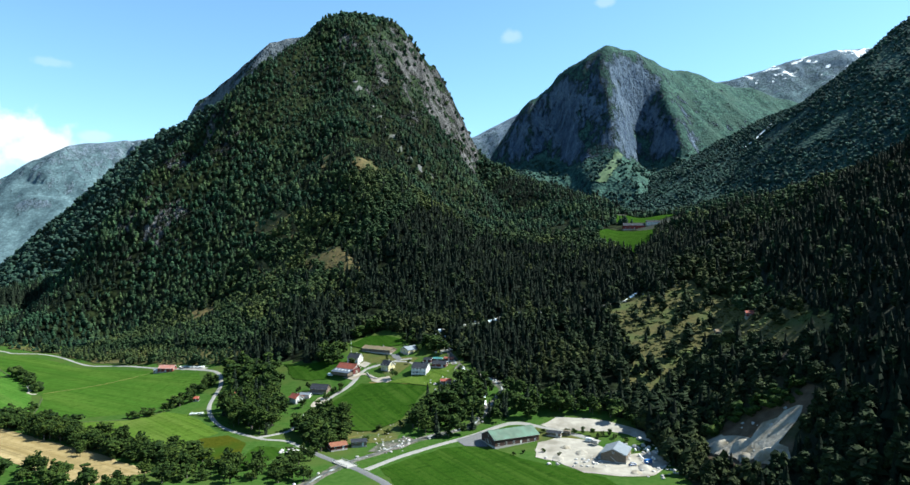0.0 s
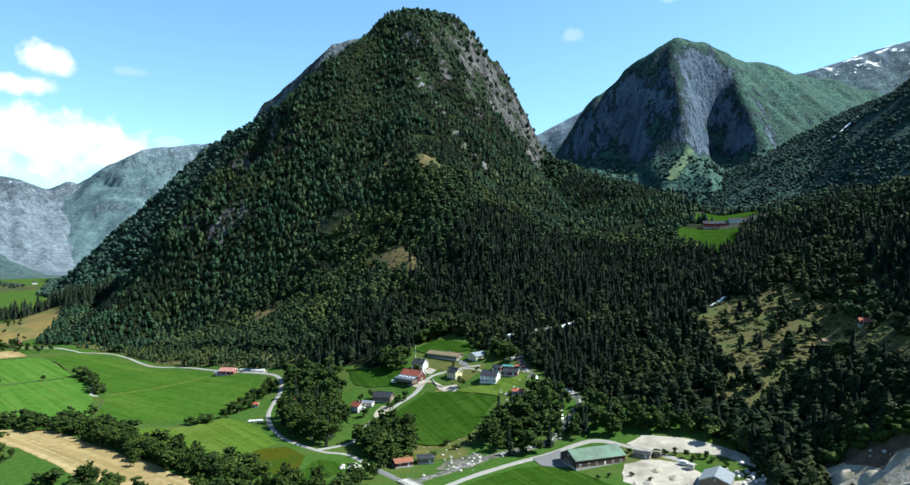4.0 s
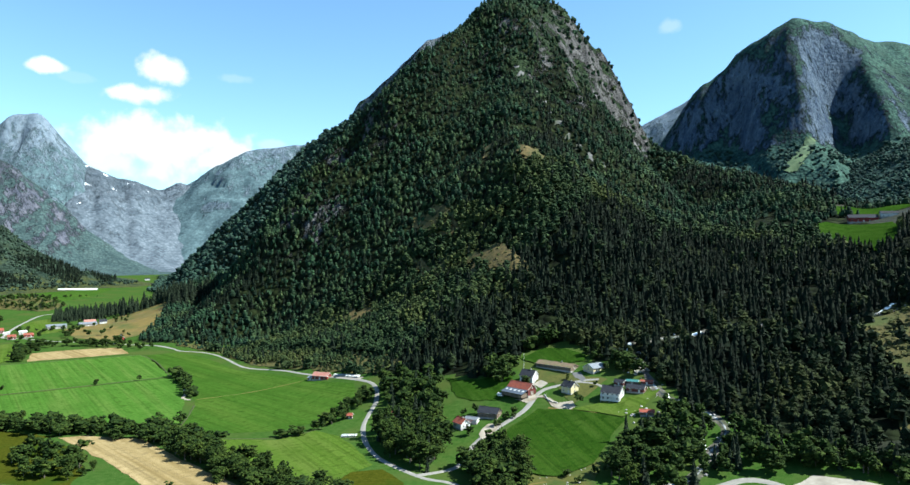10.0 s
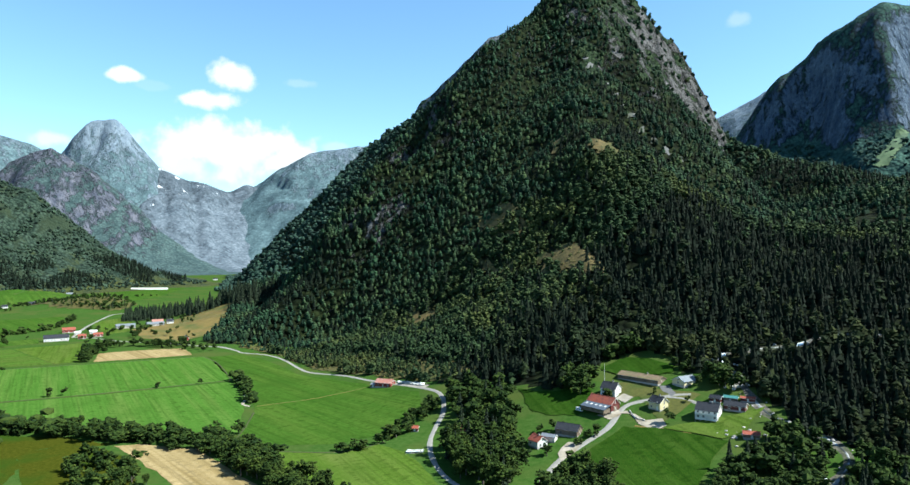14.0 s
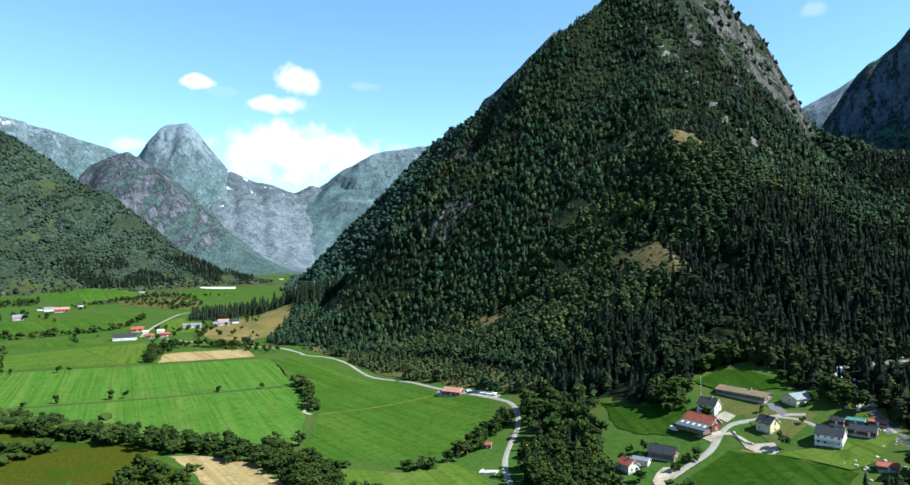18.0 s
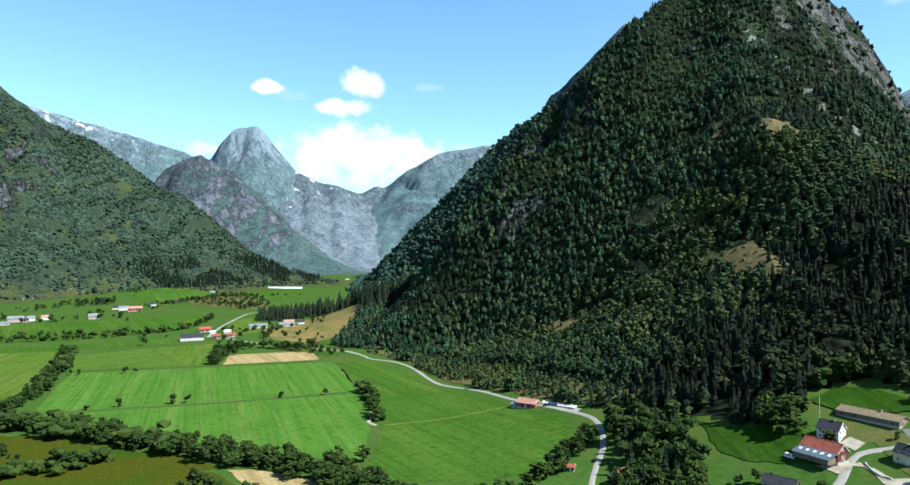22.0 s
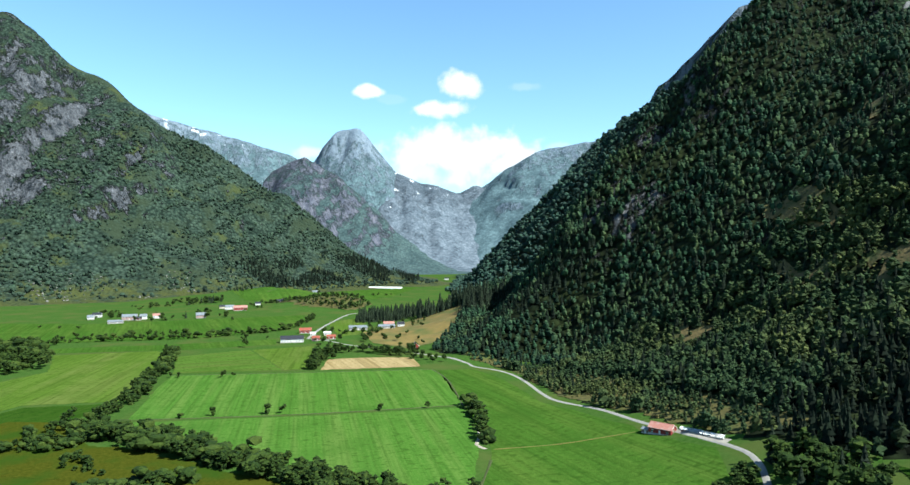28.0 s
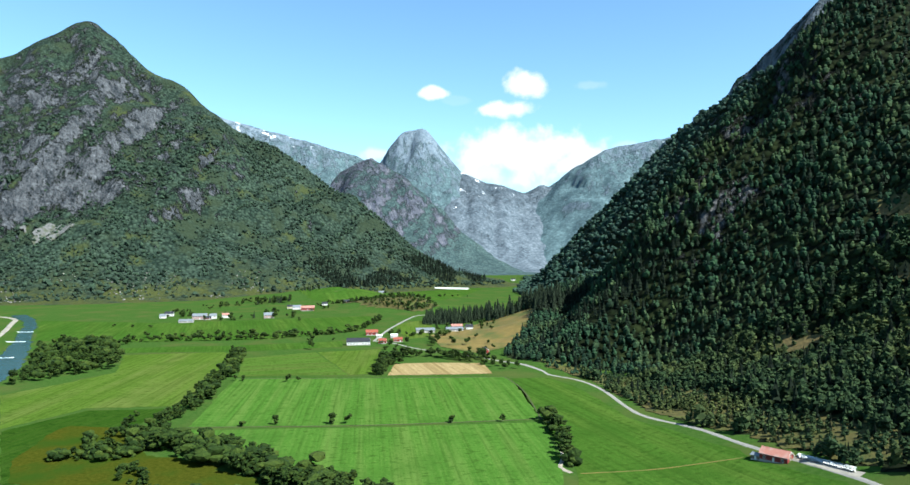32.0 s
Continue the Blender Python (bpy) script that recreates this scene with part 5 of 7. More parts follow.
for cx, cy, spread, count in ((-1230, 850, 30, 9), (-1320, 815, 22, 7), (-1260, 1060, 32, 9), (-1180, 930, 16, 4), (-1280, 1140, 26, 7), (-825, 965, 24, 8), (-800, 900, 22, 8), (-835, 885, 14, 4), (-770, 820, 20, 5), (-805, 1020, 18, 6), (-1510, 1450, 24, 6), (-1365, 845, 26, 9), (-1462, 950, 26, 8), (-1475, 1005, 24, 8), (-1535, 1080, 24, 8), (-1276, 970, 22, 7), (-1345, 1190, 28, 8), (-1305, 1490, 26, 7), (-878, 770, 12, 4)):
    for _ in range(count):
        ox, oy = dice.normal(size=2) * spread * 0.7
        plant(B if dice.random() < 0.7 else U, cx + ox + 9, cy + oy + 12, dice.uniform(5, 11), 1.1, "trees among the far farms", "rounded green tree beside a farm")
row([(-573, 396), (-562, 411), (-547, 424)], 3.5, 6, [B, U, U], "bushes in the marsh", 2.0, 1.2, "", 2, 4)
row([(-597, 436), (-584, 440), (-570, 443), (-596, 453)], 4.5, 7, [B, U], "bushes in the marsh", 2.5, 1.1)
for x, y, tall, kind in ((-309, 500, 9, B), (-440, 628, 6, B), (-560, 505, 5, U), (-547, 521, 8, B), (-521, 547, 8, B), (-514, 554, 8, B), (-464, 602, 5, U), (-814, 745, 13, B), (-700, 588, 6, B), (-706, 583, 7, B), (-668, 612, 8, B), (-660, 618, 6, B),
                         (-47, 534, 9, B), (-57, 571, 5, B), (-38, 557, 5, B), (-84, 562, 10, B), (-24, 574, 10, B), (-30, 578, 8, B), (-20, 580, 11, S), (-27, 584, 9, B), (-93, 519, 7, B), (-88, 523, 8, B), (-96, 512, 6, U), (-115, 531, 8, B), (-122, 528, 7, B), (-108, 532, 6, U),
                         (-128, 512, 6, U), (-112, 500, 7, B), (-50, 447, 5, U), (-44, 440, 4, U), (-36, 452, 5, U), (-80, 432, 9, B), (-55, 425, 6, U), (-640, 470, 4, U), (-600, 425, 7, U), (-592, 421, 7, U), (-584, 418, 7, U), (-577, 417, 6, U), (-612, 452, 9, B), (-604, 446, 9, B), (-592, 441, 9, B), (-588, 448, 8, B),
                         (-680, 905, 7, B), (-720, 930, 8, B), (-735, 980, 8, B), (-700, 890, 12, B), (-712, 880, 11, B), (-668, 960, 13, S), (-650, 880, 8, B), (-640, 852, 9, B), (-634, 846, 8, B), (-655, 842, 10, B), (-760, 900, 10, B), (-748, 890, 9, B), (-775, 925, 11, B), (-740, 870, 10, B), (-728, 862, 11, B), (-755, 885, 9, B),
                         (-640, 800, 11, B), (-628, 806, 12, B), (-615, 802, 10, B), (-602, 808, 11, B), (-590, 805, 10, B), (-578, 800, 9, B), (-568, 802, 8, B), (-556, 800, 9, B), (-610, 790, 7, B), (-595, 795, 7, U), (-580, 790, 8, B), (-565, 790, 7, B),
                         (52, 402, 3, U), (60, 396, 3, U), (40, 401, 3, U), (34, 398, 2.5, U), (80, 430, 5, B), (86, 427, 5, B), (92, 426, 4, U), (70, 431, 4, U), (98, 421, 4, U), (104, 415, 4, U), (56, 434, 3, U), (64, 430, 3, U), (88, 423, 4, U), (75, 430, 4, U), (96, 425, 5, B),
                         (-1190, 900, 14, S), (-1150, 950, 12, B), (-1160, 960, 12, B), (-1250, 880, 13, S), (-1100, 930, 6, U), (-1240, 690, 6, U), (-1210, 705, 5, U), (-1180, 720, 6, U), (-1220, 1140, 9, B), (-1205, 1150, 9, B)):
    plant(kind, x, y, tall * dice.uniform(0.9, 1.1), 1.1 if kind == B else 1.0, "scattered trees in the valley" if kind == B else "scattered bushes" if kind == U else "scattered spruces")

grow("broadleaf_tree", 290, "tree_belts", "broadleaf tree belts and copses across the valley", [lumps(crown_shape(70, 0.38, 0.12, 0.1, 0.42), 0.5, True) for _ in range(6)])
grow("bush", 200, "bush_belts", "low green bushes along far ditches", [lumps(crown_shape(9, 0.5, 0.05, 0.26, 0.4)) for _ in range(4)])
grow("spruce", 120, "spruce_wood", "dark spruce wood at the foot of the slope", [spruce_shape(7, 10, 0.2) for _ in range(4)])

# ---------------------------------------------------------------- the woods on the slopes
EYES = np.array([(0, 0, 120), (-57, 150, 117), (-156, 264, 115)])
QUARRY_EDGE = [(138, 392), (158, 390), (190, 366), (190, 348), (172, 338), (160, 326), (146, 338), (136, 366)]
CLEAR = [QUARRY_EDGE, UPPER_FIELD, LOWER_FIELD, EAST_FIELD, PASTURE, FRONT_FIELD, VILLAGE_FIELD, HIGH_MEADOW, GRAVEL_STORE, GRAVEL_YARD, GRAVEL_PIT, FARM_FIELD_LOW, FARM_FIELD_HIGH, HAY_SLOPE, FAR_FIELD_C, [(205, 840), (300, 840), (300, 945), (215, 945)]]


def wood(name, label, xs, ys, spacing, surface, keep, models, tall, mat, floor=0.0):
    """One mesh of many trees, each a turned and scaled copy of a small model."""
    gx, gy = np.meshgrid(np.arange(*xs, spacing), np.arange(*ys, spacing))
    gx, gy = gx.ravel() + dice.uniform(-0.5, 0.5, gx.size) * spacing, gy.ravel() + dice.uniform(-0.5, 0.5, gy.size) * spacing
    gz = surface(gx, gy)
    nx, ny = (surface(gx + 4, gy) - gz) / 4, (surface(gx, gy + 4) - gz) / 4
    steep = np.hypot(nx, ny)
    seen = np.zeros(len(gx), bool)
    for e in EYES:
        seen |= (-nx * (e[0] - gx) - ny * (e[1] - gy) + (e[2] - gz)) > -0.5 * np.hypot(e[0] - gx, e[1] - gy)
    ok = seen & keep(gx, gy, gz, steep)
    gx, gy, gz = gx[ok], gy[ok], gz[ok]
    n = len(gx)
    pick = dice.integers(len(models), size=n)
    size = tall * dice.uniform(0.5, 1.35, n) * (1 + 0.35 * fbm(gx, gy, 60, 2, 77)) * (1 - 0.45 * young(gx, gy))
    wide = size * dice.uniform(1.0, 1.55, n)
    turn = dice.uniform(0, 2 * math.pi, n)
    vs, fs, base = [], [], 0
    for k, (mv, mf) in enumerate(models):
        w = pick == k
        c, s = np.cos(turn[w])[:, None], np.sin(turn[w])[:, None]
        x = (mv[None, :, 0] * c - mv[None, :, 1] * s) * wide[w][:, None] + gx[w][:, None]
        y = (mv[None, :, 0] * s + mv[None, :, 1] * c) * wide[w][:, None] + gy[w][:, None]
        z = mv[None, :, 2] * size[w][:, None] + gz[w][:, None] + floor
        vs.append(np.stack([x, y, z], -1).reshape(-1, 3))
        fs.append((mf[None] + (np.arange(w.sum()) * len(mv))[:, None, None]).reshape(-1, 3) + base)
        base += w.sum() * len(mv)
    return tagged(mesh_object(name, np.vstack(vs), np.vstack(fs), mat), label, "woodland", kind="stuff")


def small_tree(count, jitter=0.35):
    out = [(0, 0, 0.46, 0.2 if count > 5 else 0.24, 1.6), (0, 0, 0.82, 0.13, 1.5)][:count]
    for _ in range(count - 2):
        a, h = dice.uniform(0, 6.28), dice.uniform(0.22, 0.9)
        off = 0.25 * (1.1 - h) * dice.uniform(0.5, 1.25)
        out.append((off * math.cos(a), off * math.sin(a), h, dice.uniform(0.08, 0.15), 1.1))
    return lumps(out, jitter, count > 5)


# foliage made lighter and bluer: the far ridges' haze is painted on
M_RIDGE_HAZE = material("hazed_ridge_leaves", (0.0115, 0.027, 0.021), (0.028, 0.05, 0.036), 0.12, 0.9, island=0.45, spec=0.1)
# leaf colour with the blue of haze painted in, for distant slopes
M_EAST_HAZE_WOOD = material("hazed_wall_leaves", (0.0105, 0.0276, 0.0236), (0.0249, 0.0472, 0.0367), 0.5, 0.9, island=0.5, spec=0.1)
# leaves lightened to match the haze painted on this mountain
M_WEST_HAZE_WOOD = material("hazed_western_leaves", (0.0117, 0.0237, 0.0158), (0.0284, 0.044, 0.0284), 0.5, 0.9, island=0.45, spec=0.1)
CLOSE_TREES = [small_tree(40, 0.5) for _ in range(8)]
NEAR_TREES = [small_tree(17, 0.5) for _ in range(10)]
MID_TREES = [small_tree(2) for _ in range(6)]
FAR_TREES = [lumps([(0, 0, 0.5, 0.36, 1.3)], 0.4) for _ in range(5)]
FAR_TREES_B = [lumps([(0, 0, 0.42, 0.3, 1.3), (dice.uniform(-0.2, 0.2), dice.uniform(-0.2, 0.2), 0.7, 0.22, 1.2)], 0.4) for _ in range(6)]
SPRUCES = [spruce_shape(5, 7, 0.17) for _ in range(5)]
ex, ey = [p[0] for p in FOREST_EDGE], [p[1] for p in FOREST_EDGE]


def wooded(x, y, z, steep):
    ok = y > np.interp(x, ex, ey) + 4 * fbm(x, y, 25, 2, 12)
    for poly in CLEAR:
        ok &= ~inside(x, y, poly)
    ok &= (near_line(x, y, STREAM) > 2.6) & (near_line(x, y, SCAR) > 1.5 + 5 * fbm(x, y, 25, 2, 8))
    cliff = craggy(x, y) & (dice.random(len(x)) > 0.2 + 0.5 * rise(fbm(x, y, 45, 3, 51), 0.0, 0.3))
    scree = fbm(x, y, 70, 3, 21) > 0.58
    slope_meadow = (inside(x + 9 * fbm(x, y, 25, 2, 4), y + 9 * fbm(x, y, 25, 2, 6), SLOPE_MEADOW)) & (dice.random(len(x)) > 0.13)
    patchy = (np.hypot((x + 165) / 50, (y - 800) / 40) < 0.9 + 0.6 * fbm(x, y, 30, 3, 4)) & (dice.random(len(x)) > 0.6)
    for poly in CLEARINGS:
        ok &= ~(inside(x + 8 * fbm(x, y, 22, 2, 4), y + 8 * fbm(x, y, 22, 2, 6), poly) & (dice.random(len(x)) > 0.3))
    for cx, cy in ((163, 626), (37, 621), (-16, 603), (20, 474), (8, 518)):
        ok &= np.hypot(x - cx, y - cy) > 10
    return ok & ~cliff & ~scree & ~slope_meadow & ~patchy & (steep < 3.2)


def dark_stand(x, y):
    """Where the spruces stand thick, with more on the east hill to darken it."""
    return np.maximum(0.9 * rise(x - 0.25 * (y - 450), 205, 240) * (1 - rise(y, 640, 760)), 0.15 + 0.75 * rise(fbm(x, y, 140, 3, 30) + 1.1 * np.exp(-(((x - 90) / 200) ** 2 + ((y - 740) / 130) ** 2)), 0.1, 0.5))


def leafy(x, y, z, s):
    return wooded(x, y, z, s) & (dice.random(len(x)) > dark_stand(x, y))


def needled(x, y, z, s):
    return wooded(x, y, z, s) & (dice.random(len(x)) < dark_stand(x, y))


reach = lambda x, y: np.hypot(x + 70, y - 130)
far_wall = lambda x, y: (y > 1120) & (x > 380)
wood("wood_east_wall", "fine-grained birch wood on the far eastern mountain wall", (380, 1800), (1120, 2600), 9.5, land, lambda x, y, z, s: wooded(x, y, z, s) & far_wall(x, y) & (z < 700 + 150 * fbm(x, y, 150, 3, 9)) & (fbm(x, y, 90, 3, 39) < 0.35), FAR_TREES, 8, M_EAST_HAZE_WOOD, -1.5)
# zone above the hamlet where the leaf colour is darkened in place of shade
shade_zone = lambda x, y: np.exp(-(((x - 60) / 260) ** 2 + ((y - 640) / 150) ** 2)) + 0.25 * fbm(x, y, 70, 3, 71) > 0.45
wood("wood_near", "dense green birch wood on the lower slopes", (-660, 480), (180, 1010), 4.7, land, lambda x, y, z, s: leafy(x, y, z, s) & (reach(x, y) < 800) & (reach(x, y) >= 480) & ~shade_zone(x, y), NEAR_TREES, 10.5, M_BIRCH, -0.8)
wood("wood_shaded", "broadleaf wood above the hamlet, shade put into its leaf colour", (-320, 480), (300, 1000), 4.7, land, lambda x, y, z, s: leafy(x, y, z, s) & (reach(x, y) < 800) & (reach(x, y) >= 480) & shade_zone(x, y), NEAR_TREES, 11.5, M_SHADED_LEAVES, -0.8)
wood("wood_close", "leafy wood round quarry and hamlet, shade in its leaf colour", (-400, 420), (180, 640), 5.0, land, lambda x, y, z, s: leafy(x, y, z, s) & (reach(x, y) < 480), CLOSE_TREES, 10.5, M_SHADED_LEAVES, -0.8)
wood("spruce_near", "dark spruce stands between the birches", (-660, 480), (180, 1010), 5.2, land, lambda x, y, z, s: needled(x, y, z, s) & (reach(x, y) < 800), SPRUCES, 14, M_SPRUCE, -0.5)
wood("wood_upper", "green birch wood on the steep mountain side", (-800, 1250), (150, 1700), 6.2, land, lambda x, y, z, s: leafy(x, y, z, s) & (reach(x, y) >= 800) & (reach(x, y) < 1300) & ~far_wall(x, y), MID_TREES, 9, M_FOLIAGE, -0.8)
wood("spruce_upper", "scattered dark spruces on the mountain side", (-800, 1250), (150, 1700), 7.5, land, lambda x, y, z, s: needled(x, y, z, s) & (reach(x, y) >= 800) & (reach(x, y) < 1300) & ~far_wall(x, y), SPRUCES, 13, M_SPRUCE, -0.5)
wood("wood_summit", "wood up to the rounded summit of the mountain", (-700, 150), (1000, 1700), 9, land, lambda x, y, z, s: wooded(x, y, z, s) & (reach(x, y) >= 1300), FAR_TREES_B, 11, M_FOLIAGE, -1.5)
wood("wood_ridges", "wooded far ridges of the mountain", (-1800, 1700), (900, 2750), 12.5, land, lambda x, y, z, s: wooded(x, y, z, s) & (reach(x, y) >= 1300) & ~((x > -700) & (x < 150) & (y < 1700)) & (z < 760) & ~far_wall(x, y), FAR_TREES, 12, M_RIDGE_HAZE, -1.5)
wood("wood_west", "thin birch wood on the lower western mountain", (-2700, -1300), (300, 2250), 10.5, FAR_HEIGHT["mountain_west"],
     lambda x, y, z, s: (z > 4) & (z > land(x, y) + 2) & (z < 560 + 200 * fbm(x, y, 180, 3, 9)) & (s < 1.1) & (fbm(x, y, 70, 4, 19) < 0.12 + 0.3 * dice.random(len(x))) & (dice.random(len(x)) < 0.45 + 0.55 * rise(z, 10, 70)), FAR_TREES, 9, M_WEST_HAZE_WOOD, -1.5)
wood("spruce_west", "dark spruce stand on the spur of the western mountain", (-1800, -1300), (1450, 2100), 9, FAR_HEIGHT["mountain_west"],
     lambda x, y, z, s: (z > 12) & (z < 90) & (fbm(x, y, 90, 3, 29) < 0.25), SPRUCES, 18, M_SPRUCE, -0.5)
M_SCRUB = material("olive_scrub_leaves", (0.0248, 0.0317, 0.00871), (0.0701, 0.0673, 0.0218), 0.1, 0.9, island=0.5, spec=0.1, broad=(0.0289, 0.0475, 0.0131), broad_scale=0.05)
SHRUBS = [lumps([(dice.uniform(-0.3, 0.3), dice.uniform(-0.3, 0.3), 0.3, dice.uniform(0.25, 0.45), 0.8) for _ in range(3)], 0.5) for _ in range(6)]


def scrubby(x, y, z, s):
    out = young(x, y) * dice.random(len(x)) > 0.55
    for poly in CLEARINGS + [SLOPE_MEADOW]:
        out |= inside(x + 14 * fbm(x, y, 22, 2, 4), y + 14 * fbm(x, y, 22, 2, 6), poly) & (dice.random(len(x)) < 0.6)
    return out & (y > np.interp(x, ex, ey))


wood("clearing_scrub", "olive and straw-coloured scrub in the clearings", (-560, 260), (390, 1050), 3.0, land, scrubby, SHRUBS, 2.6, M_SCRUB, -0.2)
STONES = [lumps([(0, 0, 0.25, 0.5, 0.8)], 0.35) for _ in range(4)]
M_STONE = material("lichen_stone", (0.056, 0.056, 0.048), (0.136, 0.136, 0.12), 0.5, island=0.4)
wood("boulder_scatter", "pale boulders strewn over the rough foot of the mountain", (-2100, -1450), (700, 1400), 11, FAR_HEIGHT["mountain_west"],
     lambda x, y, z, s: (z > 2.5) & (z < 60) & (fbm(x, y, 80, 3, 37) > -0.1) & (dice.random(len(x)) < 0.5), STONES, 3.6, M_STONE, 0)
wood("wood_cliff_foot", "wood at the foot of the dark cliffs", (100, 1700), (1750, 2700), 15, FAR_HEIGHT["mountain_cliff"],
     lambda x, y, z, s: (z > land(x, y)) & (z < 560 + 120 * fbm(x, y, 180, 3, 9)) & (s < 0.95), FAR_TREES, 10, M_EAST_HAZE_WOOD, -1.5)


# ---------------------------------------------------------------- buildings
def part(name, bm, mat, parent, label="", at=None):
    """One mesh object under a thing or under a part."""
    me = bpy.data.meshes.new(name)
    bm.to_mesh(me)
    bm.free()
    me.materials.append(mat)
    ob = new(name, me)
    ob.parent = parent
    if at is not None:
        ob.matrix_basis = at
    if label:
        ob["label"] = label
    return ob


def box(sx, sy, sz, x=0, y=0, z=0, bevel=0.0):
    """A block standing on z, centred on x and y."""
    bm = bmesh.new()
    bmesh.ops.create_cube(bm, size=1, matrix=Matrix.Translation((x, y, z + sz / 2)) @ Matrix.Diagonal((sx, sy, sz, 1)))
    if bevel:
        bmesh.ops.bevel(bm, geom=bm.edges[:], offset=bevel, segments=1, affect="EDGES")
    return bm


def gabled(length, width, eave, top):
    bm = bmesh.new()
    a, b = length / 2, width / 2
    ends = [[bm.verts.new((x, y, z)) for y, z in ((-b, 0), (b, 0), (b, eave), (0, top), (-b, eave))] for x in (-a, a)]
    bm.faces.new(ends[0][::-1])
    bm.faces.new(ends[1])
    for i in range(5):
        bm.faces.new((ends[0][i], ends[0][(i + 1) % 5], ends[1][(i + 1) % 5], ends[1][i]))
    bmesh.ops.recalc_face_normals(bm, faces=bm.faces[:])
    return bm


def slope(length, width, eave, top, side, over=0.45, thick=0.16):
    """One slope of a pitched roof, with its overhang."""
    bm = bmesh.new()
    a, b = length / 2 + over, width / 2
    fall = (top - eave) / b
    lo = eave - fall * over
    pts = [(0, top), (b + over, lo), (b + over, lo + thick), (0, top + thick)]
    ends = [[bm.verts.new((x, side * y, z + 0.03)) for y, z in pts] for x in (-a, a)]
    bm.faces.new(ends[0])
    bm.faces.new(ends[1][::-1])
    for i in range(4):
        bm.faces.new((ends[0][i], ends[1][i], ends[1][(i + 1) % 4], ends[0][(i + 1) % 4]))
    bmesh.ops.recalc_face_normals(bm, faces=bm.faces[:])
    return bm


M_WHITE = material("white_painted_boards", (0.473, 0.473, 0.459), (0.54, 0.54, 0.526), 0.8, 0.6, 0.02, 6, broad=(0.419, 0.412, 0.384), broad_scale=0.4)
M_CREAM = material("cream_painted_boards", (0.396, 0.348, 0.198), (0.444, 0.396, 0.24), 0.8, 0.6, 0.02, 6)
M_RED = material("red_painted_boards", (0.14, 0.0189, 0.0162), (0.194, 0.0297, 0.0243), 0.8, 0.7, 0.02, 6, broad=(0.108, 0.0216, 0.0189), broad_scale=0.4)
M_DARK_RED = material("dark_red_boards", (0.063, 0.0158, 0.0147), (0.1, 0.0262, 0.0221), 0.8, 0.75, 0.02, 6)
M_BROWN = material("brown_stained_boards", (0.0375, 0.021, 0.0165), (0.0675, 0.039, 0.03), 0.8, 0.75, 0.02, 6)
M_TIMBER = material("weathered_timber", (0.084, 0.063, 0.0447), (0.158, 0.126, 0.0945), 0.8, 0.85, 0.03, 6)
M_GREY_WALL = material("grey_rendered_wall", (0.214, 0.203, 0.185), (0.281, 0.27, 0.254), 0.6, 0.85, 0.01, 6)
M_PINK = material("faded_pink_boards", (0.236, 0.158, 0.146), (0.292, 0.203, 0.185), 0.8, 0.75, 0.02, 6)
M_TILE_RED = material("red_roof_tiles", (0.169, 0.0421, 0.0253), (0.236, 0.0675, 0.0421), 1.2, 0.75, 0.04, 5, broad=(0.135, 0.045, 0.0338), broad_scale=0.5)
M_TILE_PALE = material("sun_bleached_roof_tiles", (0.236, 0.096, 0.0731), (0.292, 0.135, 0.107), 1.0, 0.75, 0.04, 5, broad=(0.281, 0.185, 0.158), broad_scale=0.3)
M_SLATE = material("dark_slate_roof", (0.0128, 0.0144, 0.0192), (0.032, 0.0344, 0.0416), 1.0, 0.8, 0.03, 5, spec=0.1)
M_SHEET_GREY = material("grey_sheet_roof", (0.124, 0.141, 0.158), (0.18, 0.197, 0.214), 0.5, 0.45, 0.01, 3, metal=0.2)
M_SHEET_GREEN = material("green_sheet_roof", (0.0562, 0.0863, 0.06), (0.0825, 0.112, 0.0825), 0.4, 0.5, 0.02, 3, broad=(0.084, 0.141, 0.101), broad_scale=0.12)
M_TURF = material("dry_turf_roof", (0.09, 0.0675, 0.0421), (0.169, 0.124, 0.0788), 0.7, 0.95, 0.15, 2, broad=(0.096, 0.096, 0.045), broad_scale=0.25)
M_RUST = material("rusty_sheet_roof", (0.124, 0.045, 0.0253), (0.18, 0.0788, 0.045), 0.7, 0.8, 0.03, 4)
M_TEAL = material("teal_tarpaulin", (0.0338, 0.112, 0.107), (0.0506, 0.152, 0.141), 0.8, 0.6, 0.02, 4)
M_SHEET_BLUE = material("blue_grey_sheet_roof", (0.045, 0.0562, 0.075), (0.075, 0.09, 0.112), 0.5, 0.45)
M_GLASS = material("window_glass", (0.02, 0.025, 0.03), (0.05, 0.06, 0.07), 0.7, 0.12, spec=0.6)
M_STONE = material("pale_stone", (0.168, 0.162, 0.15), (0.3, 0.288, 0.27), 0.7, 0.9, 0.05, 3, each=0.25, island=0.2)
M_PLASTIC = material("white_bale_wrap", (0.54, 0.555, 0.547), (0.63, 0.637, 0.637), 0.8, 0.4, 0.03, 3)
M_STEEL = material("galvanised_steel", (0.3, 0.307, 0.315), (0.413, 0.42, 0.427), 2.0, 0.4, metal=0.7)
M_RUBBER = material("black_rubber", (0.015, 0.015, 0.016), (0.03, 0.03, 0.03), 3.0, 0.8)
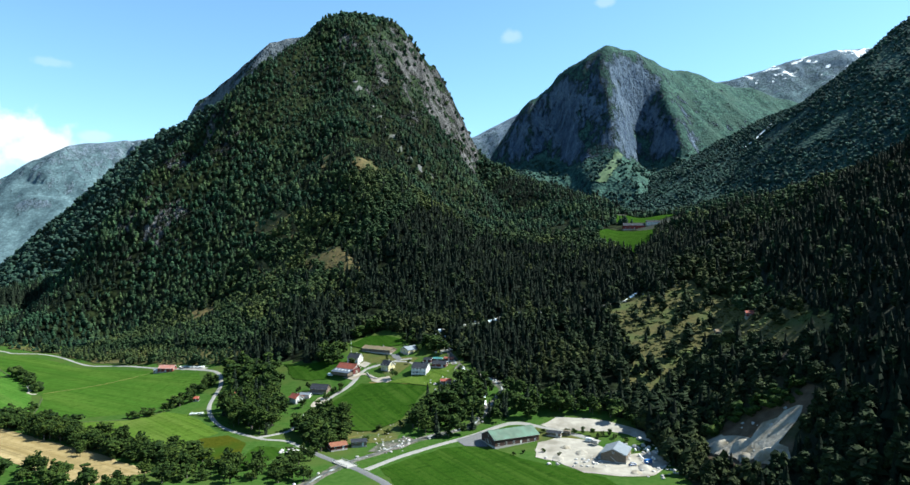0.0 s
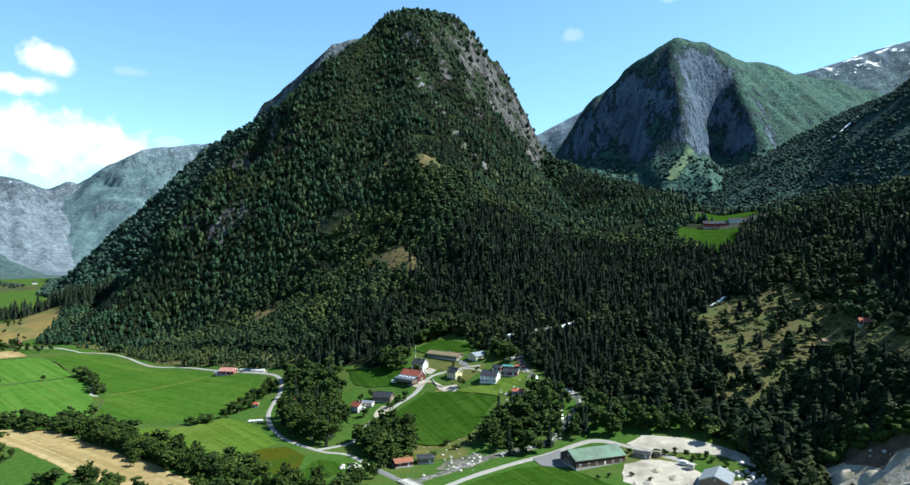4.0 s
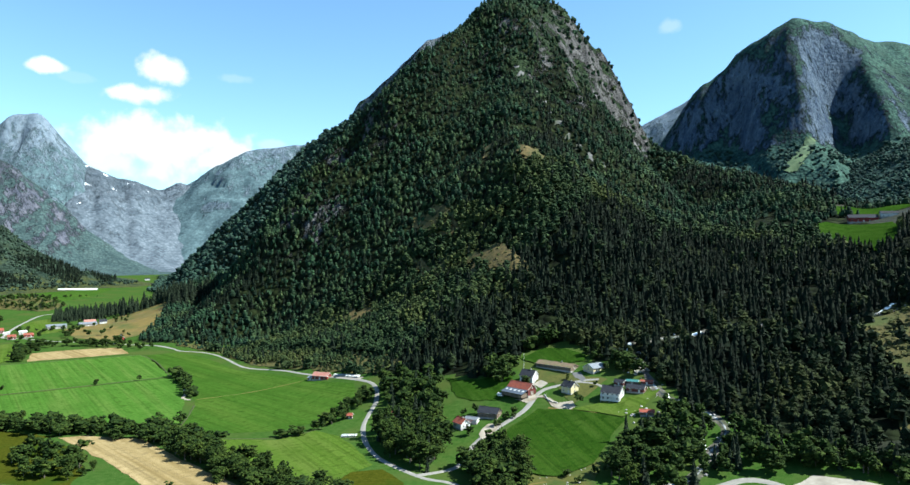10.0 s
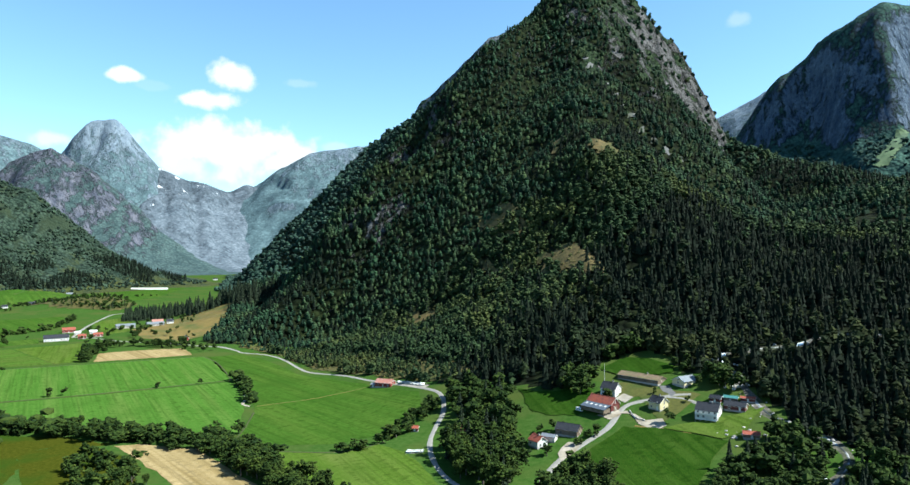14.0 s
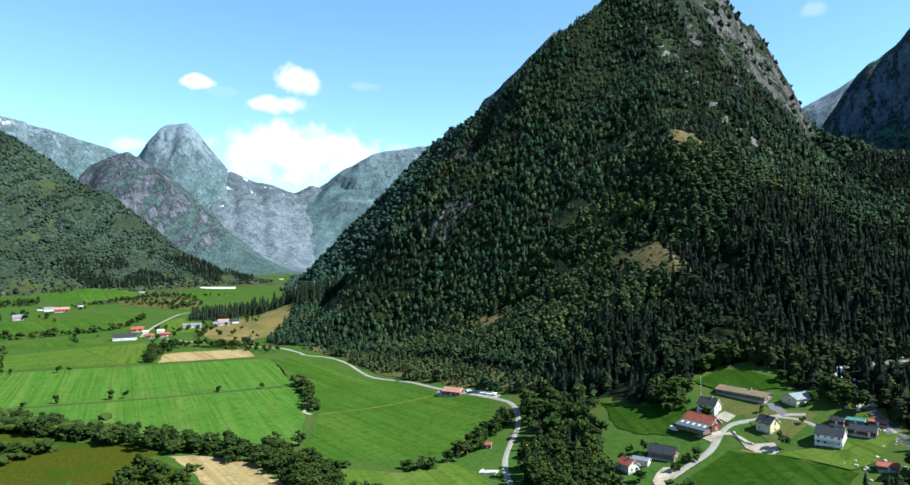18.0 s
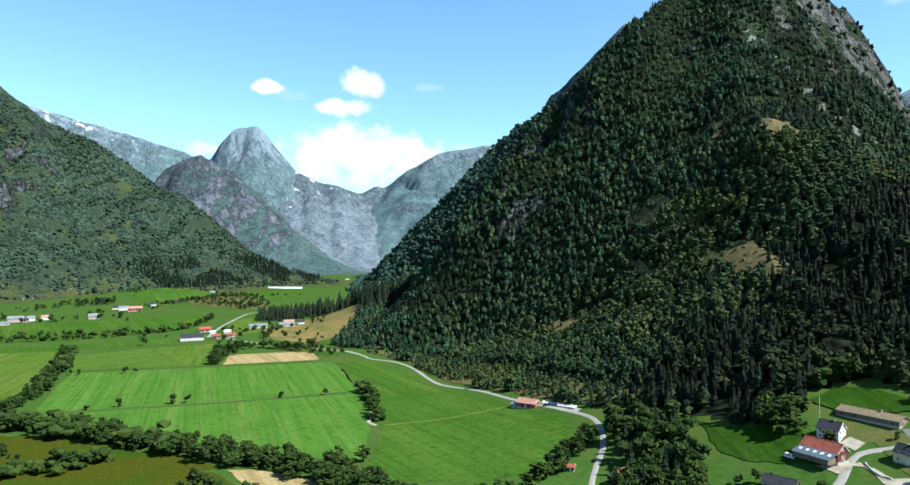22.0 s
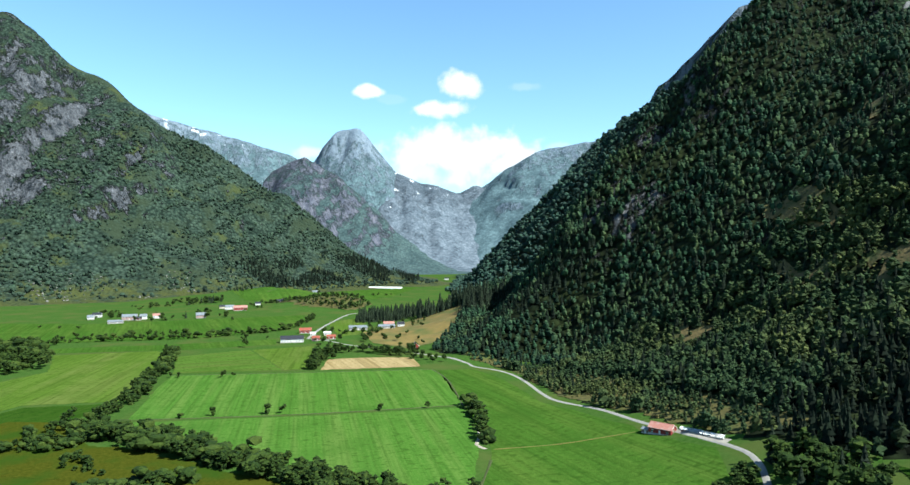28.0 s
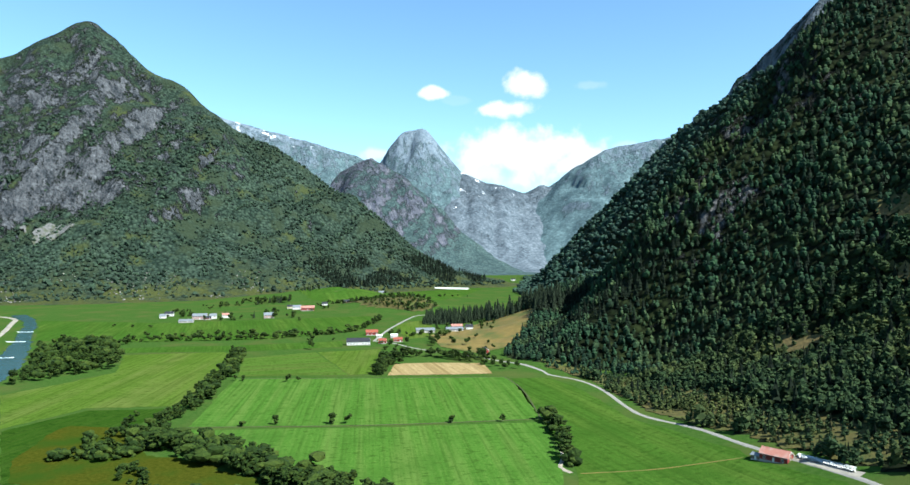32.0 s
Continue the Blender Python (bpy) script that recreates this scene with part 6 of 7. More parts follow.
M_CAR_WHITE = material("white_car_paint", (0.525, 0.532, 0.54), (0.585, 0.593, 0.6), 1.0, 0.25, spec=0.5)
M_CAR_BLUE = material("blue_car_paint", (0.0225, 0.045, 0.105), (0.0375, 0.0675, 0.135), 1.0, 0.25, spec=0.5)


def window(parent, x, y, z, turn, wide=1.1, tall=1.25, trim=None):
    """A framed window standing a little proud of the wall."""
    w = part("window", box(wide + 0.24, 0.08, tall + 0.24, 0, 0, -0.12), trim or M_WHITE, parent, at=pose(x, y, z, 0, 0, turn))
    part("pane", box(wide, 0.05, tall, 0, -0.035, 0), M_GLASS, w)
    part("glazing_bar", box(0.07, 0.05, tall, 0, -0.055, 0), trim or M_WHITE, w)
    return w


def house(name, label, x, y, turn, length, width, eave, top, wall, roof, category="house", fronts=3, gables=1, storeys=1, chimney=True, trim=None, group="", door=True, plinth=0.5, big_door=False):
    """A building with a pitched roof: its long side runs along turn (degrees), its front looks towards -y before turning."""
    ground = min(height_at(x + dx, y + dy) for dx in (-width / 3, width / 3) for dy in (-width / 3, width / 3))
    root = tagged(new(name, None), label, category, group)
    root.matrix_basis = pose(x, y, ground, 0, 0, turn)
    part("foundation", box(length + 0.1, width + 0.1, plinth + 2.0, 0, 0, -1.6), M_GREY_WALL, root)
    body = part("wall", gabled(length, width, eave, top), wall, root, at=pose(0, 0, plinth - 0.1))
    for side in (-1, 1):
        slab = part("roof", slope(length, width, eave, top, side), roof, root, at=pose(0, 0, plinth - 0.1))
        rise_, run = top - eave, width / 2
        ang = math.degrees(math.atan2(rise_, run))
        part("gutter", box(length + 0.9, 0.12, 0.12, 0, side * (run + 0.5), eave - 0.45 * rise_ / run - 0.08), M_STEEL, slab)
    part("ridge_cap", box(length + 0.9, 0.3, 0.1, 0, 0, top + 0.16), roof, root, at=pose(0, 0, plinth - 0.1))
    for end in (-1, 1):
        for side in (-1, 1):
            rise_, run = top - eave, width / 2
            ang = math.degrees(math.atan2(rise_, run))
            long_ = math.hypot(rise_, run) + 0.5
            part("barge_board", box(0.06, long_, 0.24, 0, 0, -0.24), trim or M_WHITE, root,
                 at=pose(end * (length / 2 + 0.47), side * (run / 2 + 0.12), plinth - 0.1 + (eave + top) / 2 - 0.05, -side * ang, 0, 0))
    for s in range(storeys):
        z = plinth + 0.9 + 2.6 * s
        for side, t in ((-1, 0), (1, 180)):
            for i in range(fronts):
                px = (i - (fronts - 1) / 2) * length / max(fronts, 1)
                if door and s == 0 and side == -1 and i == fronts // 2:
                    d = part("door", box(1.0, 0.09, 2.05, 0, 0, -0.75), trim or M_WHITE, root, at=pose(px, -width / 2 - 0.02, z, 0, 0, 0))
                    part("door_handle", box(0.05, 0.06, 0.16, 0.36, -0.07, 0.2), M_STEEL, d)
                else:
                    window(root, px, side * (width / 2 + 0.02), z, t, trim=trim)
        for end, t in ((-1, 270), (1, 90)):
            for i in range(gables):
                py = (i - (gables - 1) / 2) * width / max(gables, 1) * 0.8
                window(root, end * (length / 2 + 0.02), py, z, t, trim=trim)
    if gables and top - eave > 2:
        for end, t in ((-1, 270), (1, 90)):
            window(root, end * (length / 2 + 0.02), 0, plinth + eave + 0.2, t, 0.8, 0.9, trim)
    if big_door:
        for end, t in ((-1, 270), (1, 90)):
            d = part("barn_door", box(3.2, 0.12, 3.2), M_TIMBER, root, at=pose(end * (length / 2 + 0.03), 0, plinth - 0.1, 0, 0, t))
            part("cross_brace", box(4.2, 0.06, 0.16, 0, 0, 0), M_WHITE, d, at=pose(0, -0.09, 1.55, 0, 42, 0))
    if chimney:
        c = part("chimney", box(0.7, 0.7, 1.7, length * 0.15, 0, top - 0.5), M_GREY_WALL, root, at=pose(0, 0, plinth - 0.1))
        part("chimney_cap", box(0.9, 0.9, 0.12, length * 0.15, 0, top + 1.2), M_SLATE, c)
    return root


# the hamlet
yellow = house("house_yellow", "small cream-yellow house with a black slate roof", -54.5, 553, -38, 8.4, 7.6, 4.6, 7.6, M_CREAM, M_SLATE, fronts=2, storeys=2)
house("house_white", "old white wooden farmhouse with a slate roof", -84, 573, -22, 10, 8.6, 5.2, 8.6, M_WHITE, M_SLATE, fronts=3, gables=2, storeys=2)
lean_barn = house("barn_leanto", "dark red barn with red tiles and a grey lean-to", -87, 556, -33, 18, 8.4, 4.6, 8.0, M_DARK_RED, M_TILE_RED, "barn", 2, 1, 1, False, door=False, big_door=True)
part("lean_to", box(17, 6.2, 2.6, 0, -7.2, 0.2), M_TIMBER, lean_barn)
shed_roof = part("lean_to_roof", box(18.6, 7.6, 0.16), M_SHEET_BLUE, lean_barn, at=pose(0, -7.4, 3.75, 17, 0, 0))
for k in range(5):
    part("skylight", box(1.3, 1.7, 0.06, -7 + 3.5 * k, 0.4, 0.16), M_WHITE, shed_roof)
for k in range(5):
    part("support_post", box(0.2, 0.2, 2.7, -8.4 + 4.2 * k, -10.6, 0.0), M_TIMBER, lean_barn)
house("barn_turf", "long low brown timber barn with a dry turf roof", -66, 592, -30, 30, 10, 2.9, 4.9, M_TIMBER, M_TURF, "barn", 5, 1, 1, True, trim=M_TIMBER, big_door=True)
house("garage", "garage with a grey sheet roof and cream walls", -39, 583, 48, 12.5, 9.5, 2.8, 5.2, M_CREAM, M_SHEET_GREY, "garage", 2, 1, 1, False)
modern = house("house_modern", "white two-storey house with balconies and dark roof", -27, 540, -17, 12, 10, 5.2, 8.6, M_WHITE, M_SLATE, fronts=4, gables=2, storeys=2)
for k in range(2):
    b = part("balcony", box(11.6, 1.7, 0.16, 0, -5.85, 0.6 + 2.6 * k), M_WHITE, modern)
    part("railing", box(11.6, 0.08, 0.95, 0, -6.66, 0.76 + 2.6 * k), M_WHITE, b)
    for j in range(5):
        part("post", box(0.14, 0.14, 2.5, -5.6 + 2.8 * j, -6.6, -1.9 + 2.6 * k), M_WHITE, b)
house("shed_red", "dark red shed with a black sheet roof", -12, 547, -20, 11.5, 6.6, 2.8, 4.6, M_DARK_RED, M_SLATE, "shed", 2, 1, 1, False, big_door=True)
house("shed_small", "small dark red wooden shed", -22, 557, -25, 6.5, 4.6, 2.4, 3.8, M_DARK_RED, M_SLATE, "shed", 1, 0, 1, False)
house("shed_teal", "low shed under a teal sheet roof", -14, 557, -15, 7.5, 4.4, 2.2, 3.0, M_TIMBER, M_TEAL, "shed", 1, 0, 1, False)
house("carport_red", "low carport with a bright red roof", -5, 555, -8, 7.5, 3.6, 2.2, 2.9, M_DARK_RED, M_TILE_RED, "carport", 1, 0, 1, False)
house("barn_grey", "old timber barn with a black roof", -104, 527, -14, 13.5, 8, 3.6, 6.4, M_TIMBER, M_SLATE, "barn", 2, 1, 1, False, trim=M_TIMBER, big_door=True)
house("house_small_white", "small white house with a red tiled roof", -119.5, 513, -42, 8.5, 7, 3.6, 6.2, M_WHITE, M_TILE_RED, fronts=2, gables=2)
house("annex", "low white annex with a grey roof", -114, 519, -12, 8, 4.4, 2.8, 3.9, M_WHITE, M_SHEET_GREY, "annex", 2, 0, 1, False)
house("house_copse", "timber house with a red roof between trees", -173, 527, 62, 12, 8, 3.6, 7.0, M_TIMBER, M_TILE_RED, fronts=3, gables=1)
house("house_copse_wing", "low red-roofed wing of the timber house", -166, 531, -20, 7, 6, 3.0, 5.4, M_TIMBER, M_TILE_RED, "annex", 1, 1, 1, False)
house("roadside_hut", "tiny dark red hut among bushes", -203, 535, 10, 4, 3.2, 2.2, 3.4, M_DARK_RED, M_TILE_RED, "hut", 1, 0, 1, False)
house("hut_red_roof", "small hut with a bright red sheet roof", -7, 517, 0, 8, 4.5, 2.2, 3.4, M_TIMBER, M_TILE_RED, "hut", 1, 0, 1, False)
house("shed_rust", "shed with a rust-red sheet roof", -71, 411, 28, 10, 7.5, 2.6, 3.9, M_DARK_RED, M_RUST, "shed", 2, 0, 1, False)
house("shed_pale", "low dark shed with a white-edged flat roof", -59, 418, 10, 9, 7, 2.9, 3.3, M_TIMBER, M_SLATE, "shed", 2, 0, 1, False)
# the barns by the road and at the plant
barn = house("barn_field", "red field barn with a pale red tiled roof", -269, 638, -5, 14, 8, 3.5, 6.0, M_RED, M_TILE_PALE, "barn", 3, 1, 1, False, big_door=True)
house("barn_field_shed", "small dark lean shed beside the field barn", -278.5, 638, -5, 4.5, 5, 2.4, 3.2, M_TIMBER, M_SHEET_GREY, "shed", 1, 0, 1, False)
house("barn_green", "long brown hall with a green sheet roof", 34, 423, 25.6, 31, 17, 4.4, 8.0, M_BROWN, M_SHEET_GREEN, "hall", 6, 2, 1, False, big_door=True)
house("plant_shed", "open workshop with a grey sheet roof", 92, 391, 66, 17, 14, 4.6, 7.4, M_TIMBER, M_SHEET_GREY, "workshop", 3, 1, 1, False, big_door=True)
house("plant_hut", "dark storage hut beside the gravel road", 62, 428, -25, 9, 4, 2.3, 3.0, M_TIMBER, M_SLATE, "hut", 2, 0, 1, False)
# the hill farm and the cabins
house("hill_barn", "long red barn on the hill farm", 240, 915, -4, 28, 11, 5.0, 8.4, M_RED, M_SLATE, "barn", 5, 1, 1, False, big_door=True)
house("hill_house", "white farm building beside the red barn", 265, 912, -4, 17, 8, 4.0, 6.2, M_WHITE, M_SLATE, "house", 4, 1, 1, True)
house("cabin_red", "small red cabin with a red roof on the slope", 222, 508, -12, 10.5, 6, 2.6, 4.6, M_DARK_RED, M_TILE_RED, "cabin", 2, 1)
house("cabin_brown", "weathered brown hut on the slope", 202, 521, -5, 6.5, 4.6, 2.3, 3.8, M_TIMBER, M_TURF, "hut", 1, 0, 1, False)
# the far farms
FAR = "farms across the valley"
house("barn_long", "long barn, white below and red above, dark roof", -803, 806, 50, 28, 10, 4.2, 8.0, M_WHITE, M_SLATE, "barn", 8, 1, 1, False, group=FAR, big_door=True)
for name, label, x, y, turn, l, w, e, t, wall, roof, cat in (
        ("barn_red_far", "red barn with a red roof by the road bend", -863, 880, 48, 16, 9, 4, 7, M_RED, M_TILE_RED, "barn"),
        ("house_red_far", "small red house with a red roof", -790, 834, 40, 9, 7, 3.4, 5.8, M_RED, M_TILE_RED, "house"),
        ("shed_red_far", "red shed beside the road", -787, 857, 50, 11, 7, 3.2, 5.2, M_RED, M_TILE_RED, "shed"),
        ("store_white_far", "white rounded farm store", -820, 881, 50, 9, 8, 3.2, 4.8, M_WHITE, M_WHITE, "store"),
        ("store_white_small", "small white farm store by the junction", -832, 866, 50, 7, 6, 3.0, 4.4, M_WHITE, M_WHITE, "store"),
        ("hall_grey", "long farm hall with a pale grey roof", -830, 950, 50, 26, 13, 3.6, 6.0, M_GREY_WALL, M_SHEET_GREY, "hall"),
        ("farm_hall_far", "second farm hall with a pale grey roof", -806, 985, 50, 24, 12, 3.6, 6.0, M_GREY_WALL, M_SHEET_GREY, "hall"),
        ("house_gable", "red house with a white gable under the slope", -638, 848, -20, 8.5, 8, 3.6, 7.0, M_RED, M_SLATE, "house"),
        ("house_slope", "white house at the foot of the dry slope", -800, 1010, 50, 10, 8, 4, 7, M_WHITE, M_SLATE, "house"),
        ("barn_pinkish", "faded pink barn near the dry slope", -826, 1012, 50, 16, 9, 4, 6.6, M_PINK, M_TILE_PALE, "barn"),
        ("farm_barn_pink", "faded pink barn with a grey roof", -1243, 830, 55, 23, 11, 6, 9.5, M_PINK, M_SHEET_GREY, "barn"),
        ("farm_house_low", "low house with a blue-grey roof", -1211, 790, 55, 22, 9, 3, 5.0, M_GREY_WALL, M_SHEET_GREY, "house"),
        ("farm_house_a", "white farmhouse with a dark roof", -1337, 822, 55, 14, 9, 4.6, 7.8, M_WHITE, M_SLATE, "house"),
        ("farm_house_b", "white farmhouse among shrubs", -1308, 797, 55, 10, 8, 4.0, 7.0, M_WHITE, M_SHEET_GREY, "house"),
        ("farm_house_c", "tall white house with a grey roof", -1236, 850, 55, 11, 9, 5.2, 8.4, M_WHITE, M_SHEET_GREY, "house"),
        ("farm_house_d", "square white house with a pale roof", -1234, 872, 55, 11, 9, 4.8, 7.8, M_WHITE, M_TILE_PALE, "house"),
        ("farm_shed_dark", "dark red shed between the farmhouses", -1230, 838, 55, 9, 7, 3.4, 5.4, M_DARK_RED, M_SLATE, "shed"),
        ("farm_house_e", "pale pink house with a grey hipped roof", -1176, 920, 55, 16, 11, 5.0, 9.0, M_PINK, M_SHEET_GREY, "house"),
        ("farm_barn_red", "large red barn with a faded red roof", -1240, 1046, 55, 25, 12, 5.6, 9.0, M_RED, M_TILE_PALE, "barn"),
        ("farm_house_f", "white house beside the large red barn", -1276, 1047, 55, 16, 10, 5.0, 8.2, M_WHITE, M_SHEET_GREY, "house"),
        ("farm_house_g", "small yellowish house above the field", -1309, 1053, 55, 10, 8, 4.0, 6.8, M_CREAM, M_SLATE, "house"),
        ("farm_house_h", "small white house with a black roof", -1300, 1132, 55, 11, 8, 4.0, 6.8, M_WHITE, M_SLATE, "house"),
        ("farm_house_i", "dark red house with a white gable", -1258, 1158, 55, 18, 10, 4.6, 8.6, M_DARK_RED, M_SLATE, "house"),
        ("far_house_a", "tiny white house far up the valley", -1512, 1437, 45, 14, 9, 4.4, 7.4, M_WHITE, M_SHEET_GREY, "house"),
        ("far_house_b", "tiny white house beside a field", -1509, 1475, 45, 14, 9, 4.4, 7.4, M_WHITE, M_SHEET_GREY, "house"),
        ("far_house_c", "white house in the distant valley", -1760, 2230, 45, 16, 10, 5, 8, M_WHITE, M_SHEET_GREY, "house"),
        ("far_house_d", "white house in the distant fields", -1720, 2330, 45, 16, 10, 5, 8, M_WHITE, M_SLATE, "house")):
    house(name, label, x, y, turn, l, w, e, t, wall, roof, cat, max(2, int(l / 4.5)), 1, 1 if e < 4.5 else 2, "house" in name, group=FAR)
for x, y, l in ((-1517, 1762, 105), (-1627, 1729, 14)):
    t = tagged(new("plastic_tunnel", None), "long white plastic-covered silage heap in the field", "silage", FAR)
    t.matrix_basis = pose(x, y, 0, 0, 0, 24)
    bm = bmesh.new()
    bmesh.ops.create_cone(bm, segments=16, radius1=5, radius2=5, depth=l, matrix=pose(0, 0, 0, 0, 90, 0))
    bmesh.ops.bisect_plane(bm, geom=bm.verts[:] + bm.edges[:] + bm.faces[:], plane_co=(0, 0, -0.3), plane_no=(0, 0, -1), clear_outer=True)
    part("cover", bm, M_PLASTIC, t)


# ---------------------------------------------------------------- loose things
def bale_model():
    bm = bmesh.new()
    bmesh.ops.create_cone(bm, segments=14, radius1=0.62, radius2=0.62, depth=1.25, matrix=pose(0, 0, 0.6, 90, 0, 0))
    bmesh.ops.bevel(bm, geom=[e for e in bm.edges if len(e.link_faces) == 2 and e.calc_face_angle() > 1], offset=0.12, segments=2, affect="EDGES")
    me = bpy.data.meshes.new("silage_bale")
    bm.to_mesh(me)
    bm.free()
    me.materials.append(M_PLASTIC)
    return tagged(new("silage_bale", me), "round silage bale wrapped in white plastic", "bale", "white bales")


bale = bale_model()
bale.matrix_basis = pose(-259, 641, height_at(-259, 641))
for i in range(1, 78):
    r, k = i % 3, i // 3
    x, y = -260 + 1.15 * k + dice.uniform(-0.2, 0.2), 641.5 - 0.62 * k + 1.5 * r
    copy_thing(bale, pose(x, y, height_at(x, y) + (0.0 if r < 2 else -0.05), 0, 0, dice.uniform(-20, 20)))
for i in range(22):
    x, y = -192.5 + 1.35 * (i % 7) + dice.uniform(-0.1, 0.1), 494.5 + 1.4 * (i // 7) + 0.4 * (i % 7)
    copy_thing(bale, pose(x, y, height_at(x, y), 0, 0, 25 + dice.uniform(-8, 8)))


def rock_mesh(k):
    bm = bmesh.new()
    bmesh.ops.create_icosphere(bm, subdivisions=2, radius=1)
    for v in bm.verts:
        v.co *= 1 + 0.35 * noise.noise(v.co * 1.3 + Vector((k * 7.1, 0, 0)))
        v.co.z *= 0.7
    me = bpy.data.meshes.new("boulder")
    bm.to_mesh(me)
    bm.free()
    me.materials.append(M_STONE)
    return me


ROCKS = [rock_mesh(k) for k in range(4)]


def boulders(cx, cy, sx, sy, count, size, group, label):
    for _ in range(count):
        x, y = cx + dice.normal() * sx, cy + dice.normal() * sy
        o = tagged(new("boulder", ROCKS[int(dice.integers(4))]), label, "boulder", group)
        s = size * dice.uniform(0.5, 1.5)
        o.matrix_basis = pose(x, y, height_at(x, y) + 0.25 * s, dice.uniform(-20, 20), 0, dice.uniform(0, 360)) @ Matrix.Diagonal((s, s * dice.uniform(0.7, 1.1), s, 1))


boulders(-97, 407, 3.5, 2.0, 22, 1.0, "boulder heap by the road", "pale angular boulder in a heap beside the road")
boulders(75, 383, 10, 5, 44, 0.9, "boulders in the gravel yard", "pale quarried boulder lying in the gravel yard")
boulders(111, 403, 7, 6, 34, 1.1, "boulders in the gravel yard", "pale quarried boulder lying in the gravel yard")
boulders(110, 372, 8, 7, 30, 0.8, "boulders in the gravel yard", "pale quarried boulder lying in the gravel yard")
boulders(156, 358, 10, 12, 24, 1.0, "boulders in the quarry", "grey boulder in the raw quarry slope")
for i, (x, y) in enumerate(curve(STREAM, 7.0)):
    boulders(x, y, 3.2, 3.2, 1, 0.9, "boulders in the stream", "grey water-worn boulder beside the stream")
boulders(-14, 518, 5, 4, 16, 0.8, "boulders below the hamlet", "pale boulder in a stony bank")
boulders(-10, 592, 4, 8, 14, 1.2, "boulders in the stream", "grey water-worn boulder beside the stream")
boulders(-8, 573, 4, 1.5, 10, 1.2, "white stone heap", "chalk-white boulder beside the drive")

wall_ = tagged(new("stone_wall", None), "low curved dry stone wall beside the road", "stone wall")
for i, (x, y) in enumerate(curve([(-71, 550), (-69, 545), (-66.5, 541), (-62, 538)], 0.9)):
    for k in range(2):
        o = new("stone", ROCKS[(i + k) % 4])
        o.parent = wall_
        o.matrix_basis = pose(x + 0.1 * (k % 2), y, height_at(x, y) + 0.25 + 0.5 * k, 0, 0, 37 * i) @ Matrix.Diagonal((0.55, 0.45, 0.45, 1))
patch("yard_dirt", [(-79, 548), (-73, 551), (-65, 535), (-56, 526), (-49, 532), (-52, 540), (-61, 539), (-68, 547)], M_SAND, "bare sandy yard below the stone wall", "yard", 0.3, 0.8, 4)
M_LAWN = material("dry_lawn", (0.035, 0.0412, 0.00588), (0.0665, 0.0665, 0.0118), 0.5, bump=0.15, bump_scale=1.2, broad=(0.0266, 0.0466, 0.00462), broad_scale=0.06)
patch("plant_verge", [(45, 438), (53, 441), (66, 432), (80, 421), (86, 412), (81, 421), (63, 425), (50, 418)], M_LAWN, "rough dry ground beside the gravel road", "slope", 0.16, 2, 4)
patch("meadow_copse", [(-150, 596), (-124, 584), (-98, 585), (-94, 566), (-100, 548), (-122, 553), (-132, 560)], M_FIELD_FRONT, "fresh green meadow between copse and hamlet", "field", 0.4, 2, 4)
patch("lawn_yellow_house", [(-67, 570), (-55, 577), (-30, 567), (-40, 550), (-52, 535), (-59, 551)], M_LAWN, "dry yellowish lawn round the yellow house", "lawn", 0.22, 1, 4)
patch("lawn_slope", [(-51, 529), (-38, 533), (-11, 541), (3, 548), (-11, 521), (-21, 515), (-39, 524)], M_FIELD_PALE, "sunlit grassy bank below the modern house", "lawn", 0.55, 1, 4)
patch("garden_white_house", [(-91, 581), (-79, 589), (-55, 583), (-57, 571), (-76, 567)], M_LAWN, "rough dry garden behind the white house", "lawn", 0.22, 1, 4)
patch("yard_barn_grey", [(-107, 503), (-103, 516), (-95, 516), (-98, 503), (-103, 494)], M_SAND, "worn dirt yard beside the old timber barn", "yard", 0.34, 1, 4)
patch("rough_bank", [(-76, 447), (-62, 446), (-46, 458), (-33, 466), (-38, 426), (-62, 422), (-79, 431)], M_LAWN, "rough dry bank above the bridge", "slope", 0.22, 2, 4)
patch("stony_bank", [(-49, 419), (-31, 435), (-24, 425), (-39, 402), (-53, 405)], M_STREAM_BED, "stony bank of the mountain stream", "stream bed", 0.26, 2, 4)
strip("footpath", [(-60, 439), (-69, 433), (-76, 417), (-82, 408)], 1.8, M_HAY, "pale trodden path beside the sheds", "path", 0.32)
boulders(-37, 420, 6, 8, 30, 0.8, "boulders in the stream", "grey water-worn boulder beside the stream")
boulders(-6, 536, 4, 2.5, 9, 0.5, "boulders below the hamlet", "pale boulder in a stony bank")
for k in range(26):
    x, y = -68 + 26 * dice.random(), 425 + 36 * dice.random()
    boulders(x, y, 0.5, 0.5, 1, 0.45, "boulders on the rough bank", "small pale boulder in rough grass")
patch("yard_white_house", [(-81, 567), (-76, 573), (-70, 568), (-74, 561)], M_GRAVEL, "gravel yard in front of the white house", "yard", 0.3, 0.8, 4)
patch("yard_solar_barn", [(-90, 547), (-82, 541), (-76, 546), (-77, 552), (-84, 548)], M_SAND, "bare ground beside the barn", "yard", 0.3, 0.8, 4)
strip("footpath", [(-67, 533), (-56, 529), (-45, 527), (-34, 520), (-20, 513)], 1.8, M_HAY, "pale trodden path above the meadow", "path", 0.25)
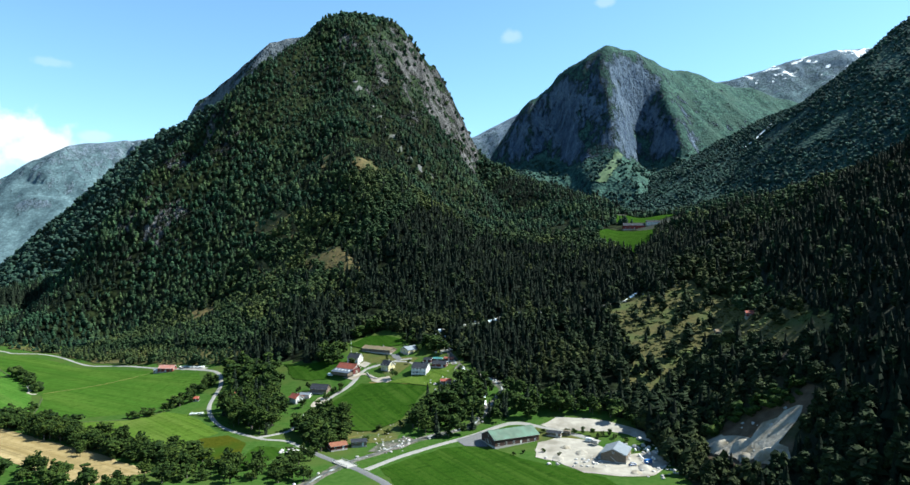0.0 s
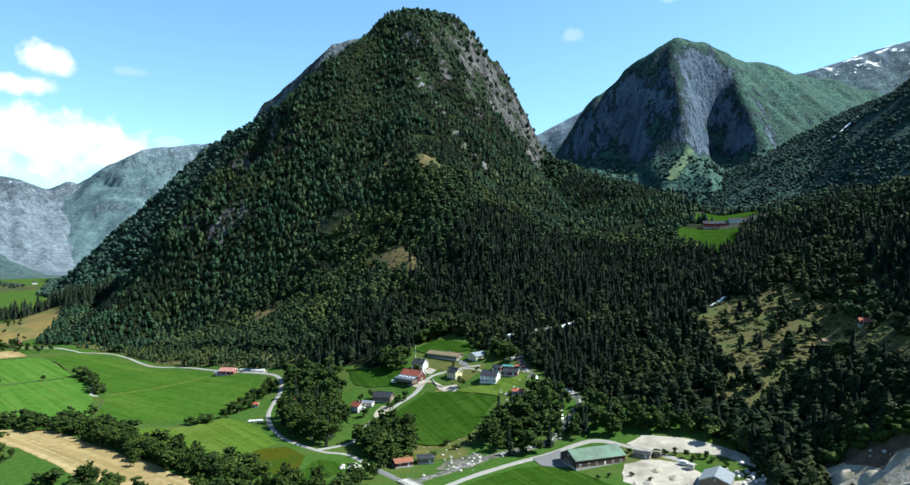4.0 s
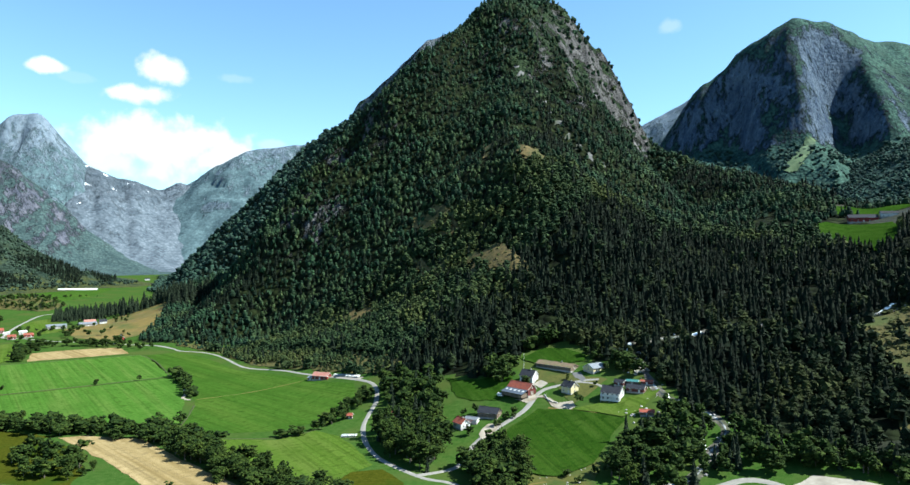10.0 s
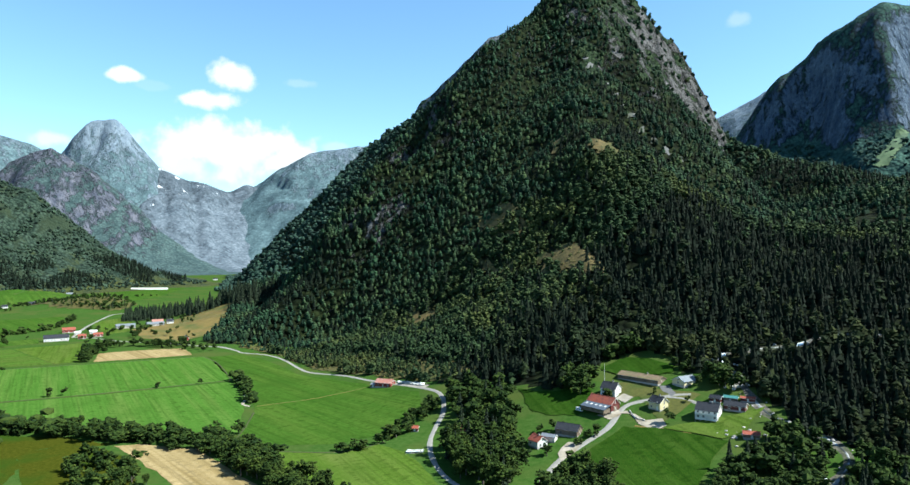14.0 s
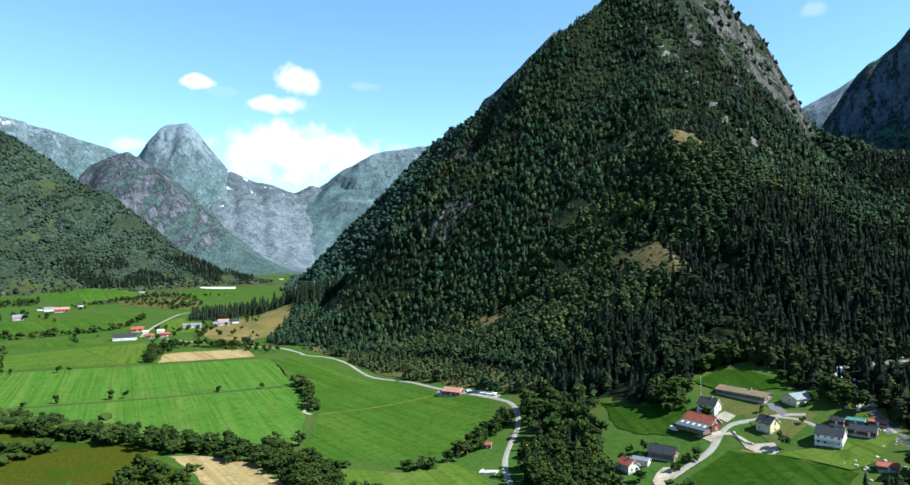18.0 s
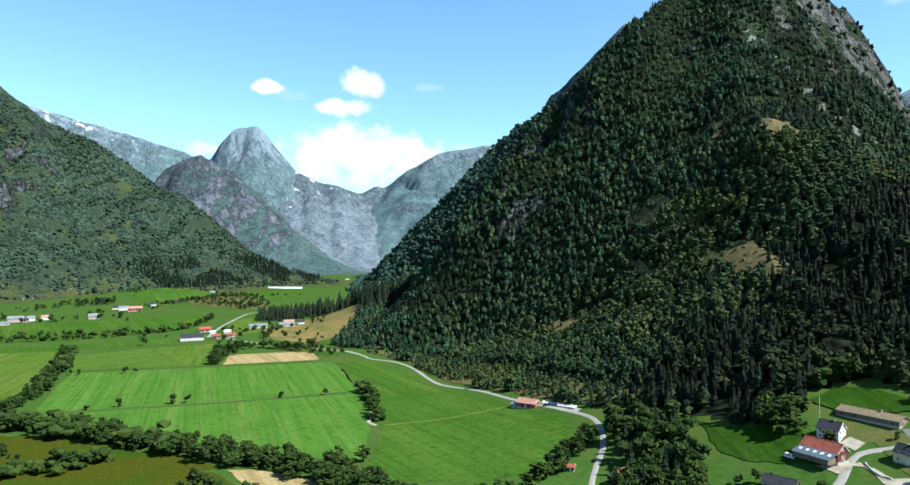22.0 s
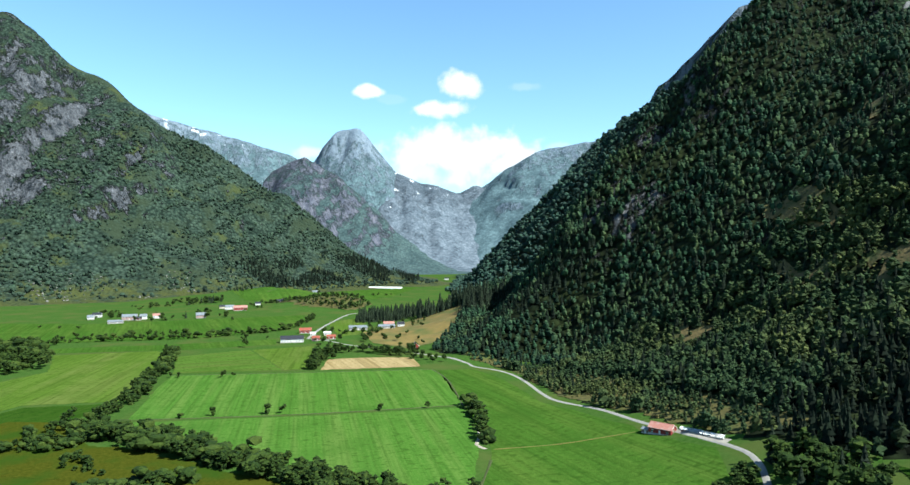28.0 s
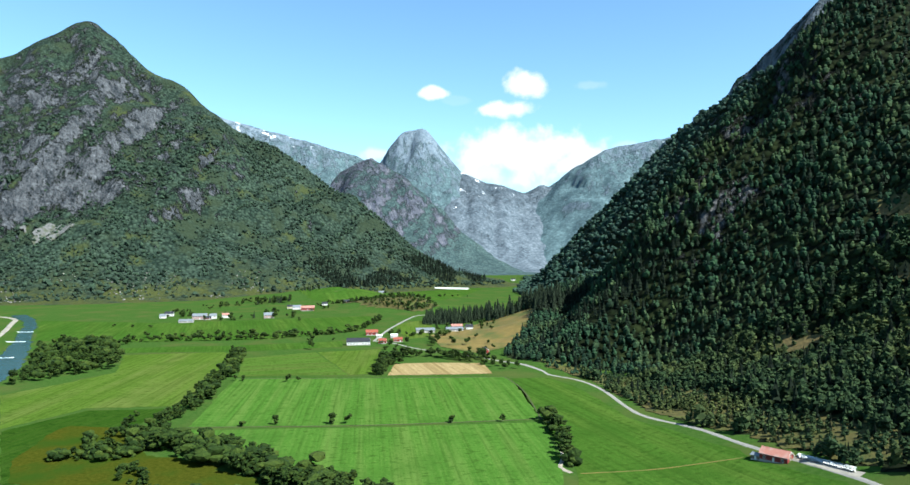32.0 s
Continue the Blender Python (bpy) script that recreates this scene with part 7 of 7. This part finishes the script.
patch("bales_ground", [(-264, 644), (-262, 639), (-228, 620), (-226, 625)], M_GRAVEL, "pale gravel strip beside the barn", "yard", 0.2, 0.8, 6)

pole = tagged(new("flagpole", None), "tall white flagpole behind the white house", "flagpole")
pole.matrix_basis = pose(-89, 584, height_at(-89, 584))
bm = bmesh.new()
bmesh.ops.create_cone(bm, segments=8, radius1=0.16, radius2=0.07, depth=15, matrix=pose(0, 0, 7.5))
part("mast", bm, M_WHITE, pole)
bm = bmesh.new()
bmesh.ops.create_icosphere(bm, subdivisions=2, radius=0.2, matrix=pose(0, 0, 15.1))
part("finial", bm, M_STEEL, pole)
part("pole_base", box(0.7, 0.7, 0.4, 0, 0, -0.1), M_GREY_WALL, pole)

# the bridge
bridge = tagged(new("bridge", None), "short concrete road bridge with steel rails", "bridge")
bridge.matrix_basis = pose(-62, 382, 0, 0, 0, -46)
part("deck", box(15, 6.6, 0.5, 0, 0, 0.0, 0.05), M_GREY_WALL, bridge)
for side in (-1, 1):
    for k in range(6):
        part("rail_post", box(0.14, 0.14, 1.0, -6.5 + 2.6 * k, side * 3.1, 0.5), M_STEEL, bridge)
    for k in range(2):
        part("rail", box(14.2, 0.1, 0.16, 0, side * 3.1, 0.9 + 0.45 * k), M_STEEL, bridge)


def car(label, x, y, turn, paint, length=4.4, tall=1.5, box_body=False):
    root = tagged(new("van" if box_body else "car", None), label, "van" if box_body else "car", "parked vehicles")
    root.matrix_basis = pose(x, y, height_at(x, y) + 0.3, 0, 0, turn)
    part("body", box(length, 1.8, 0.75, 0, 0, 0.25, 0.12), paint, root)
    cab = part("cabin", box(length * (0.8 if box_body else 0.55), 1.62, tall - 0.75, -0.25, 0, 0.98, 0.16), paint, root)
    for s in (-1, 1):
        part("side_window", box(length * 0.42, 0.03, 0.42, -0.2, s * 0.82, 1.12), M_GLASS, cab)
    part("windscreen", box(0.03, 1.4, 0.42, length * (0.4 if box_body else 0.275) - 0.24, 0, 1.12), M_GLASS, cab)
    for sx in (-1, 1):
        for sy in (-1, 1):
            bm = bmesh.new()
            bmesh.ops.create_cone(bm, segments=14, radius1=0.34, radius2=0.34, depth=0.22, matrix=pose(0, 0, 0, 90, 0, 0))
            w = part("wheel", bm, M_RUBBER, root, at=pose(sx * length * 0.32, sy * 0.84, 0.3))
            bm = bmesh.new()
            bmesh.ops.create_cone(bm, segments=10, radius1=0.2, radius2=0.2, depth=0.24, matrix=pose(0, 0, 0, 90, 0, 0))
            part("rim", bm, M_STEEL, w)


car("white van parked beside the barn", -101.5, 554, -33, M_CAR_WHITE, 5.0, 1.9, True)
car("dark blue car on the gravel yard", 98, 378, 20, M_CAR_BLUE)
car("white van standing on the gravel road", 82, 417, -35, M_CAR_WHITE, 5.4, 2.1, True)


# ---------------------------------------------------------------- gravel heaps and clutter in the works yard
def heap(x, y, radius, tall, mat, label, seed):
    """A loose conical heap with a slumped, uneven skirt."""
    rings, sides = 7, 22
    v, f = [], []
    for i in range(rings):
        k = i / (rings - 1)
        for j in range(sides):
            a = 2 * math.pi * j / sides
            r = radius * (1 - k) ** 0.85 * (1 + 0.22 * float(value_noise(2 * math.cos(a) + seed, 2 * math.sin(a) + seed, seed)))
            px_, py_ = x + r * math.cos(a), y + r * math.sin(a)
            v.append((px_, py_, height_at(px_, py_) * (1 - k) + height_at(x, y) * k + tall * k * (2 - k) * (0.55 + 0.45 * k) + 0.25 * float(value_noise(px_, py_, seed + 3)) - (0.4 if i == 0 else 0)))
    for i in range(rings - 1):
        for j in range(sides):
            f.append((i * sides + j, i * sides + (j + 1) % sides, (i + 1) * sides + (j + 1) % sides, (i + 1) * sides + j))
    tagged(mesh_object("gravel_mound", v, f, mat, None, True), label, "heap", "gravel heaps")


for k, (x, y, r, h) in enumerate(((147, 374, 8, 2.6), (153, 362, 7, 2.2), (157, 342, 7, 2.4), (150, 351, 6, 1.8), (161, 335, 5, 1.6))):
    heap(x, y, r, h, M_SAND, "pale grey gravel heap in the quarry", k + 2)
for k, (x, y, r, h) in enumerate(((74, 400, 4.5, 1.8), (66, 409, 3.5, 1.5), (104, 374, 5, 2.0), (116, 388, 4, 1.7), (59, 392, 4, 1.4), (97, 366, 3.6, 1.5))):
    heap(x, y, r, h, M_SAND if k % 2 else M_GRAVEL, "low pale gravel heap in the works yard", k + 9)
M_BLUE_STEEL = material("blue_painted_steel", (0.02, 0.07, 0.2), (0.03, 0.1, 0.27), 0.8, 0.5, 0.01, 4)
M_BAG = material("white_woven_bag", (0.55, 0.55, 0.53), (0.7, 0.7, 0.68), 1.5, 0.8, 0.05, 3)


def container(x, y, turn, mat, label):
    root = tagged(new("container", None), label, "container", "yard containers")
    root.matrix_basis = pose(x, y, height_at(x, y) + 0.15, 0, 0, turn)
    part("body", box(4.2, 2.3, 1.9, 0, 0, 1.05, 0.05), mat, root)
    for s in (-1, 1):
        part("skid", box(4.3, 0.2, 0.2, 0, s * 0.9, 0.1), M_STEEL, root)
        for k in range(6):
            part("rib", box(0.12, 0.06, 1.8, -1.8 + 0.72 * k, s * 1.17, 1.05), mat, root)
    part("rim", box(4.35, 2.45, 0.14, 0, 0, 2.0, 0.03), M_STEEL, root)


container(107, 380, 30, M_BLUE_STEEL, "blue steel container on the gravel yard")
container(84, 412, -40, M_GREY_WALL, "grey steel container beside the gravel road")
container(70, 428, -25, M_TIMBER, "rust-brown container near the storage hut")
for k in range(16):
    x, y = 112 + 7 * math.sin(k * 2.1), 394 + 8 * math.cos(k * 1.3)
    bag = tagged(new("bulk_bag", None), "white bulk bag standing on the gravel", "bag", "bulk bags")
    bag.matrix_basis = pose(x, y, height_at(x, y) + 0.1, 0, 0, 37 * k)
    part("sack", box(1.1, 1.1, 1.1, 0, 0, 0.6, 0.22), M_BAG, bag)
    part("lifting_loop", box(0.9, 0.06, 0.3, 0, 0, 1.25, 0.02), M_BAG, bag)
